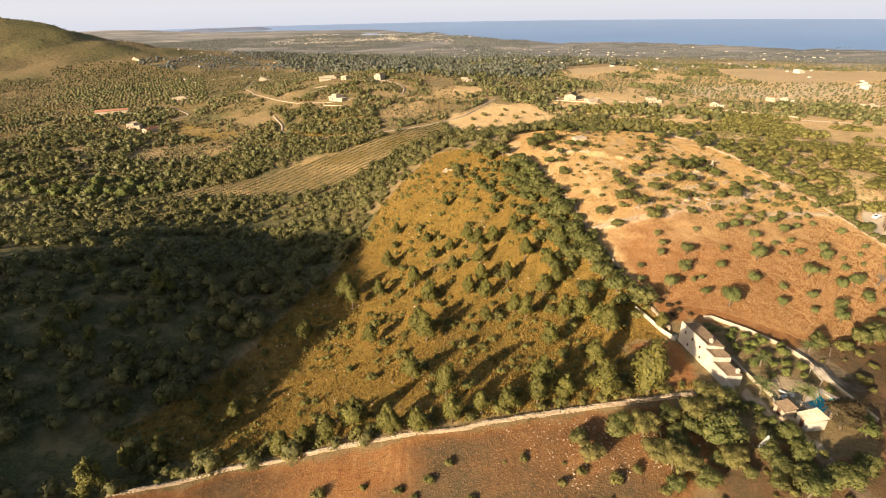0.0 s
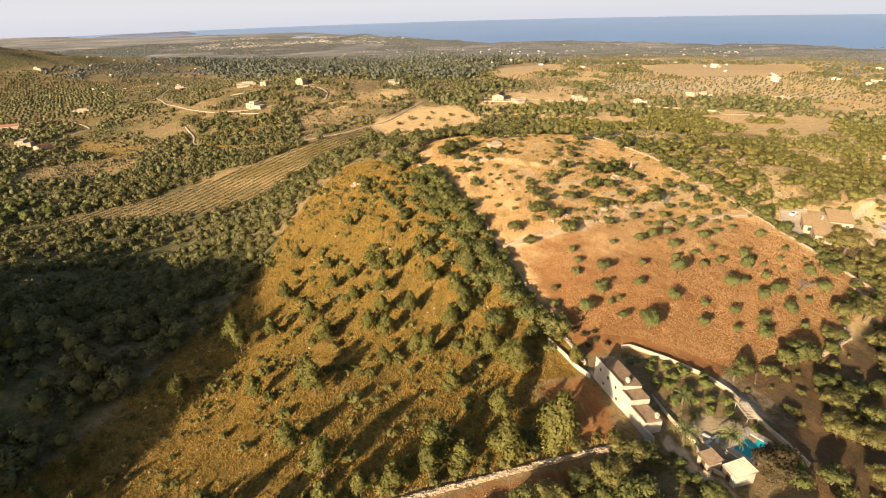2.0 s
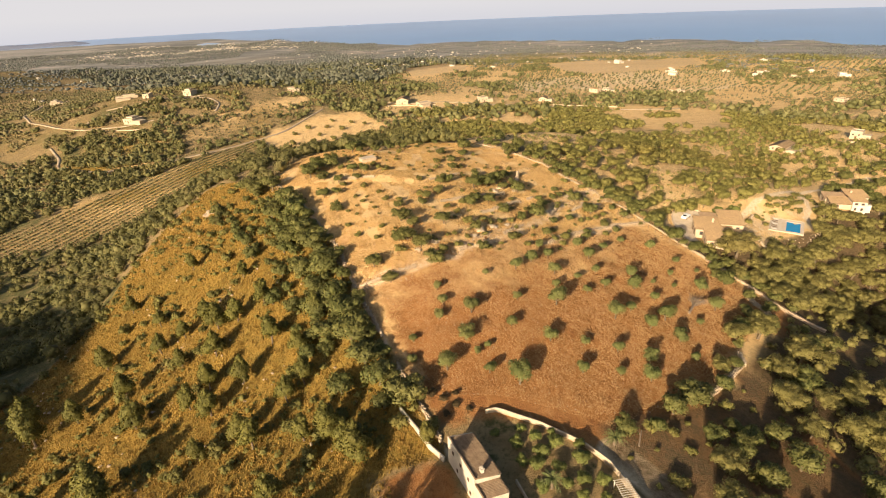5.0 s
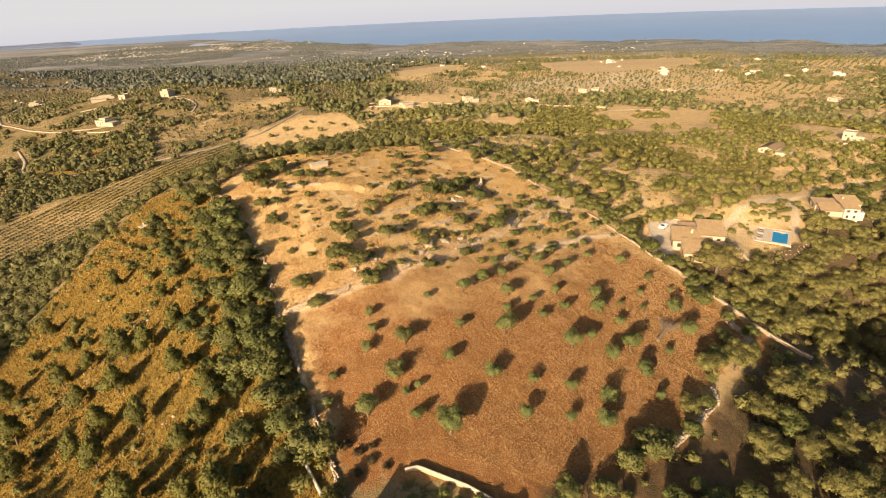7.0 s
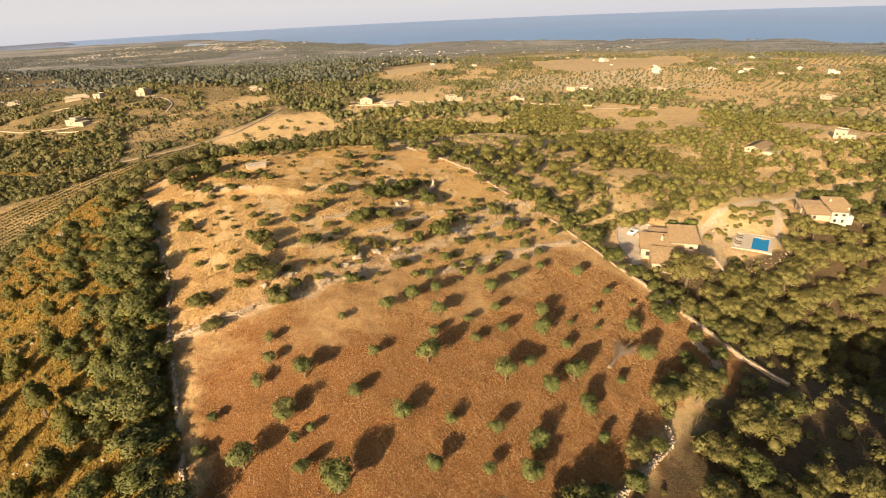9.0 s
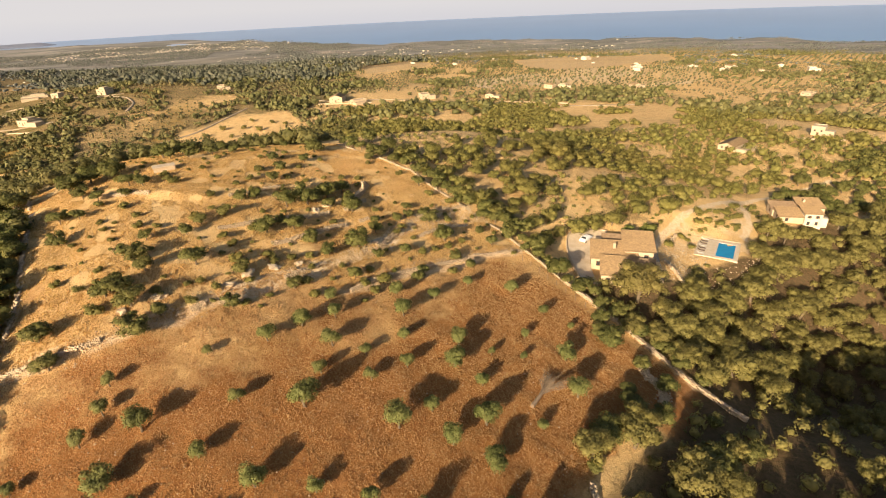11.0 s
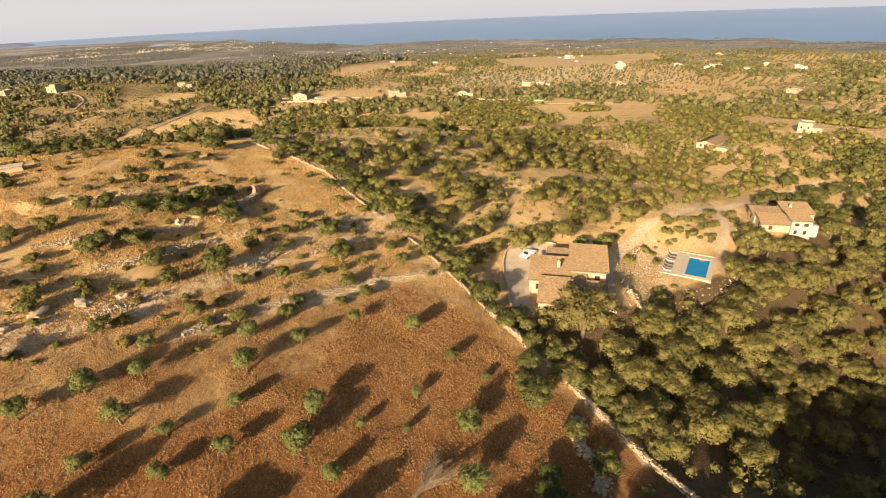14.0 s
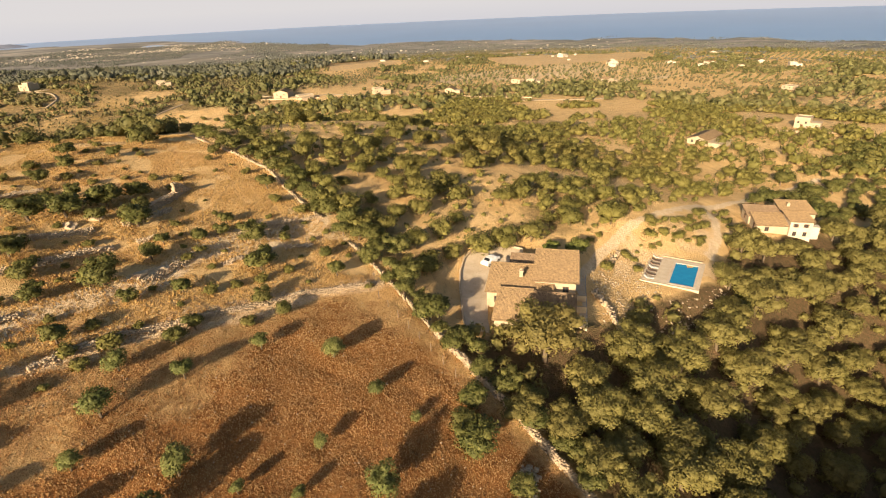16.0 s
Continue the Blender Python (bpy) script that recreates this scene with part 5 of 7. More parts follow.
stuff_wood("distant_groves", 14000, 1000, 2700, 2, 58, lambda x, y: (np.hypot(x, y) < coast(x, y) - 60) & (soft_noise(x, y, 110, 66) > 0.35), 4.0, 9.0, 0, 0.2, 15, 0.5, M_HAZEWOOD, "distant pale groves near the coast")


# ---- dry stone walls, rubble ----
CUBE = np.array([[x, y, z] for x in (-0.5, 0.5) for y in (-0.5, 0.5) for z in (-0.5, 0.5)])
CUBE_F = np.array([[0, 1, 3, 2], [4, 6, 7, 5], [0, 4, 5, 1], [2, 3, 7, 6], [0, 2, 6, 4], [1, 5, 7, 3]])


def stones(name, at, size, turn, seed):
    """Many uneven stones in one mesh: places, sizes and turns are arrays."""
    rng = np.random.default_rng(seed)
    n = len(at)
    v = CUBE[None] * rng.uniform(0.72, 1.12, (n, 8, 1)) + rng.normal(0, 0.06, (n, 8, 3))
    v = v * size[:, None]
    c, s = np.cos(turn)[:, None], np.sin(turn)[:, None]
    v = np.stack([v[..., 0] * c - v[..., 1] * s, v[..., 0] * s + v[..., 1] * c, v[..., 2]], -1) + at[:, None]
    f = CUBE_F[None] + (np.arange(n) * 8)[:, None, None]
    return mesh_of(name, v.reshape(-1, 3), f.reshape(-1, 4))


def stone_wall(pts, height, width, label, seed, gaps=0.0, loose=0.12, grain_=1.0):
    """A dry stone wall of uneven courses along a broken line."""
    rng = np.random.default_rng(seed)
    line = polyline(pts, 0.42 * grain_)
    turn = np.arctan2(np.gradient(line[:, 1]), np.gradient(line[:, 0]))
    at, size, way = [], [], []
    h = height * (0.75 + 0.5 * soft_noise(line[:, 0], line[:, 1], 6, seed))
    keep = soft_noise(line[:, 0], line[:, 1], 9, seed + 1) >= gaps
    courses = max(1, round(height / 0.36))
    for k in range(courses):
        for side in ((-0.25, 0.25) if grain_ > 0.7 else (-0.38, -0.13, 0.13, 0.38)):
            u = rng.normal(0, loose, len(line))
            off = side * width * (1 - 0.25 * k / courses) + u
            q = np.c_[line[:, 0] - np.sin(turn) * off, line[:, 1] + np.cos(turn) * off]
            z = rough_ground(q[:, 0], q[:, 1]) + (k + 0.4) * h / courses - 0.06
            ok = keep & (rng.random(len(line)) > 0.06 * k)
            at.append(np.c_[q, z][ok])
            size.append((np.c_[np.full(len(line), 0.5), np.full(len(line), min(0.55, width * 0.62)), h / courses * 1.15] * rng.uniform(0.75, 1.25, (len(line), 1)) * grain_)[ok])
            way.append((turn + rng.normal(0, 0.2, len(line)))[ok])
    ob = part("stone_wall", stones("stone_wall", np.concatenate(at), np.concatenate(size), np.concatenate(way), seed), M_STONE)
    return tagged(ob, label, "wall", "dry stone walls")


stone_wall(WALL_EAST[:6], 0.5, 0.5, "low dry stone wall beside a hedge of trees", 71, 0.40, 0.1, 0.8)
stone_wall(WALL_EAST[5:], 0.8, 0.8, "pale dry stone wall between the red field and the wood", 70, 0.05, 0.1, 0.7)
stone_wall([(148, 137), (145.5, 133), (146.5, 128), (144, 125.5)], 0.6, 1.6, "heap of cleared field stones under trees", 69, 0.25, 0.3, 0.7)
stone_wall(WALL_WEST, 0.5, 0.5, "old dry stone wall half hidden by oaks", 72, 0.55)
stone_wall(WALL_FRONT, 0.75, 0.6, "pale dry stone wall between grass slope and ploughed field", 73, 0.0, 0.08, 0.65)
stone_wall(WALL_SOUTH, 0.9, 0.8, "thick broken stone wall at the corner of the red field", 74, 0.0, 0.1, 0.75)
stone_wall(TERRACE_LOW, 0.55, 0.6, "tumbled limestone terrace wall in dry grass", 75, 0.42, 0.10, 0.6)
stone_wall(TERRACE_MID, 0.55, 0.6, "pale tumbled terrace wall across the red field", 76, 0.35, 0.10, 0.6)
stone_wall(TERRACE_TOP, 0.55, 0.6, "short dry stone terrace wall in straw-coloured grass", 77, 0.45, 0.12, 0.65)
stone_wall([(74, 180), (84, 183), (94, 186), (102, 191), (107, 197)], 0.7, 0.6, "overgrown terrace wall of grey stone", 78, 0.3, 0.12, 0.6)
stone_wall([(79, 172), (88, 175), (97, 181), (106, 186)], 0.6, 0.6, "low terrace wall of loose stones", 79, 0.4, 0.12, 0.6)
stone_wall([(116, 178), (122, 182), (130, 184)], 0.5, 0.8, "bank of cleared field stones", 80, 0.3, 0.2, 0.6)
stone_wall([(175.5, 166.5), (175.0, 160.0), (174.2, 154.5)], 0.8, 0.7, "rough stone terrace edge beside the villa", 65, 0.1, 0.15)
stone_wall([(186, 177), (190, 180)], 1.3, 0.6, "short stone retaining wall beside the drive", 81)


def rubble(poly, count, low, high, label, seed, keep=None):
    rng = np.random.default_rng(seed)
    p = np.array(poly)
    q = rng.uniform(p.min(0), p.max(0), (count * 14, 2))
    ok = inside(q[:, 0], q[:, 1], poly)
    if keep is not None:
        ok &= keep(q[:, 0], q[:, 1])
    q = q[ok][:count]
    s = rng.uniform(low, high, (len(q), 1)) * rng.uniform(0.6, 1.3, (len(q), 3)) * np.array([1, 1, 0.6])
    z = rough_ground(q[:, 0], q[:, 1]) + s[:, 2] * 0.2
    tagged(part("rubble", stones("rubble", np.c_[q, z], s, rng.uniform(0, 6.3, len(q)), seed), M_ROCK), label, "stones", kind="stuff")


rubble(ESTATE, 2600, 0.07, 0.26, "pale limestone rubble along the terraces", 82, lambda x, y: np.minimum(line_distance(x, y, TERRACE_LOW), line_distance(x, y, TERRACE_MID)) < 0.6 + 2.8 * soft_noise(x, y, 7, 81))
rubble(ESTATE, 3200, 0.06, 0.2, "small pale stones scattered over the fields", 83)
rubble(SLOPE, 350, 0.15, 0.6, "grey stones showing through the grass slope", 84, lambda x, y: soft_noise(x, y, 10, 85) > 0.6)
rubble([(172, 158), (190, 166), (200, 180), (186, 182), (178, 172)], 800, 0.07, 0.30, "rocky rubble bank below the drive", 86)
rubble([(176, 152), (196, 158), (206, 166), (196, 164), (180, 164)], 260, 0.08, 0.4, "pale rock showing below the pool terrace", 68)
rubble([(56, 66), (20, 60), (10, 74), (34, 78)], 500, 0.06, 0.3, "stones picked from the ploughed field", 87)


def boulder(x, y, s, label, seed):
    rng = np.random.default_rng(seed)
    bm = bmesh.new()
    bmesh.ops.create_icosphere(bm, subdivisions=2, radius=0.5)
    for v in bm.verts:
        n = noise.noise(v.co * 2.2 + Vector((seed, 0, 0)))
        n += 0.5 * noise.noise(v.co * 6.0 + Vector((0, seed, 0)))
        v.co *= 1 + 0.75 * n
        v.co.z *= 0.55
    ob = part("boulder", bm, M_ROCK)
    ob.matrix_world = pose(x, y, step_of(x, y) + 0.05 * s, 0, 0, rng.uniform(0, 360)) @ Matrix.Diagonal((s * 0.95, s * 0.7, s * 0.7, 1))
    tagged(ob, label, "rock", "boulders on the terraces")


for i, (x, y, s) in enumerate([(84.5, 163.5, 2.6), (80, 161.5, 3.4), (105.5, 174, 2.4), (77, 158, 2.0), (61, 154, 2.2), (66, 156.5, 2.6), (1.5, 225.5, 4.2), (89, 165, 2.0), (3.8, 223.5, 2.4), (108, 176, 1.8), (94, 189, 3.0), (97, 192, 2.6)]):
    boulder(x, y, s, "weathered pale limestone boulder in dry grass", 90 + i)


def field_top(x):
    """The upper edge of the red field."""
    return np.interp(x, [44, 57, 71, 87, 97, 109, 118, 127, 140], [146, 147, 151, 160, 156.5, 162.5, 165.6, 169.5, 172.7])


def grass_tufts(poly, count, size, label, seed, material, keep=None):
    """Tufts of dry blades in one mesh."""
    rng = np.random.default_rng(seed)
    p = np.array(poly)
    q = rng.uniform(p.min(0), p.max(0), (count * 4, 2))
    ok = inside(q[:, 0], q[:, 1], poly)
    if keep is not None:
        ok &= keep(q[:, 0], q[:, 1])
    ok &= ~red_yard(q[:, 0], q[:, 1])
    q = np.repeat(q[ok][:count], 3, 0)
    n = len(q)
    q = q + rng.normal(0, size * 0.3, (n, 2))
    a = rng.uniform(0, 6.28, n)
    w = size * rng.uniform(0.14, 0.34, n)
    h = size * rng.uniform(0.5, 1.1, n)
    z = rough_ground(q[:, 0], q[:, 1])
    dx, dy = np.cos(a) * w, np.sin(a) * w
    lx, ly = rng.normal(0, 0.25, n) * h, rng.normal(0, 0.25, n) * h
    v = np.stack([np.c_[q[:, 0] - dx, q[:, 1] - dy, z - 0.05], np.c_[q[:, 0] + dx, q[:, 1] + dy, z - 0.05], np.c_[q[:, 0] + lx, q[:, 1] + ly, z + h]], 1)
    me = mesh_of("grass", v.reshape(-1, 3), np.arange(n * 3).reshape(-1, 3))
    tagged(part("grass", me, material), label, "grass", kind="stuff")


grass_tufts(SLOPE, 52000, 0.52, "golden dry grass tufts on the slope", 88, M_GOLD)
grass_tufts(ESTATE, 70000, 0.30, "straw-coloured dry grass on the terraces", 89, M_GRASS, lambda x, y: (y > field_top(x)) & (soft_noise(x, y, 4, 90) > 0.3))
grass_tufts(FRONT_FIELD, 9000, 0.26, "dry weeds in the ploughed front field", 92, M_STUBBLE, lambda x, y: soft_noise(x, y, 7, 93) > 0.4)
grass_tufts(ESTATE, 30000, 0.22, "short brown stubble in the red field", 91, M_STUBBLE, lambda x, y: y < 165)
grass_tufts(ESTATE, 125000, 0.18, "thin pale straw standing over the red field", 94, M_STRAW, lambda x, y: (y < field_top(x) + 2) & (soft_noise(x, y, 9, 96) + 0.4 * soft_noise(x, y, 2, 95) > 0.12))


# ---- buildings ----
def prism(bm, x0, x1, y0, y1, z0, h0, h1):
    """A block whose top slopes from h0 at y0 to h1 at y1."""
    v = [bm.verts.new(c) for c in ((x0, y0, z0), (x1, y0, z0), (x1, y1, z0), (x0, y1, z0), (x0, y0, h0), (x1, y0, h0), (x1, y1, h1), (x0, y1, h1))]
    for f in ((3, 2, 1, 0), (4, 5, 6, 7), (0, 1, 5, 4), (1, 2, 6, 5), (2, 3, 7, 6), (3, 0, 4, 7)):
        bm.faces.new([v[i] for i in f])


def tile_sheet(x0, x1, y0, y1, h0, h1, wave=0.24, lift=0.055, course=0.42):
    """A sloping slab of barrel tiles: courses run down the slope from y1 to y0."""
    nx = max(4, int((x1 - x0) / (wave / 4)))
    ny = max(4, int(abs(y1 - y0) / course))
    xs = np.linspace(x0, x1, nx + 1)
    V, F = [], []
    w = np.abs(np.sin(np.pi * (xs - x0) / wave)) * lift * 1.6
    for j in range(ny + 1):
        wob = 0.02 * np.sin(xs * 7.3 + j * 2.1)
        ya, za = y0 + (y1 - y0) * j / ny, h0 + (h1 - h0) * j / ny
        if j:
            V.append(np.c_[xs, np.full(nx + 1, ya), za + w + wob + 0.01])
        if j < ny:
            V.append(np.c_[xs, np.full(nx + 1, ya + 0.01 * np.sign(y1 - y0)), za + w + wob + 0.05])
    for j in range(2 * ny - 1):
        i = np.arange(nx) + j * (nx + 1)
        F.append(np.c_[i, i + 1, i + nx + 2, i + nx + 1])
    lo = sum(len(a) for a in V)
    t = 0.12
    V.append(np.array([(x0, y0, h0 - t), (x1, y0, h0 - t), (x1, y1, h1 - t), (x0, y1, h1 - t), (x0, y0, h0 + 0.04), (x1, y0, h0 + 0.04), (x1, y1, h1 + 0.04), (x0, y1, h1 + 0.04)]))
    F.append(np.array([(3, 2, 1, 0), (4, 5, 6, 7), (0, 1, 5, 4), (1, 2, 6, 5), (2, 3, 7, 6), (3, 0, 4, 7)]) + lo)
    return np.concatenate(V), np.concatenate(F)


def shed_roof(parent, x0, x1, y0, y1, h0, h1, material, over=0.35, label=""):
    V, F = tile_sheet(x0 - over, x1 + over, y0 - (over if h0 < h1 else 0.1), y1 + (over if h1 < h0 else 0.1), h0, h1)
    bm = bmesh.new()
    y, z = (y1 + 0.05, h1 + 0.08) if h1 > h0 else (y0 - 0.05, h0 + 0.08)
    tube(bm, (x0 - over, y, z), (x1 + over, y, z), 0.15, 0.14, 8)
    part("ridge", bm, material, parent)
    return part("roof", mesh_of("roof", V, F), material, parent, label)


def gable_roof(parent, x0, x1, y0, y1, eave, rise, material, over=0.35, label="", wave=0.24, course=0.42):
    """Two tiled slopes that meet in a ridge along y."""
    xm = (x0 + x1) / 2
    Va, Fa = tile_sheet(y0 - over, y1 + over, 0, xm - x0 + over, eave - 0.1, eave + rise, wave, 0.055, course)
    Vb, Fb = Va.copy(), Fa + len(Va)
    Va = np.c_[x0 - over + Va[:, 1], Va[:, 0], Va[:, 2]]
    Vb = np.c_[x1 + over - Vb[:, 1], Vb[:, 0], Vb[:, 2]]
    return part("roof", mesh_of("roof", np.concatenate([Va, Vb]), np.concatenate([Fa[:, ::-1], Fb])), material, parent, label)


def gable_walls(bm, x0, x1, y0, y1, z0, eave, rise):
    xm = (x0 + x1) / 2
    p = [(x0, z0), (x1, z0), (x1, eave), (xm, eave + rise), (x0, eave)]
    a = [bm.verts.new((x, y0, z)) for x, z in p]
    b = [bm.verts.new((x, y1, z)) for x, z in p]
    bm.faces.new(a)
    bm.faces.new(b[::-1])
    for i in range(5):
        j = (i + 1) % 5
        bm.faces.new([a[j], a[i], b[i], b[j]])


def window(parent, x, y, z, w, h, face, shutters=False):
    """A window on a wall that faces -y (s), +y (n), -x (w) or +x (e)."""
    turn = {"s": 0, "n": 180, "w": -90, "e": 90}[face]
    bm = bmesh.new()
    for cx, cz, sx, sz in ((-w / 2, 0, 0.09, h + 0.09), (w / 2, 0, 0.09, h + 0.09), (0, -h / 2, w, 0.09), (0, h / 2, w, 0.09), (0, 0, 0.05, h)):
        box(bm, cx, -0.03, cz, sx, 0.10, sz)
    ob = part("window", bm, M_SHUTTER, parent)
    ob.matrix_basis = pose(x, y, z, 0, 0, turn)
    bm = bmesh.new()
    box(bm, 0, -0.005, 0, w, 0.03, h)
    part("pane", bm, M_GLASS, ob)
    if shutters:
        for s in (-1, 1):
            bm = bmesh.new()
            for k in range(5):
                box(bm, s * (w * 0.76), -0.06, (k - 2) * h / 5, w * 0.46, 0.04, h / 5 - 0.03)
            part("shutter", bm, M_SHUTTER, ob)
    return ob


def door(parent, x, y, z, face, w=1.0, h=2.05):
    turn = {"s": 0, "n": 180, "w": -90, "e": 90}[face]
    bm = bmesh.new()
    for k in range(4):
        box(bm, (k - 1.5) * w / 4, -0.03, h / 2, w / 4 - 0.02, 0.06, h)
    ob = part("door", bm, M_SHUTTER, parent)
    ob.matrix_basis = pose(x, y, z, 0, 0, turn)
    bm = bmesh.new()
    box(bm, w * 0.35, -0.09, h * 0.5, 0.03, 0.05, 0.15)
    part("handle", bm, M_METAL, ob)


def chimney(parent, x, y, z, h=1.0, material=None):
    bm = bmesh.new()
    box(bm, x, y, z + h / 2, 0.6, 0.5, h, bevel=0.02)
    box(bm, x, y, z + h + 0.05, 0.75, 0.65, 0.1)
    box(bm, x, y, z + h + 0.25, 0.35, 0.3, 0.2)
    part("chimney", bm, material or M_PLASTER, parent)


def block(parent, name, draw, material, label=""):
    bm = bmesh.new()
    draw(bm)
    return part(name, bm, material, parent, label)


# The villa with the curved drive.
Z_A = 12.6
villa = thing("villa", pose(163, 168, Z_A, 0, 0, -31), "rambling sandstone villa with several tiled roofs and a terrace", "house")
block(villa, "wall", lambda b: prism(b, 1.4, 8.0, -0.8, 8.6, -2.5, 4.2, 5.2), M_PLASTER)
shed_roof(villa, 1.2, 8.2, -1.0, 8.9, 4.25, 5.25, M_TILE)
block(villa, "wall", lambda b: prism(b, -6.3, 4.6, -3.6, 4.4, -2.5, 3.0, 4.2), M_PLASTER)
shed_roof(villa, -6.3, 1.3, -3.6, 4.4, 3.05, 4.25, M_TILE)
shed_roof(villa, 1.3, 4.6, -3.6, -0.9, 3.05, 3.45, M_TILE, 0.0)
block(villa, "wall", lambda b: prism(b, -4.1, 1.0, -11.0, -3.6, -2.5, 2.6, 3.7), M_PLASTER)
shed_roof(villa, -4.1, 1.0, -11.2, -3.4, 2.65, 3.75, M_TILE)
block(villa, "wall", lambda b: prism(b, 1.0, 7.8, -7.6, -3.6, -3.5, 2.7, 3.4), M_WHITE)
shed_roof(villa, 1.0, 7.8, -7.7, -3.5, 2.75, 3.45, M_TILE_OLD)
block(villa, "wall", lambda b: prism(b, -3.4, 1.2, 6.2, 10.2, -2.5, 2.6, 3.4), M_PLASTER)
shed_roof(villa, -3.4, 1.2, 6.2, 10.2, 2.65, 3.45, M_TILE_OLD)
chimney(villa, -1.0, 0.2, 4.1, 1.1)
window(villa, -4.6, -3.6, 1.6, 0.9, 1.1, "s")
window(villa, -2.6, -11.0, 1.2, 0.9, 1.1, "s")
window(villa, 2.4, -7.6, 1.0, 0.9, 1.1, "s")
window(villa, 4.6, -7.6, 1.0, 0.9, 1.1, "s")
window(villa, 6.8, -7.6, 1.0, 0.9, 1.1, "s")
window(villa, 6.4, -0.8, 2.6, 0.9, 1.2, "s")
window(villa, -6.3, 1.5, 1.4, 0.9, 1.1, "w")
window(villa, -4.1, -8.0, 1.3, 0.8, 1.0, "w")
window(villa, 8.0, 4.0, 2.2, 1.0, 1.3, "e")
door(villa, -6.3, -1.4, 0.0, "w")
bm = bmesh.new()
box(bm, 9.0, 1.2, -1.4, 2.0, 15.6, 2.4, bevel=0.03)
part("terrace", bm, M_PAVING, villa)
bm = bmesh.new()
for k in range(13):
    box(bm, 9.9, -6.3 + k * 1.25, 0.15, 0.08, 0.08, 0.9)
box(bm, 9.9, 1.2, 0.62, 0.10, 15.3, 0.08)
box(bm, 9.9, 1.2, 0.2, 0.05, 15.2, 0.05)
part("railing", bm, M_METAL, villa)
bm = bmesh.new()
for y in (-3.0, 0.5):
    box(bm, 8.9, y, 0.5, 1.9, 0.3, 1.1)
part("parapet", bm, M_PLASTER, villa)

# The curved drive with its edging wall.
DRIVE_EDGE = [(-8.5, -11.7), (-9.6, -8), (-10.4, -4.5), (-11.6, 0), (-12.4, 4.5), (-12.4, 9), (-11.2, 12.7), (-8.6, 15.2), (-5.5, 16.2), (-2.0, 16.2)]


def to_world(x, y, cx, cy, turn):
    c, s = math.cos(radians(turn)), math.sin(radians(turn))
    return cx + c * x - s * y, cy + s * x + c * y


bm = bmesh.new()
inner = [(-4.6, -11.7), (-5.5, -8), (-6.0, -4.5), (-6.3, 0), (-6.4, 4.5), (-5.0, 7.5), (-4.2, 9.5), (-3.5, 10.6), (-2.8, 11.0), (-1.5, 11.2)]
rows_a = [bm.verts.new((x, y, 0)) for x, y in DRIVE_EDGE]
rows_b = [bm.verts.new((x, y, 0)) for x, y in inner]
for i in range(len(rows_a) - 1):
    bm.faces.new([rows_a[i], rows_b[i], rows_b[i + 1], rows_a[i + 1]])
bmesh.ops.subdivide_edges(bm, edges=bm.edges[:], cuts=3, use_grid_fill=True)
for v in bm.verts:
    x, y = to_world(v.co.x, v.co.y, 163, 168, -31)
    v.co = Vector((x, y, step_of(x, y) + 0.34))
bmesh.ops.recalc_face_normals(bm, faces=bm.faces[:])
made = bmesh.ops.extrude_face_region(bm, geom=bm.faces[:])
for v in [g for g in made["geom"] if isinstance(g, bmesh.types.BMVert)]:
    v.co.z -= 0.9
tagged(part("drive", bm, M_CONCRETE), "curved pale gravel drive beside the villa", "drive", kind="structure")


def plaster_wall(pts, height, thick, material, label, kind="", drop=0.6):
    """A plastered wall that follows the ground along a broken line, with a rounded top."""
    line = polyline(pts, 0.9)
    line = np.r_[line, [pts[-1]]]
    tx, ty = np.gradient(line[:, 0]), np.gradient(line[:, 1])
    n = np.hypot(tx, ty)
    nx, ny = -ty / n, tx / n
    z = land(line[:, 0], line[:, 1])
    ring = [(-0.5, -drop), (-0.5, height - 0.08), (-0.3, height), (0.3, height), (0.5, height - 0.08), (0.5, -drop)]
    V = np.stack([np.c_[line[:, 0] + nx * thick * a, line[:, 1] + ny * thick * a, z + b] for a, b in ring], 1)
    k, m = len(line), len(ring)
    i = np.arange(k * m).reshape(k, m)
    F = [np.stack([i[:-1, j], i[1:, j], i[1:, (j + 1) % m], i[:-1, (j + 1) % m]], -1) for j in range(m)]
    me = mesh_of("garden_wall", V.reshape(-1, 3), np.concatenate(F)[:, ::-1])
    bm = bmesh.new()
    bm.from_mesh(me)
    bmesh.ops.holes_fill(bm, edges=bm.edges[:], sides=8)
    bm.to_mesh(me)
    bm.free()
    return tagged(part("garden_wall", me, material), label, "wall", "garden walls")


plaster_wall([to_world(x, y, 163, 168, -31) for x, y in DRIVE_EDGE], 0.75, 0.35, M_STONE, "low pale wall round the curved drive")


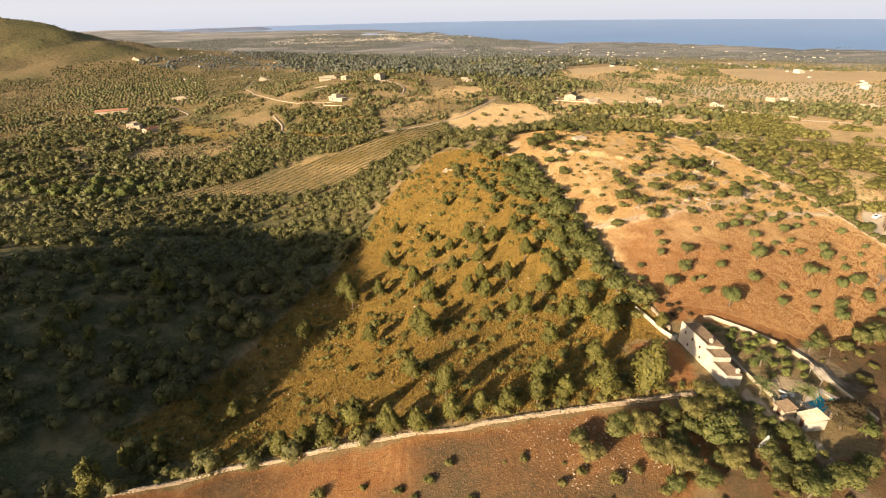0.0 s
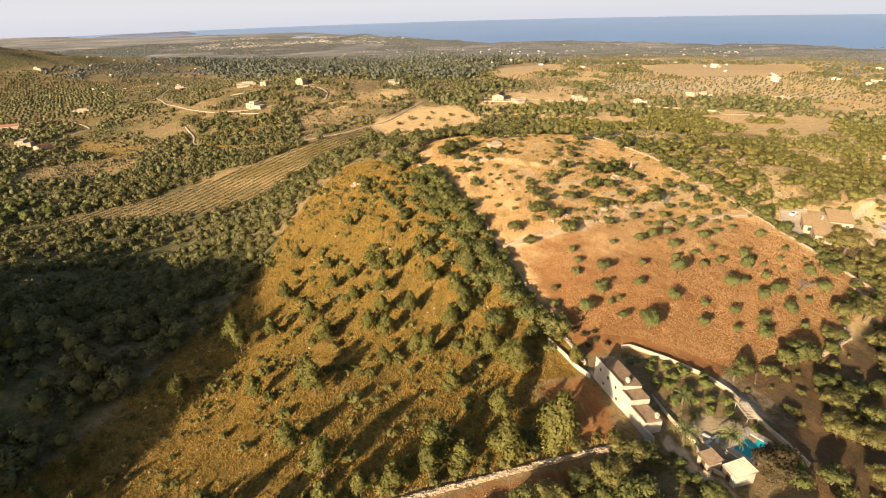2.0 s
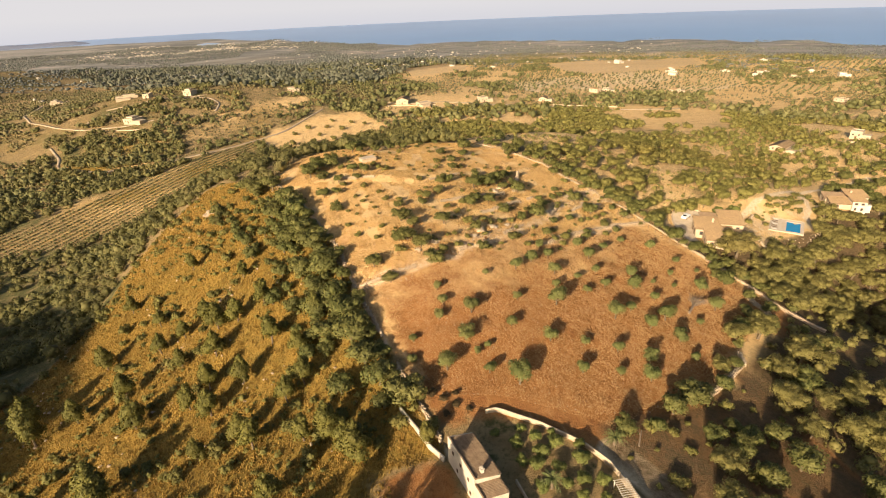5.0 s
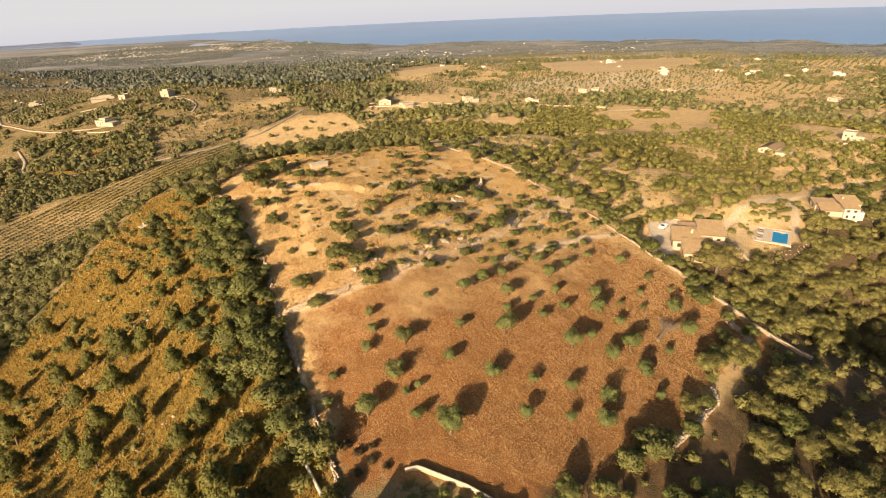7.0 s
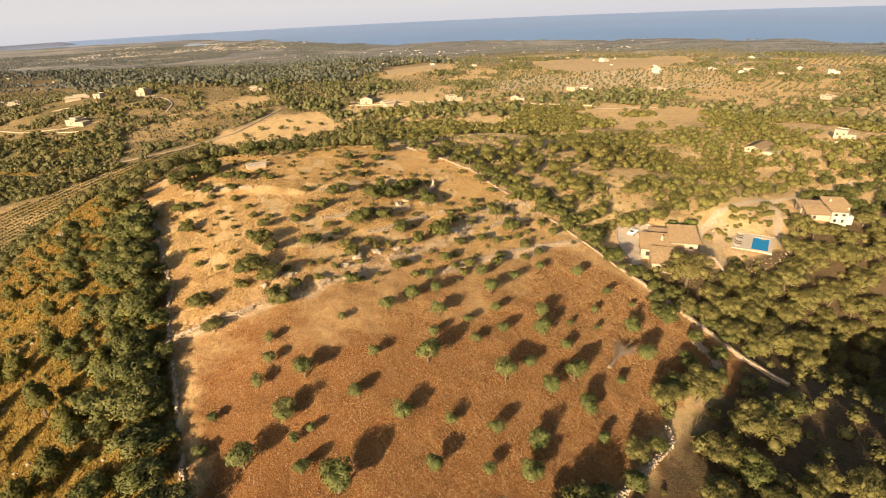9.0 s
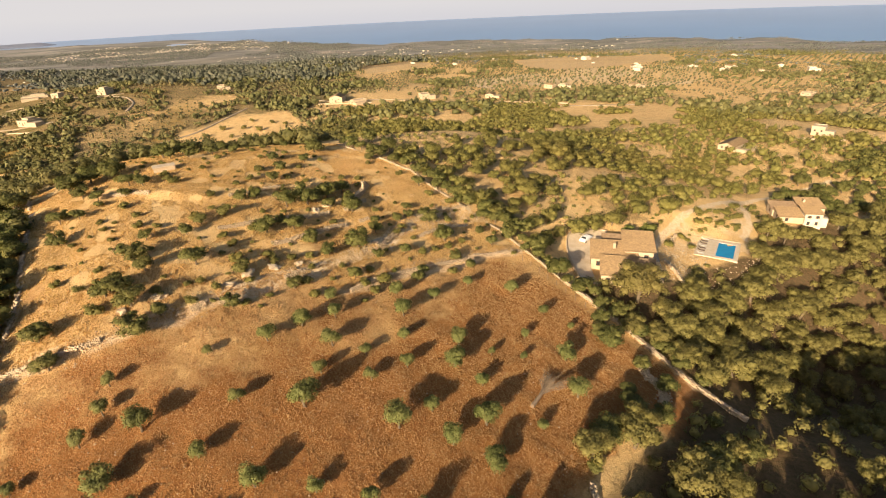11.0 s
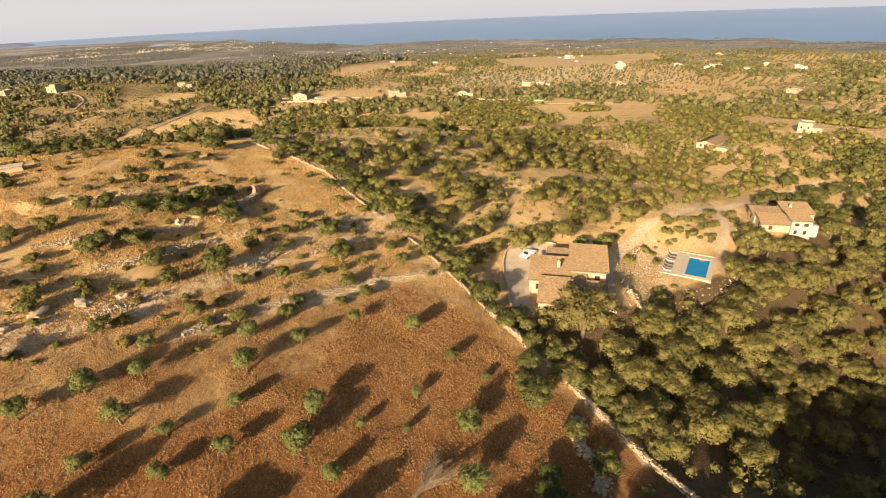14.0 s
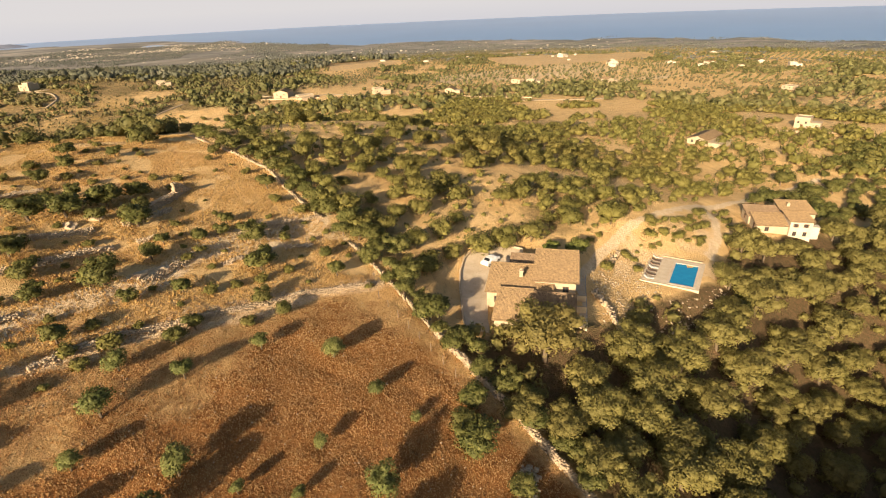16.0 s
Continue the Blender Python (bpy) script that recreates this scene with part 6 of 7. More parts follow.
def car(x, y, z, turn):
    ob = thing("car", pose(x, y, z, 0, 0, turn), "small white car parked on the gravel drive", "car")
    bm = bmesh.new()
    prof = [(-2.0, 0.35), (-2.05, 0.75), (-1.75, 0.95), (-1.3, 1.0), (-0.75, 1.42), (0.75, 1.45), (1.55, 1.02), (1.95, 0.95), (2.05, 0.6), (2.0, 0.35)]
    a = [bm.verts.new((px, -0.86 if pz < 1.1 else -0.68, pz)) for px, pz in prof]
    b = [bm.verts.new((px, 0.86 if pz < 1.1 else 0.68, pz)) for px, pz in prof]
    bm.faces.new(a)
    bm.faces.new(b[::-1])
    for i in range(len(prof)):
        j = (i + 1) % len(prof)
        bm.faces.new([a[j], a[i], b[i], b[j]])
    bmesh.ops.recalc_face_normals(bm, faces=bm.faces[:])
    bmesh.ops.bevel(bm, geom=bm.edges[:], offset=0.05, segments=2, affect="EDGES")
    part("body", bm, M_CAR, ob)
    for name, pts in (("windscreen", [(-1.26, 1.03), (-0.80, 1.38)]), ("rear_window", [(1.50, 1.06), (0.80, 1.41)])):
        bm = bmesh.new()
        (xa, za), (xb, zb) = pts
        s = 0.03 if xa > 0 else -0.03
        q = [bm.verts.new(c) for c in ((xa + s, -0.66, za + 0.02), (xa + s, 0.66, za + 0.02), (xb + s, 0.58, zb + 0.02), (xb + s, -0.58, zb + 0.02))]
        f = bm.faces.new(q)
        bmesh.ops.solidify(bm, geom=[f], thickness=0.02)
        part(name, bm, M_GLASS, ob)
    for s in (-1, 1):
        bm = bmesh.new()
        q = [bm.verts.new(c) for c in ((-1.05, s * 0.80, 1.05), (1.25, s * 0.80, 1.08), (0.72, s * 0.71, 1.36), (-0.72, s * 0.71, 1.34))]
        f = bm.faces.new(q)
        bmesh.ops.solidify(bm, geom=[f], thickness=0.05)
        part("side_window", bm, M_GLASS, ob)
        for px in (-1.3, 1.3):
            bm = bmesh.new()
            bmesh.ops.create_cone(bm, cap_ends=True, segments=16, radius1=0.32, radius2=0.32, depth=0.2, matrix=pose(px, s * 0.78, 0.32, 90))
            w = part("wheel", bm, M_RUBBER, ob)
            bm = bmesh.new()
            bmesh.ops.create_cone(bm, cap_ends=True, segments=10, radius1=0.19, radius2=0.17, depth=0.06, matrix=pose(px, s * 0.88, 0.32, 90))
            part("rim", bm, M_METAL, w)
    return ob


cx, cy = to_world(-7.6, 10.0, 163, 168, -31)
car(cx, cy, step_of(cx, cy) + 0.34, 30)


# ---- pools ----
def pool(name, x, y, z, turn, w, l, water, label, deck, coping=0.45):
    """A rectangular pool let into a paved deck (x0, x1, y0, y1 in the pool's own axes)."""
    ob = thing(name, pose(x, y, z, 0, 0, turn), label, "swimming pool")
    x0, x1, y0, y1 = deck
    bm = bmesh.new()
    a, b = w / 2 + coping, l / 2 + coping
    for cx, cy, sx, sy in (((x0 - a) / 2, (y0 + y1) / 2, -a - x0, y1 - y0), ((x1 + a) / 2, (y0 + y1) / 2, x1 - a, y1 - y0), (0, (y0 - b) / 2, 2 * a, -b - y0), (0, (y1 + b) / 2, 2 * a, y1 - b)):
        box(bm, cx, cy, -1.0, sx, sy, 2.0)
    part("deck", bm, M_PAVING, ob)
    bm = bmesh.new()
    for cx, cy, sx, sy in ((-w / 2 - coping / 2, 0, coping, l + 2 * coping), (w / 2 + coping / 2, 0, coping, l + 2 * coping), (0, -l / 2 - coping / 2, w, coping), (0, l / 2 + coping / 2, w, coping)):
        box(bm, cx, cy, -0.46, sx - 0.01, sy - 0.01, 1.0)
    part("coping", bm, M_WHITE, ob, "pale stone coping")
    bm = bmesh.new()
    box(bm, 0, 0, -1.2, w, l, 0.2)
    part("basin", bm, M_WHITE, ob)
    bm = bmesh.new()
    bmesh.ops.create_grid(bm, x_segments=12, y_segments=24, size=0.5, matrix=Matrix.Translation((0, 0, -0.10)) @ Matrix.Diagonal((w, l, 1, 1)))
    part("water", bm, water, ob, "still blue water")
    return ob


def lounger(m, material, label):
    ob = thing("sun_lounger", m, label, "sun lounger", "loungers beside the pool")
    bm = bmesh.new()
    box(bm, 0.25, 0, 0.30, 1.3, 0.6, 0.05, bevel=0.01)
    for px in (-0.35, 0.85):
        for s in (-0.27, 0.27):
            box(bm, px, s, 0.14, 0.05, 0.05, 0.29)
    part("frame", bm, M_METAL, ob)
    bm = bmesh.new()
    box(bm, 0.25, 0, 0.37, 1.28, 0.58, 0.09, bevel=0.02)
    part("mattress", bm, material, ob)
    bm = bmesh.new()
    vs = box(bm, 0, 0, 0, 0.75, 0.58, 0.09, bevel=0.02)
    o = part("backrest", bm, material, ob)
    o.matrix_basis = pose(-0.68, 0, 0.56, 0, 38, 0)
    return ob


Z_P = 8.9
pool("swimming_pool", 198.3, 170.1, Z_P, -48, 4.2, 9.2, M_POOL, "rectangular blue swimming pool set in pale paving", (-7.2, 3.2, -5.7, 6.4))
for k in range(7):
    lx, ly = to_world(-5.7, -4.8 + k * 1.62, 198.3, 170.1, -48)
    lounger(pose(lx, ly, Z_P + 0.002, 0, 0, -48), M_DARKFABRIC if k % 3 else M_FABRIC, "sun lounger with brown cushion on pool paving" if k % 3 else "sun lounger with pale cushion on pool paving")
bm = bmesh.new()
box(bm, 0, 0, 0.1, 9.5, 0.35, 1.9, bevel=0.03)
w_ = part("garden_wall", bm, M_STONE)
w_.matrix_world = pose(*to_world(-2.0, 6.75, 198.3, 170.1, -48), Z_P - 0.9, 0, 0, -48)
tagged(w_, "low stone retaining wall behind the pool", "wall", "garden walls")

for x, y, d in [(179, 178.5, 5.5), (174.5, 180.6, 4.0)]:
    plant("garden", x, y, d, "bright green tree behind the villa", "trees behind the villa", 0.9)

# The white house at the end of the lane.
Z_B = 5.0
white_house = thing("villa", pose(240, 188, Z_B, 0, 0, -31), "two-storey white house with terracotta roofs beside the lane", "house")
block(white_house, "wall", lambda b: prism(b, 2.6, 7.4, -5.4, 0.2, -3.0, 3.7, 4.2), M_WHITE)
shed_roof(white_house, 2.6, 7.4, -5.4, 0.2, 3.75, 4.25, M_TILE)
block(white_house, "wall", lambda b: prism(b, -4.2, 2.6, -4.6, 0.8, -2.5, 2.2, 3.3), M_PLASTER)
shed_roof(white_house, -4.2, 2.6, -4.8, 0.8, 2.25, 3.35, M_TILE)
block(white_house, "wall", lambda b: prism(b, 3.0, 10.0, 0.8, 8.0, -3.0, 3.4, 4.2), M_PLASTER)
shed_roof(white_house, 3.0, 10.0, 0.8, 8.0, 3.5, 4.3, M_TILE)
block(white_house, "wall", lambda b: prism(b, -4.6, 3.0, 0.8, 6.4, -2.5, 2.4, 3.2), M_PLASTER)
shed_roof(white_house, -4.6, 3.0, 0.9, 6.4, 2.45, 3.25, M_TILE_OLD)
for wx in (3.8, 6.0):
    window(white_house, wx, -5.4, 2.7, 0.6, 0.8, "s", True)
    window(white_house, wx, -5.4, 0.6, 0.7, 1.0, "s")
window(white_house, -2.0, -4.6, 1.2, 0.8, 1.0, "s")
window(white_house, -4.6, 3.5, 1.3, 0.8, 1.0, "w")
door(white_house, -4.2, -2.5, 0.0, "w")
chimney(white_house, 5.0, 4.5, 3.6, 1.0)
bm = bmesh.new()
box(bm, 8.4, -4.6, 0.6, 1.8, 0.15, 3.0)
box(bm, 8.4, -3.8, 2.1, 2.0, 1.8, 0.15)
part("porch", bm, M_WHITE, white_house)


# ---- the old farmhouse ----
Z_F = 19.3
finca = thing("farmhouse", pose(53.2, 98.7, Z_F, 0, 0, -81), "long whitewashed farmhouse with old brown tiled roofs", "house")
block(finca, "wall", lambda b: prism(b, 0.6, 9.6, -0.5, 3.7, -1.5, 5.2, 4.2), M_WHITE)
shed_roof(finca, 0.9, 9.5, -0.3, 3.8, 5.15, 4.15, M_TILE_OLD, 0.12)
block(finca, "wall", lambda b: prism(b, 9.6, 12.4, -0.5, 3.5, -1.5, 4.1, 3.5), M_WHITE)
shed_roof(finca, 9.7, 12.3, -0.3, 3.6, 4.1, 3.5, M_TILE_OLD, 0.1)
block(finca, "wall", lambda b: prism(b, 12.4, 16.8, -0.5, 3.0, -1.5, 2.9, 2.4), M_WHITE)
shed_roof(finca, 12.6, 16.7, -0.3, 3.1, 2.9, 2.4, M_TILE_OLD, 0.1)
bm = bmesh.new()
box(bm, 5.1, -0.42, 2.6, 9.0, 0.3, 5.3, bevel=0.03)
part("parapet", bm, M_WHITE, finca)
bm = bmesh.new()
box(bm, 18.0, -0.3, 0.8, 2.4, 0.35, 2.0, bevel=0.03)
part("parapet", bm, M_WHITE, finca)
chimney(finca, 8.6, 1.2, 4.6, 0.9, M_WHITE)
chimney(finca, 16.0, 2.4, 2.4, 0.9, M_WHITE)
for wx, wz in ((2.6, 3.6), (5.2, 3.6), (7.8, 3.4), (4.0, 1.3), (8.4, 1.2)):
    window(finca, wx, -0.58, wz, 0.36, 0.5, "s")
door(finca, 6.2, 3.7, 0.1, "n")
window(finca, 3.2, 3.7, 2.2, 0.8, 1.0, "n")
F = lambda x, y: to_world(x, y, 53.2, 98.7, -81)
plaster_wall([F(0.4, -1.2), F(-3, -2.2), F(-7, -2.6), F(-13.5, -3.6)], 0.95, 0.4, M_WHITE, "pale boundary wall leading down to the farmhouse")
plaster_wall([(61.6, 105.4), (63.6, 105.3), (69.5, 100.3), (74.6, 94.4), (76.7, 90), (76.8, 87.6)], 0.85, 0.3, M_PLASTER, "curved whitewashed garden wall behind the farmhouse")
plaster_wall([(76.8, 87.2), (77.2, 80), (78, 75.6), (78.4, 72)], 1.1, 0.3, M_PLASTER, "whitewashed wall beside the farm track")
plaster_wall([(61.4, 91), (61.8, 86), (62.4, 81.5), (63.2, 79.0)], 0.75, 0.28, M_PLASTER, "low stone wall dividing the farm garden")
plaster_wall([(62.8, 78.4), (62.0, 75.4), (62.6, 73.2), (64.2, 71.4)], 0.9, 0.3, M_PLASTER, "pale wall round the pool terrace")
pool("swimming_pool", 71.9, 77.2, 19.35, -62, 2.8, 5.4, M_POOL_GREEN, "small turquoise pool in a paved farmhouse terrace", (-2.7, 2.3, -4.0, 4.0))


def hut(x, y, z, turn, w, l, h, roof, wall, label):
    ob = thing("garden_hut", pose(x, y, z, 0, 0, turn), label, "hut")
    bm = bmesh.new()
    prism(bm, -w / 2, w / 2, -l / 2, l / 2, -0.8, h - 0.3, h)
    part("wall", bm, wall, ob)
    shed_roof(ob, -w / 2, w / 2, -l / 2, l / 2, h - 0.25, h + 0.05, roof, 0.2)
    door(ob, 0, -l / 2, 0, "s", 0.8, 1.8)
    return ob


hut(*F(25.6, 5.4), 19.5, -81, 2.4, 2.4, 2.1, M_TILE_OLD, M_PLASTER, "small brown-roofed hut beside the pool terrace")
hut(*F(28.9, 8.0), 19.5, -81, 2.6, 3.8, 2.2, M_CONCRETE, M_WHITE, "white flat-roofed garden building")


def parasol(x, y, z):
    ob = thing("parasol", pose(x, y, z), "closed white parasol standing in the farm garden", "parasol")
    bm = bmesh.new()
    tube(bm, (0, 0, 0), (0, 0, 2.9), 0.04, 0.03)
    part("pole", bm, M_METAL, ob)
    bm = bmesh.new()
    bmesh.ops.create_cone(bm, segments=10, radius1=1.05, radius2=0.07, depth=2.6, cap_ends=True, matrix=Matrix.Translation((0, 0, 1.5)))
    for v in bm.verts:
        v.co.x *= 1 + 0.2 * math.sin(v.index * 2.4)
    part("canopy", bm, M_FABRIC, ob)


parasol(54.4, 66.0, step_of(54.4, 66.0))
for k, (lx, ly) in enumerate([F(21.6, 8.6), F(21.8, 10.4), F(23.0, 8.2), F(20.6, 9.6)]):
    lounger(pose(lx, ly, 19.36, 0, 0, 20 + 35 * k), M_FABRIC, "white lounger on the farmhouse terrace")


def palm(x, y, h, s, label):
    """A palm: ringed trunk and arching fronds with leaflets."""
    z = step_of(x, y)
    rng = np.random.default_rng(int(x * 10))
    ob = thing("palm_tree", pose(x, y, z), label, "palm", "palms in the farm garden")
    bm = bmesh.new()
    for k in range(6):
        tube(bm, (0, 0, h * k / 6 - (0.2 if k == 0 else 0)), (0, 0, h * (k + 1) / 6), 0.26 - 0.015 * k, 0.21 - 0.015 * k, 8)
    part("trunk", bm, M_BARK, ob)
    for k in range(22):
        a = 2.4 * k + rng.uniform(-0.2, 0.2)
        up = rng.uniform(0.05, 1.0) if k > 7 else rng.uniform(0.9, 1.5)
        bm = bmesh.new()
        last = None
        for j in range(8):
            t = j / 7
            r = s * t * math.cos(up * 0.55)
            q = Vector((r * math.cos(a), r * math.sin(a), h + s * (t * math.sin(up * 0.9) - 0.75 * t * t)))
            if last is not None:
                d = (q - last)
                side = Vector((-math.sin(a), math.cos(a), 0)) * s * 0.20 * math.sin(math.pi * min(1, t * 0.9 + 0.1))
                for sg in (-1, 1):
                    v = [bm.verts.new(c) for c in (last, last + d * 0.75, last + side * sg + d * 0.9 + Vector((0, 0, -0.12 * s)))]
                    bm.faces.new(v)
            last = q
        part("frond", bm, M_PALM, ob)
    return ob


for x, y, h, s in [(*F(19.8, 5.2), 2.6, 3.0), (*F(23.2, 11.6), 2.8, 3.1), (79.6, 93.4, 1.8, 2.2), (*F(27.4, 17.4), 1.8, 2.3), (66.0, 88.4, 2.2, 2.2)]:
    palm(x, y, h, s, "date palm with arching fronds in the farm garden")
for x, y, d in [(64, 97.5, 2.6), (67, 94.5, 2.8), (70, 95.5, 3.0), (72.5, 91.5, 3.2), (68.5, 91, 2.6), (65.5, 92.5, 2.8), (71, 88, 2.6), (73.8, 87, 2.4), (66, 100, 2.0), (64.5, 88.5, 2.2), (70.5, 98, 1.6), (75, 80, 1.8), (63.5, 94.0, 2.2), (67.5, 97.8, 2.4), (73.6, 94.2, 2.2), (69.5, 85.4, 2.2), (66.2, 84.6, 1.8), (72.6, 84.4, 1.8), (61.5, 100.5, 1.8), (68.4, 88.0, 2.2)]:
    plant("garden", x, y, d * 1.08, "leafy citrus tree in the walled farm garden", "trees in the farm garden", 0.85)
for x, y, d in [(70.6, 70.4, 7.6), (73.6, 68.5, 4.0), (58.6, 71.5, 2.2), (59.2, 68.5, 2.4), (60.4, 66.4, 2.6), (57.6, 74.6, 1.8), (76, 71.5, 2.4)]:
    plant("plum" if d > 5 else "garden", x, y, d * (0.95 if d > 5 else 1), "dense dark tree beside the garden building" if d > 5 else "bright green garden shrub by the yard", "shrubs of the farmyard", 1.0)


for x, y in scatter(rng, [(79, 96), (100, 99), (116, 106), (116, 70), (84, 44), (60, 50), (46, 60), (62, 64), (74, 64), (80, 76)], 3.2, 500, [(a, b, c * 0.5) for a, b, c in YARD_TREES + FRONT_TREES])[:70]:
    plant("bush", x, y, 1.0 + 2.6 * rng.random() ** 2, "low olive-green shrub on dark red ground", "shrubs round the farm track", rng.uniform(0.8, 1.2))


for x, y in scatter(rng, [(178, 172), (190, 178), (205, 176), (222, 180), (236, 192), (230, 203), (204, 196), (186, 186)], 2.1, 1800, BUILT[1:4] + [(244, 190, 11), (165, 170, 12)], lambda x, y: (line_distance(x, y, ROAD) > 2.6) & (line_distance(x, y, POOL_PATH) > 2.2))[:115]:
    plant("bush", x, y, 1.1 + 2.6 * rng.random() ** 2, "small rounded shrub on dry ground near the pool", "shrubs near the pool", rng.uniform(0.8, 1.2))


for x, y in scatter(rng, [(80, 97), (98, 99), (114, 106), (116, 74), (92, 50), (62, 52), (50, 60), (62, 64), (74, 63), (80, 76)], 4.6, 500, [(a, b, c * 0.5 + 1) for a, b, c in YARD_TREES + FRONT_TREES], lambda x, y: line_distance(x, y, FARM_TRACK) > 2.5)[:24]:
    plant("oak", x, y, rng.uniform(3.5, 6.5), "dense rounded tree beside the farm track", "trees along the farm track", 0.95)


for i, (x, y) in enumerate(polyline(WALL_FRONT, 2.7)):
    if x < 50:
        plant("bush", x + math.sin(i * 2.2), y + 2.4 + 0.9 * math.sin(i * 3.7), 1.5 + 1.8 * math.sin(i * 1.9) ** 2, "grey-green bush along the front wall", "bushes along the front wall", 0.95)
for x, y in scatter(rng, [(-40, 66), (36, 70), (58, 62), (54, 48), (20, 52), (-30, 50)], 3.0, 600, [(a, b, c * 0.5) for a, b, c in FRONT_TREES])[:46]:
    plant("bush", x, y, 0.9 + 2.4 * rng.random() ** 2, "low bush in the stony front field", "bushes of the front field", 0.9)

for x, y in scatter(rng, [(40, 74), (55, 75), (60, 69), (61, 58), (50, 56), (36, 59)], 3.6, 500, [(a, b, c * 0.35) for a, b, c in FRONT_TREES])[:20]:
    plant("holm", x, y, rng.uniform(2.6, 4.8), "dense holm oak before the farmhouse", "holm oaks before the farmhouse", 0.9)

for i, (x, y) in enumerate(polyline([(57.9, 76.5), (57.9, 70.7), (58.7, 67.2), (58.7, 63.9), (59.2, 59.5)], 1.7)):
    plant("garden", x + 0.5 * math.sin(i * 2.3), y, 1.5 + 0.8 * math.sin(i * 1.7) ** 2, "bright green hedge shrub along the farm yard", "hedge of the farm yard", 0.9)

# The white slatted pergola beside the garden wall and the brush at the wall's end.
pergola = thing("pergola", pose(75.6, 83.8, 19.0, 0, 0, -6) @ Matrix.Diagonal((0.75, 0.9, 0.72, 1)), "white slatted pergola on posts beside the garden wall", "pergola")
for px in (-1.3, 1.3):
    for py in (-2.2, 2.2):
        bm = bmesh.new()
        box(bm, px, py, 1.1, 0.12, 0.12, 2.2)
        part("post", bm, M_WHITE, pergola)
    bm = bmesh.new()
    box(bm, px, 0, 2.26, 0.10, 5.0, 0.12)
    part("beam", bm, M_WHITE, pergola)
for k in range(12):
    bm = bmesh.new()
    box(bm, 0, -2.3 + k * 0.42, 2.36, 3.1, 0.09, 0.07)
    part("slat", bm, M_WHITE, pergola)
for x, y, d in [(53.6, 112.5, 2.4), (55.4, 110.6, 2.0), (57.2, 108.6, 1.8), (55.0, 107.2, 1.7), (59.2, 106.8, 1.6), (57.8, 111.0, 1.5)]:
    plant("plum", x, y, d, "low dark brushwood at the end of the wall", "brush by the garden wall", 0.6)


# ---- small stone things in the fields ----
tank = thing("stone_tank", pose(58.2, 220.2, step_of(58.2, 220.2), 0, 0, 14), "low flat-roofed stone cistern in the dry grass", "cistern")
block(tank, "wall", lambda b: prism(b, -2.6, 2.6, -1.5, 1.5, -1.2, 0.9, 1.1), M_STONE)
bm = bmesh.new()
box(bm, 0, 0, 1.1, 5.5, 3.3, 0.14, bevel=0.03)
part("lid", bm, M_CONCRETE, tank)


def ruin(x, y, turn):
    """A tumbled gable of dry stone that ends in a point."""
    rng = np.random.default_rng(33)
    at, size = [], []
    for k in range(9):
        w = 4.6 * (1 - k / 9) ** 0.9
        for u in np.arange(-w / 2, w / 2, 0.42):
            at.append((u + 1.3 - 0.25 * k, rng.normal(0, 0.06), 0.15 + 0.33 * k))
            size.append((0.5, 0.6, 0.38))
    me = stones("ruin", np.array(at), np.array(size) * rng.uniform(0.8, 1.2, (len(at), 1)), rng.normal(0, 0.2, len(at)), 34)
    ob = part("stone_ruin", me, M_STONE)
    ob.matrix_world = pose(x, y, step_of(x, y) - 0.15, 0, 0, turn)
    tagged(ob, "pointed ruin of a dry stone hut wall", "ruin")


ruin(108, 203, 60)
stone_wall([(107.4, 202), (106.0, 199.5), (104, 196), (102, 192.5)], 1.3, 0.9, "ruined dry stone hut wall beside bushes", 67, 0.0, 0.12, 0.7)


def dead_tree(x, y, turn):
    """A felled bleached tree lying on the ground."""
    rng = np.random.default_rng(44)
    ob = thing("fallen_tree", pose(x, y, step_of(x, y) + 0.25, 0, 0, turn), "felled dead tree with bleached trunk and bare branches", "dead tree")
    bm = bmesh.new()
    tube(bm, (0, 0, 0.2), (4.2, 0, 0.35), 0.34, 0.26, 9)
    part("trunk", bm, M_DEAD, ob)
    for k in range(34):
        a, e = rng.uniform(-0.6, 0.6), rng.uniform(-0.05, 0.07)
        l = rng.uniform(2.0, 5.2)
        x0 = rng.uniform(3.0, 4.6)
        p0 = Vector((x0, rng.normal(0, 0.15), 0.35))
        p1 = p0 + Vector((math.cos(a), math.sin(a), e)) * l
        bm = bmesh.new()
        tube(bm, p0, p1, 0.075, 0.03, 5)
        for j in range(9):
            q = p0.lerp(p1, rng.uniform(0.4, 1.0))
            b = a + rng.uniform(-0.9, 0.9)
            tube(bm, q, q + Vector((math.cos(b), math.sin(b), rng.uniform(-0.1, 0.4))) * rng.uniform(0.5, 1.5), 0.03, 0.015, 4)
        part("branch", bm, M_DEAD, ob)


dead_tree(119.9, 126.0, 38)
bm = bmesh.new()
tube(bm, (0, 0, 0.15), (3.4, 0, 0.5), 0.16, 0.08, 7)
tube(bm, (2.2, 0, 0.35), (3.0, 0.7, 0.9), 0.07, 0.03, 5)
log = part("log", bm, M_DEAD)
log.matrix_world = pose(83.4, 92.2, step_of(83.4, 92.2), 0, 0, 50)
tagged(log, "bare pale log lying beside the track", "log")


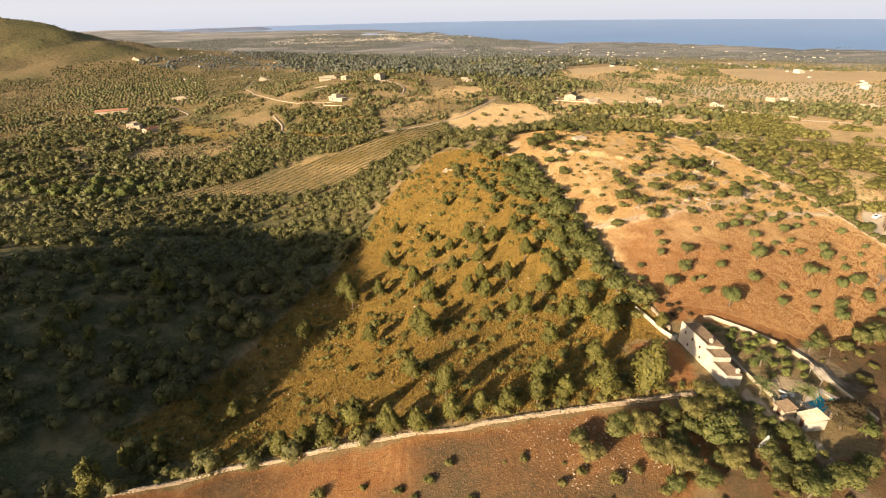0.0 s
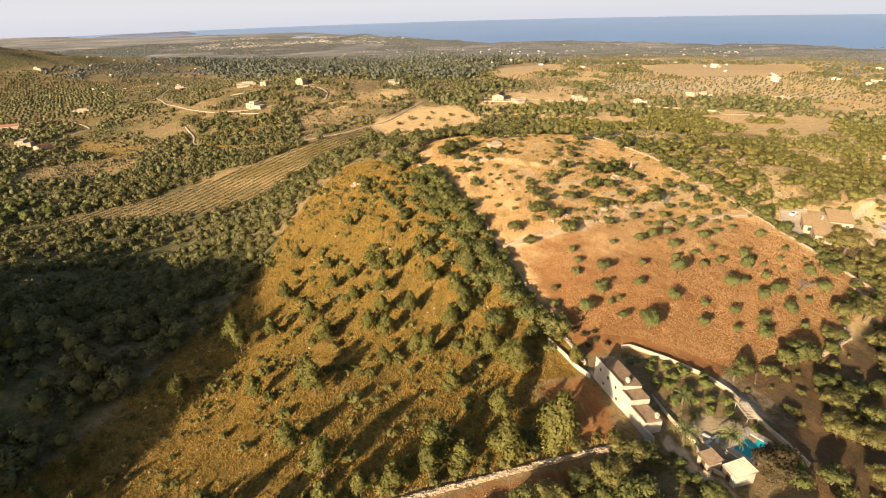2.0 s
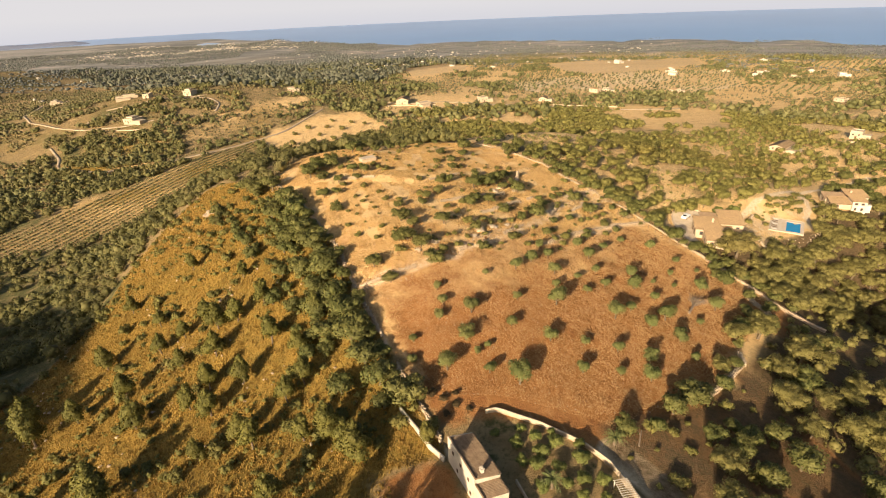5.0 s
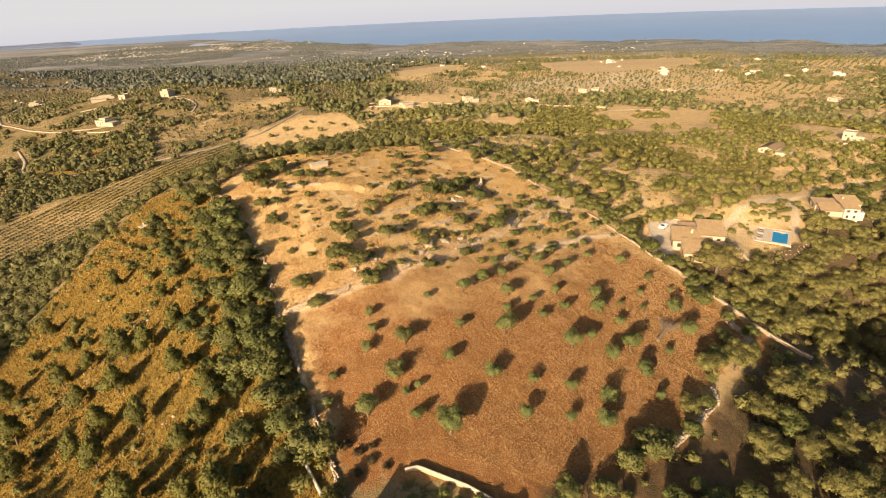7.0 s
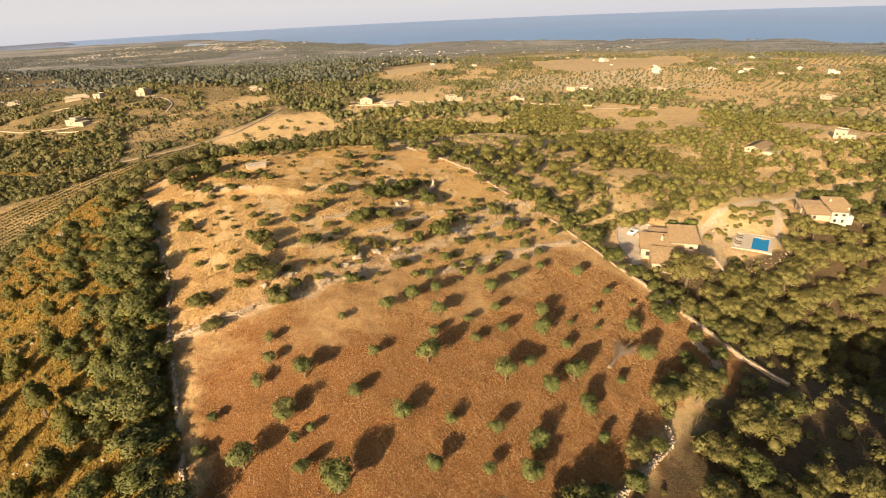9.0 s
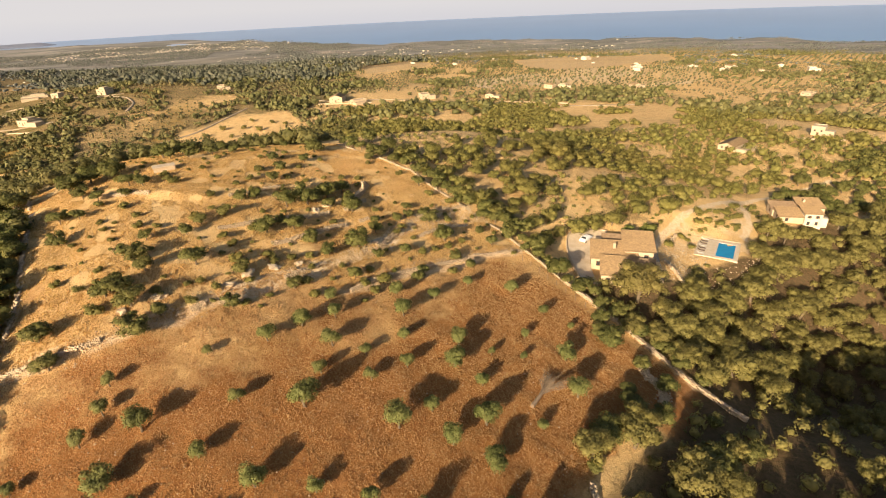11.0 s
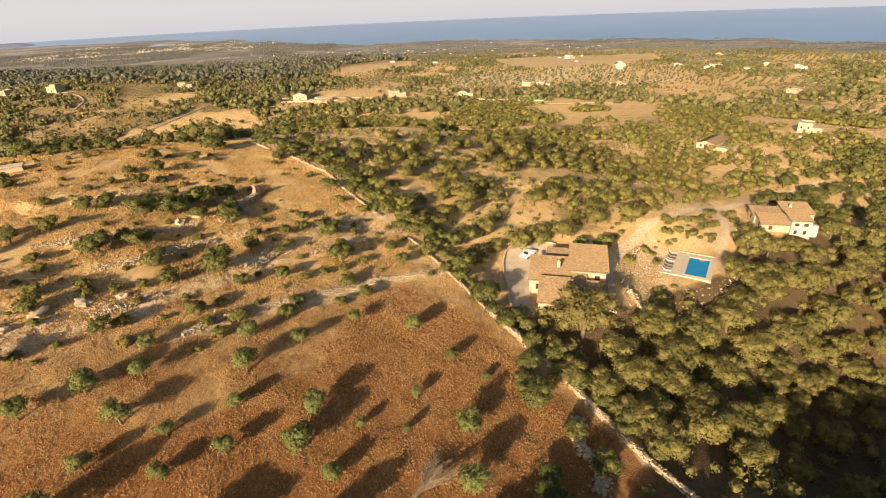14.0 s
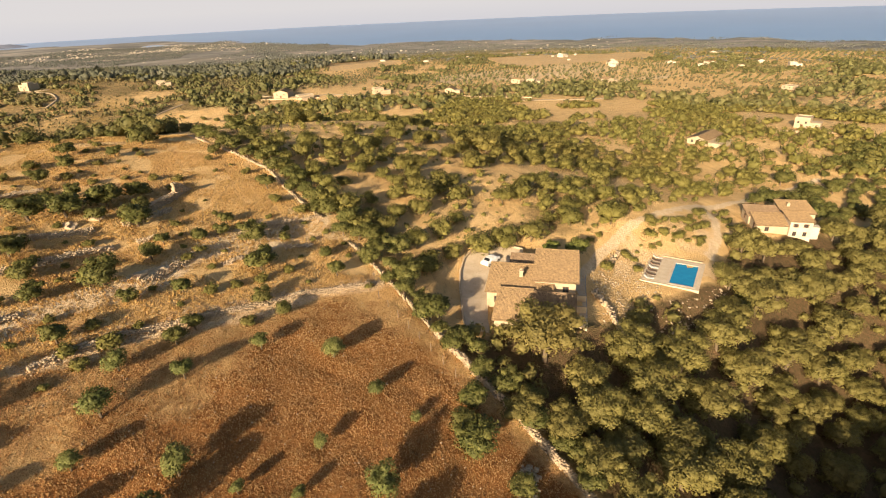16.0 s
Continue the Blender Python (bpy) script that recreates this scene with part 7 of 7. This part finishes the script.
# ---- fence posts of the eastern field edge ----
def posts():
    for k, (x, y) in enumerate(polyline([(137, 171), (141, 160), (146.5, 146)], 2.6)):
        bm = bmesh.new()
        tube(bm, (0, 0, -0.3), (0, 0, 1.35), 0.07, 0.06, 6)
        ob = part("fence_post", bm, M_DEAD)
        ob.matrix_world = pose(x, y, step_of(x, y))
        tagged(ob, "thin weathered wooden post at the field edge", "post", "posts along the field edge")


posts()


# ---- vines ----
def vine_rows():
    a = np.array([(-205, 352), (-34, 412)], float)
    way = np.array([0.62, 0.78])
    way /= np.linalg.norm(way)
    side = np.array([way[1], -way[0]])
    rng = np.random.default_rng(66)
    iv, jf = ico()
    pts = []
    for r in np.arange(-130, 130, 5.4):
        for s in np.arange(-190, 190, 1.5):
            pts.append(np.array([-80, 410]) + way * s + side * r)
    pts = np.array(pts) + rng.normal(0, 0.2, (len(pts), 2))
    pts = pts[inside(pts[:, 0], pts[:, 1], VINEYARD)]
    s = rng.uniform(1.6, 2.3, len(pts))
    me = clump_mesh("vines", pts, s, 0, 0.3, 67, 0.75)
    tagged(part("vines", me, M_FARWOOD), "long rows of low green vines in dry soil", "vineyard", kind="stuff")


vine_rows()
for x, y, d in [(-297, 352, 9), (-284, 351, 11), (-271, 350, 12), (-261, 354, 10), (-249, 355, 12), (-238, 357, 9), (-226, 354, 11), (-216, 360, 10), (-206, 366, 9), (-303, 371, 8), (-279, 372, 10), (-257, 376, 11), (-234, 378, 9), (-310, 356, 8)]:
    plant("garden", x, y, d, "tall bright green tree in the valley bottom", "green trees in the valley", 1.0)
for x, y, d in [(30, 505, 5), (42, 520, 6), (58, 515, 5), (70, 500, 6), (80, 520, 5), (50, 490, 5), (64, 536, 5), (90, 505, 5), (28, 470, 7), (44, 466, 6), (60, 465, 6)]:
    plant("scrub", x, y, d, "lone rounded tree in a bare tan field", "trees in the tan field", 0.85)


# ---- farther houses ----
def house(x, y, turn, w, l, h, wall, roof, label, wing=True):
    z = step_of(x, y)
    ob = thing("house", pose(x, y, z, 0, 0, turn), label, "house", "houses of the plain")
    bm = bmesh.new()
    if roof:
        gable_walls(bm, -w / 2, w / 2, -l / 2, l / 2, -3, h, w * 0.16)
        part("wall", bm, wall, ob)
        gable_roof(ob, -w / 2, w / 2, -l / 2, l / 2, h + 0.05, w * 0.16, roof, wave=1.1, course=1.6)
    else:
        prism(bm, -w / 2, w / 2, -l / 2, l / 2, -3, h, h)
        part("wall", bm, wall, ob)
        bm = bmesh.new()
        for k in (-1, 1):
            box(bm, k * (w / 2 - 0.12), 0, h + 0.2, 0.24, l, 0.4)
            box(bm, 0, k * (l / 2 - 0.12), h + 0.2, w - 0.48, 0.24, 0.4)
        part("roof_edge", bm, wall, ob)
        if w > 8.5:
            bm = bmesh.new()
            box(bm, -w * 0.15, l * 0.12, h + 0.8, w * 0.6, l * 0.55, 1.6, bevel=0.04)
            part("upper_room", bm, wall, ob)
    if wing:
        bm = bmesh.new()
        prism(bm, w / 2, w / 2 + w * 0.7, -l / 2, l * 0.15, -3, h * 0.62, h * 0.62 + 0.02)
        part("wing", bm, wall, ob)
        bm = bmesh.new()
        box(bm, w * 0.85, -l * 0.175, h * 0.62 + 0.12, w * 0.74, l * 0.69, 0.2)
        part("parapet", bm, wall, ob)
    for k in (-1, 1):
        window(ob, k * w * 0.25, -l / 2, h * 0.62, 0.7, 0.9, "s")
        window(ob, -w / 2, k * l * 0.25, h * 0.62, 0.7, 0.9, "w")
    door(ob, 0, -l / 2, 0.0, "s", 1.1, 2.1)
    return ob


HOUSE_SIZES = {(-387, 627): (9, 34, -68), (-305, 940): (13, 15, 10), (-147, 709): (10, 22, -75), (-77, 684): (9, 13, -20), (-117, 600): (11, 13, -30), (140, 580): (12, 16, -20), (156, 558): (7, 13, -70), (-349, 717): (9, 18, -70), (296, 270): (8, 15, -65), (361, 279): (6, 7, -60)}
rng = np.random.default_rng(12)
for i, (x, y) in enumerate(HOUSES_ALL):
    near = i < len(HOUSES_WEST) + len(HOUSES_EAST)
    white = rng.random() < (0.55 if near else 0.8)
    w, l, turn = rng.uniform(6, 9), rng.uniform(8, 13), rng.uniform(-50, 30)
    w, l, turn = HOUSE_SIZES.get((x, y), (w, l, turn))
    flat = M_TILE_FAR if (x, y) in ((-387, 627), (-300, 540)) else (None if (x, y) in HOUSES_WEST or rng.random() < 0.3 else M_TILE)
    house(x, y, turn, w, l, (2.5 if (x, y) == (296, 270) else rng.uniform(3.0, 5.0)), M_WHITE if white and not near else M_PLASTER, flat, "pale country house among scrub on the plain" if near else "distant white house on the coastal plain", rng.random() < 0.7)
for x, y, turn, l in ((-134, 660, 10, 40), (-116, 576, -20, 30), (-70, 672, 25, 26), (145, 562, -20, 50), (300, 496, -32, 60), (352, 268, -20, 30), (420, 530, -15, 30), (-240, 764, 15, 40)):
    bm = bmesh.new()
    for k in range(int(l / 1.5)):
        sx, sy = -l / 2 + k * 1.5, 0.6 * math.sin(k * 0.4)
        gx, gy = to_world(sx, sy, x, y, turn)
        box(bm, gx, gy, step_of(gx, gy) + 0.3, 1.6, 0.5, 1.3, turn + 14 * math.cos(k * 0.4))
    ob = part("terrace_wall", bm, M_STONE)
    tagged(ob, "pale terrace wall below a country house", "wall", "terrace walls of the plain")


# ---- the town on the coast ----
def town():
    rng = np.random.default_rng(99)
    n, k = 900, 260
    a = np.radians(np.r_[np.clip(rng.normal(-8, 6, n), -24, 3), rng.uniform(-26, 36, k)])
    r = np.r_[rng.uniform(2950, 3750, n), rng.uniform(1050, 2600, k)]
    q = np.c_[r * np.sin(a), r * np.cos(a)]
    q = q[np.r_[soft_noise(q[:n, 0], q[:n, 1], 190, 14) > 0.45, np.ones(k, bool)]]
    q = q[np.hypot(q[:, 0], q[:, 1]) < coast(q[:, 0], q[:, 1]) - 90]
    s = np.c_[rng.uniform(6, 12, len(q)), rng.uniform(5, 8, len(q)), rng.uniform(2.5, 4.5, len(q))]
    s[-k:] *= (0.8, 0.8, 0.8)
    z = land(q[:, 0], q[:, 1]) + s[:, 2] * 0.4
    me = stones("town", np.c_[q, z], s, rng.uniform(0, 3.1, len(q)), 98)
    tagged(part("town", me, M_WHITE), "white town and scattered houses near the coast", "town", kind="stuff")


town()


# ---- distant hills across the bay ----
def far_hills():
    az = np.linspace(-62, -10.5, 160)
    top = np.interp(az, [-62, -45, -31.2, -29.1, -27.7, -26.1, -24.2, -22.4, -20.5, -17.5, -16.1, -14.1, -12.5, -10.5], [-70, -60, -128, -112, -86, -104, -88, -80, -82, -78, -104, -126, -146, -165])
    top = top + 4 * soft_noise(az, az * 0, 1.2, 5) + 3 * soft_noise(az, az * 0, 0.4, 6)
    a = np.radians(az)
    rings = [(4560, -130 + 0 * top), (4700, top * 0.6 - 50), (4800, top), (5000, -130 + 0 * top)]
    V = np.concatenate([np.c_[r * np.sin(a), r * np.cos(a), z] for r, z in rings])
    # The blue-grey base colour carries the haze of the distance.
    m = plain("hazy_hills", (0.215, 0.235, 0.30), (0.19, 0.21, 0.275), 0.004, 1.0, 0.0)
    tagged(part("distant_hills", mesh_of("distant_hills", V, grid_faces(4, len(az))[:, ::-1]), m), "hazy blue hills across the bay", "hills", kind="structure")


far_hills()
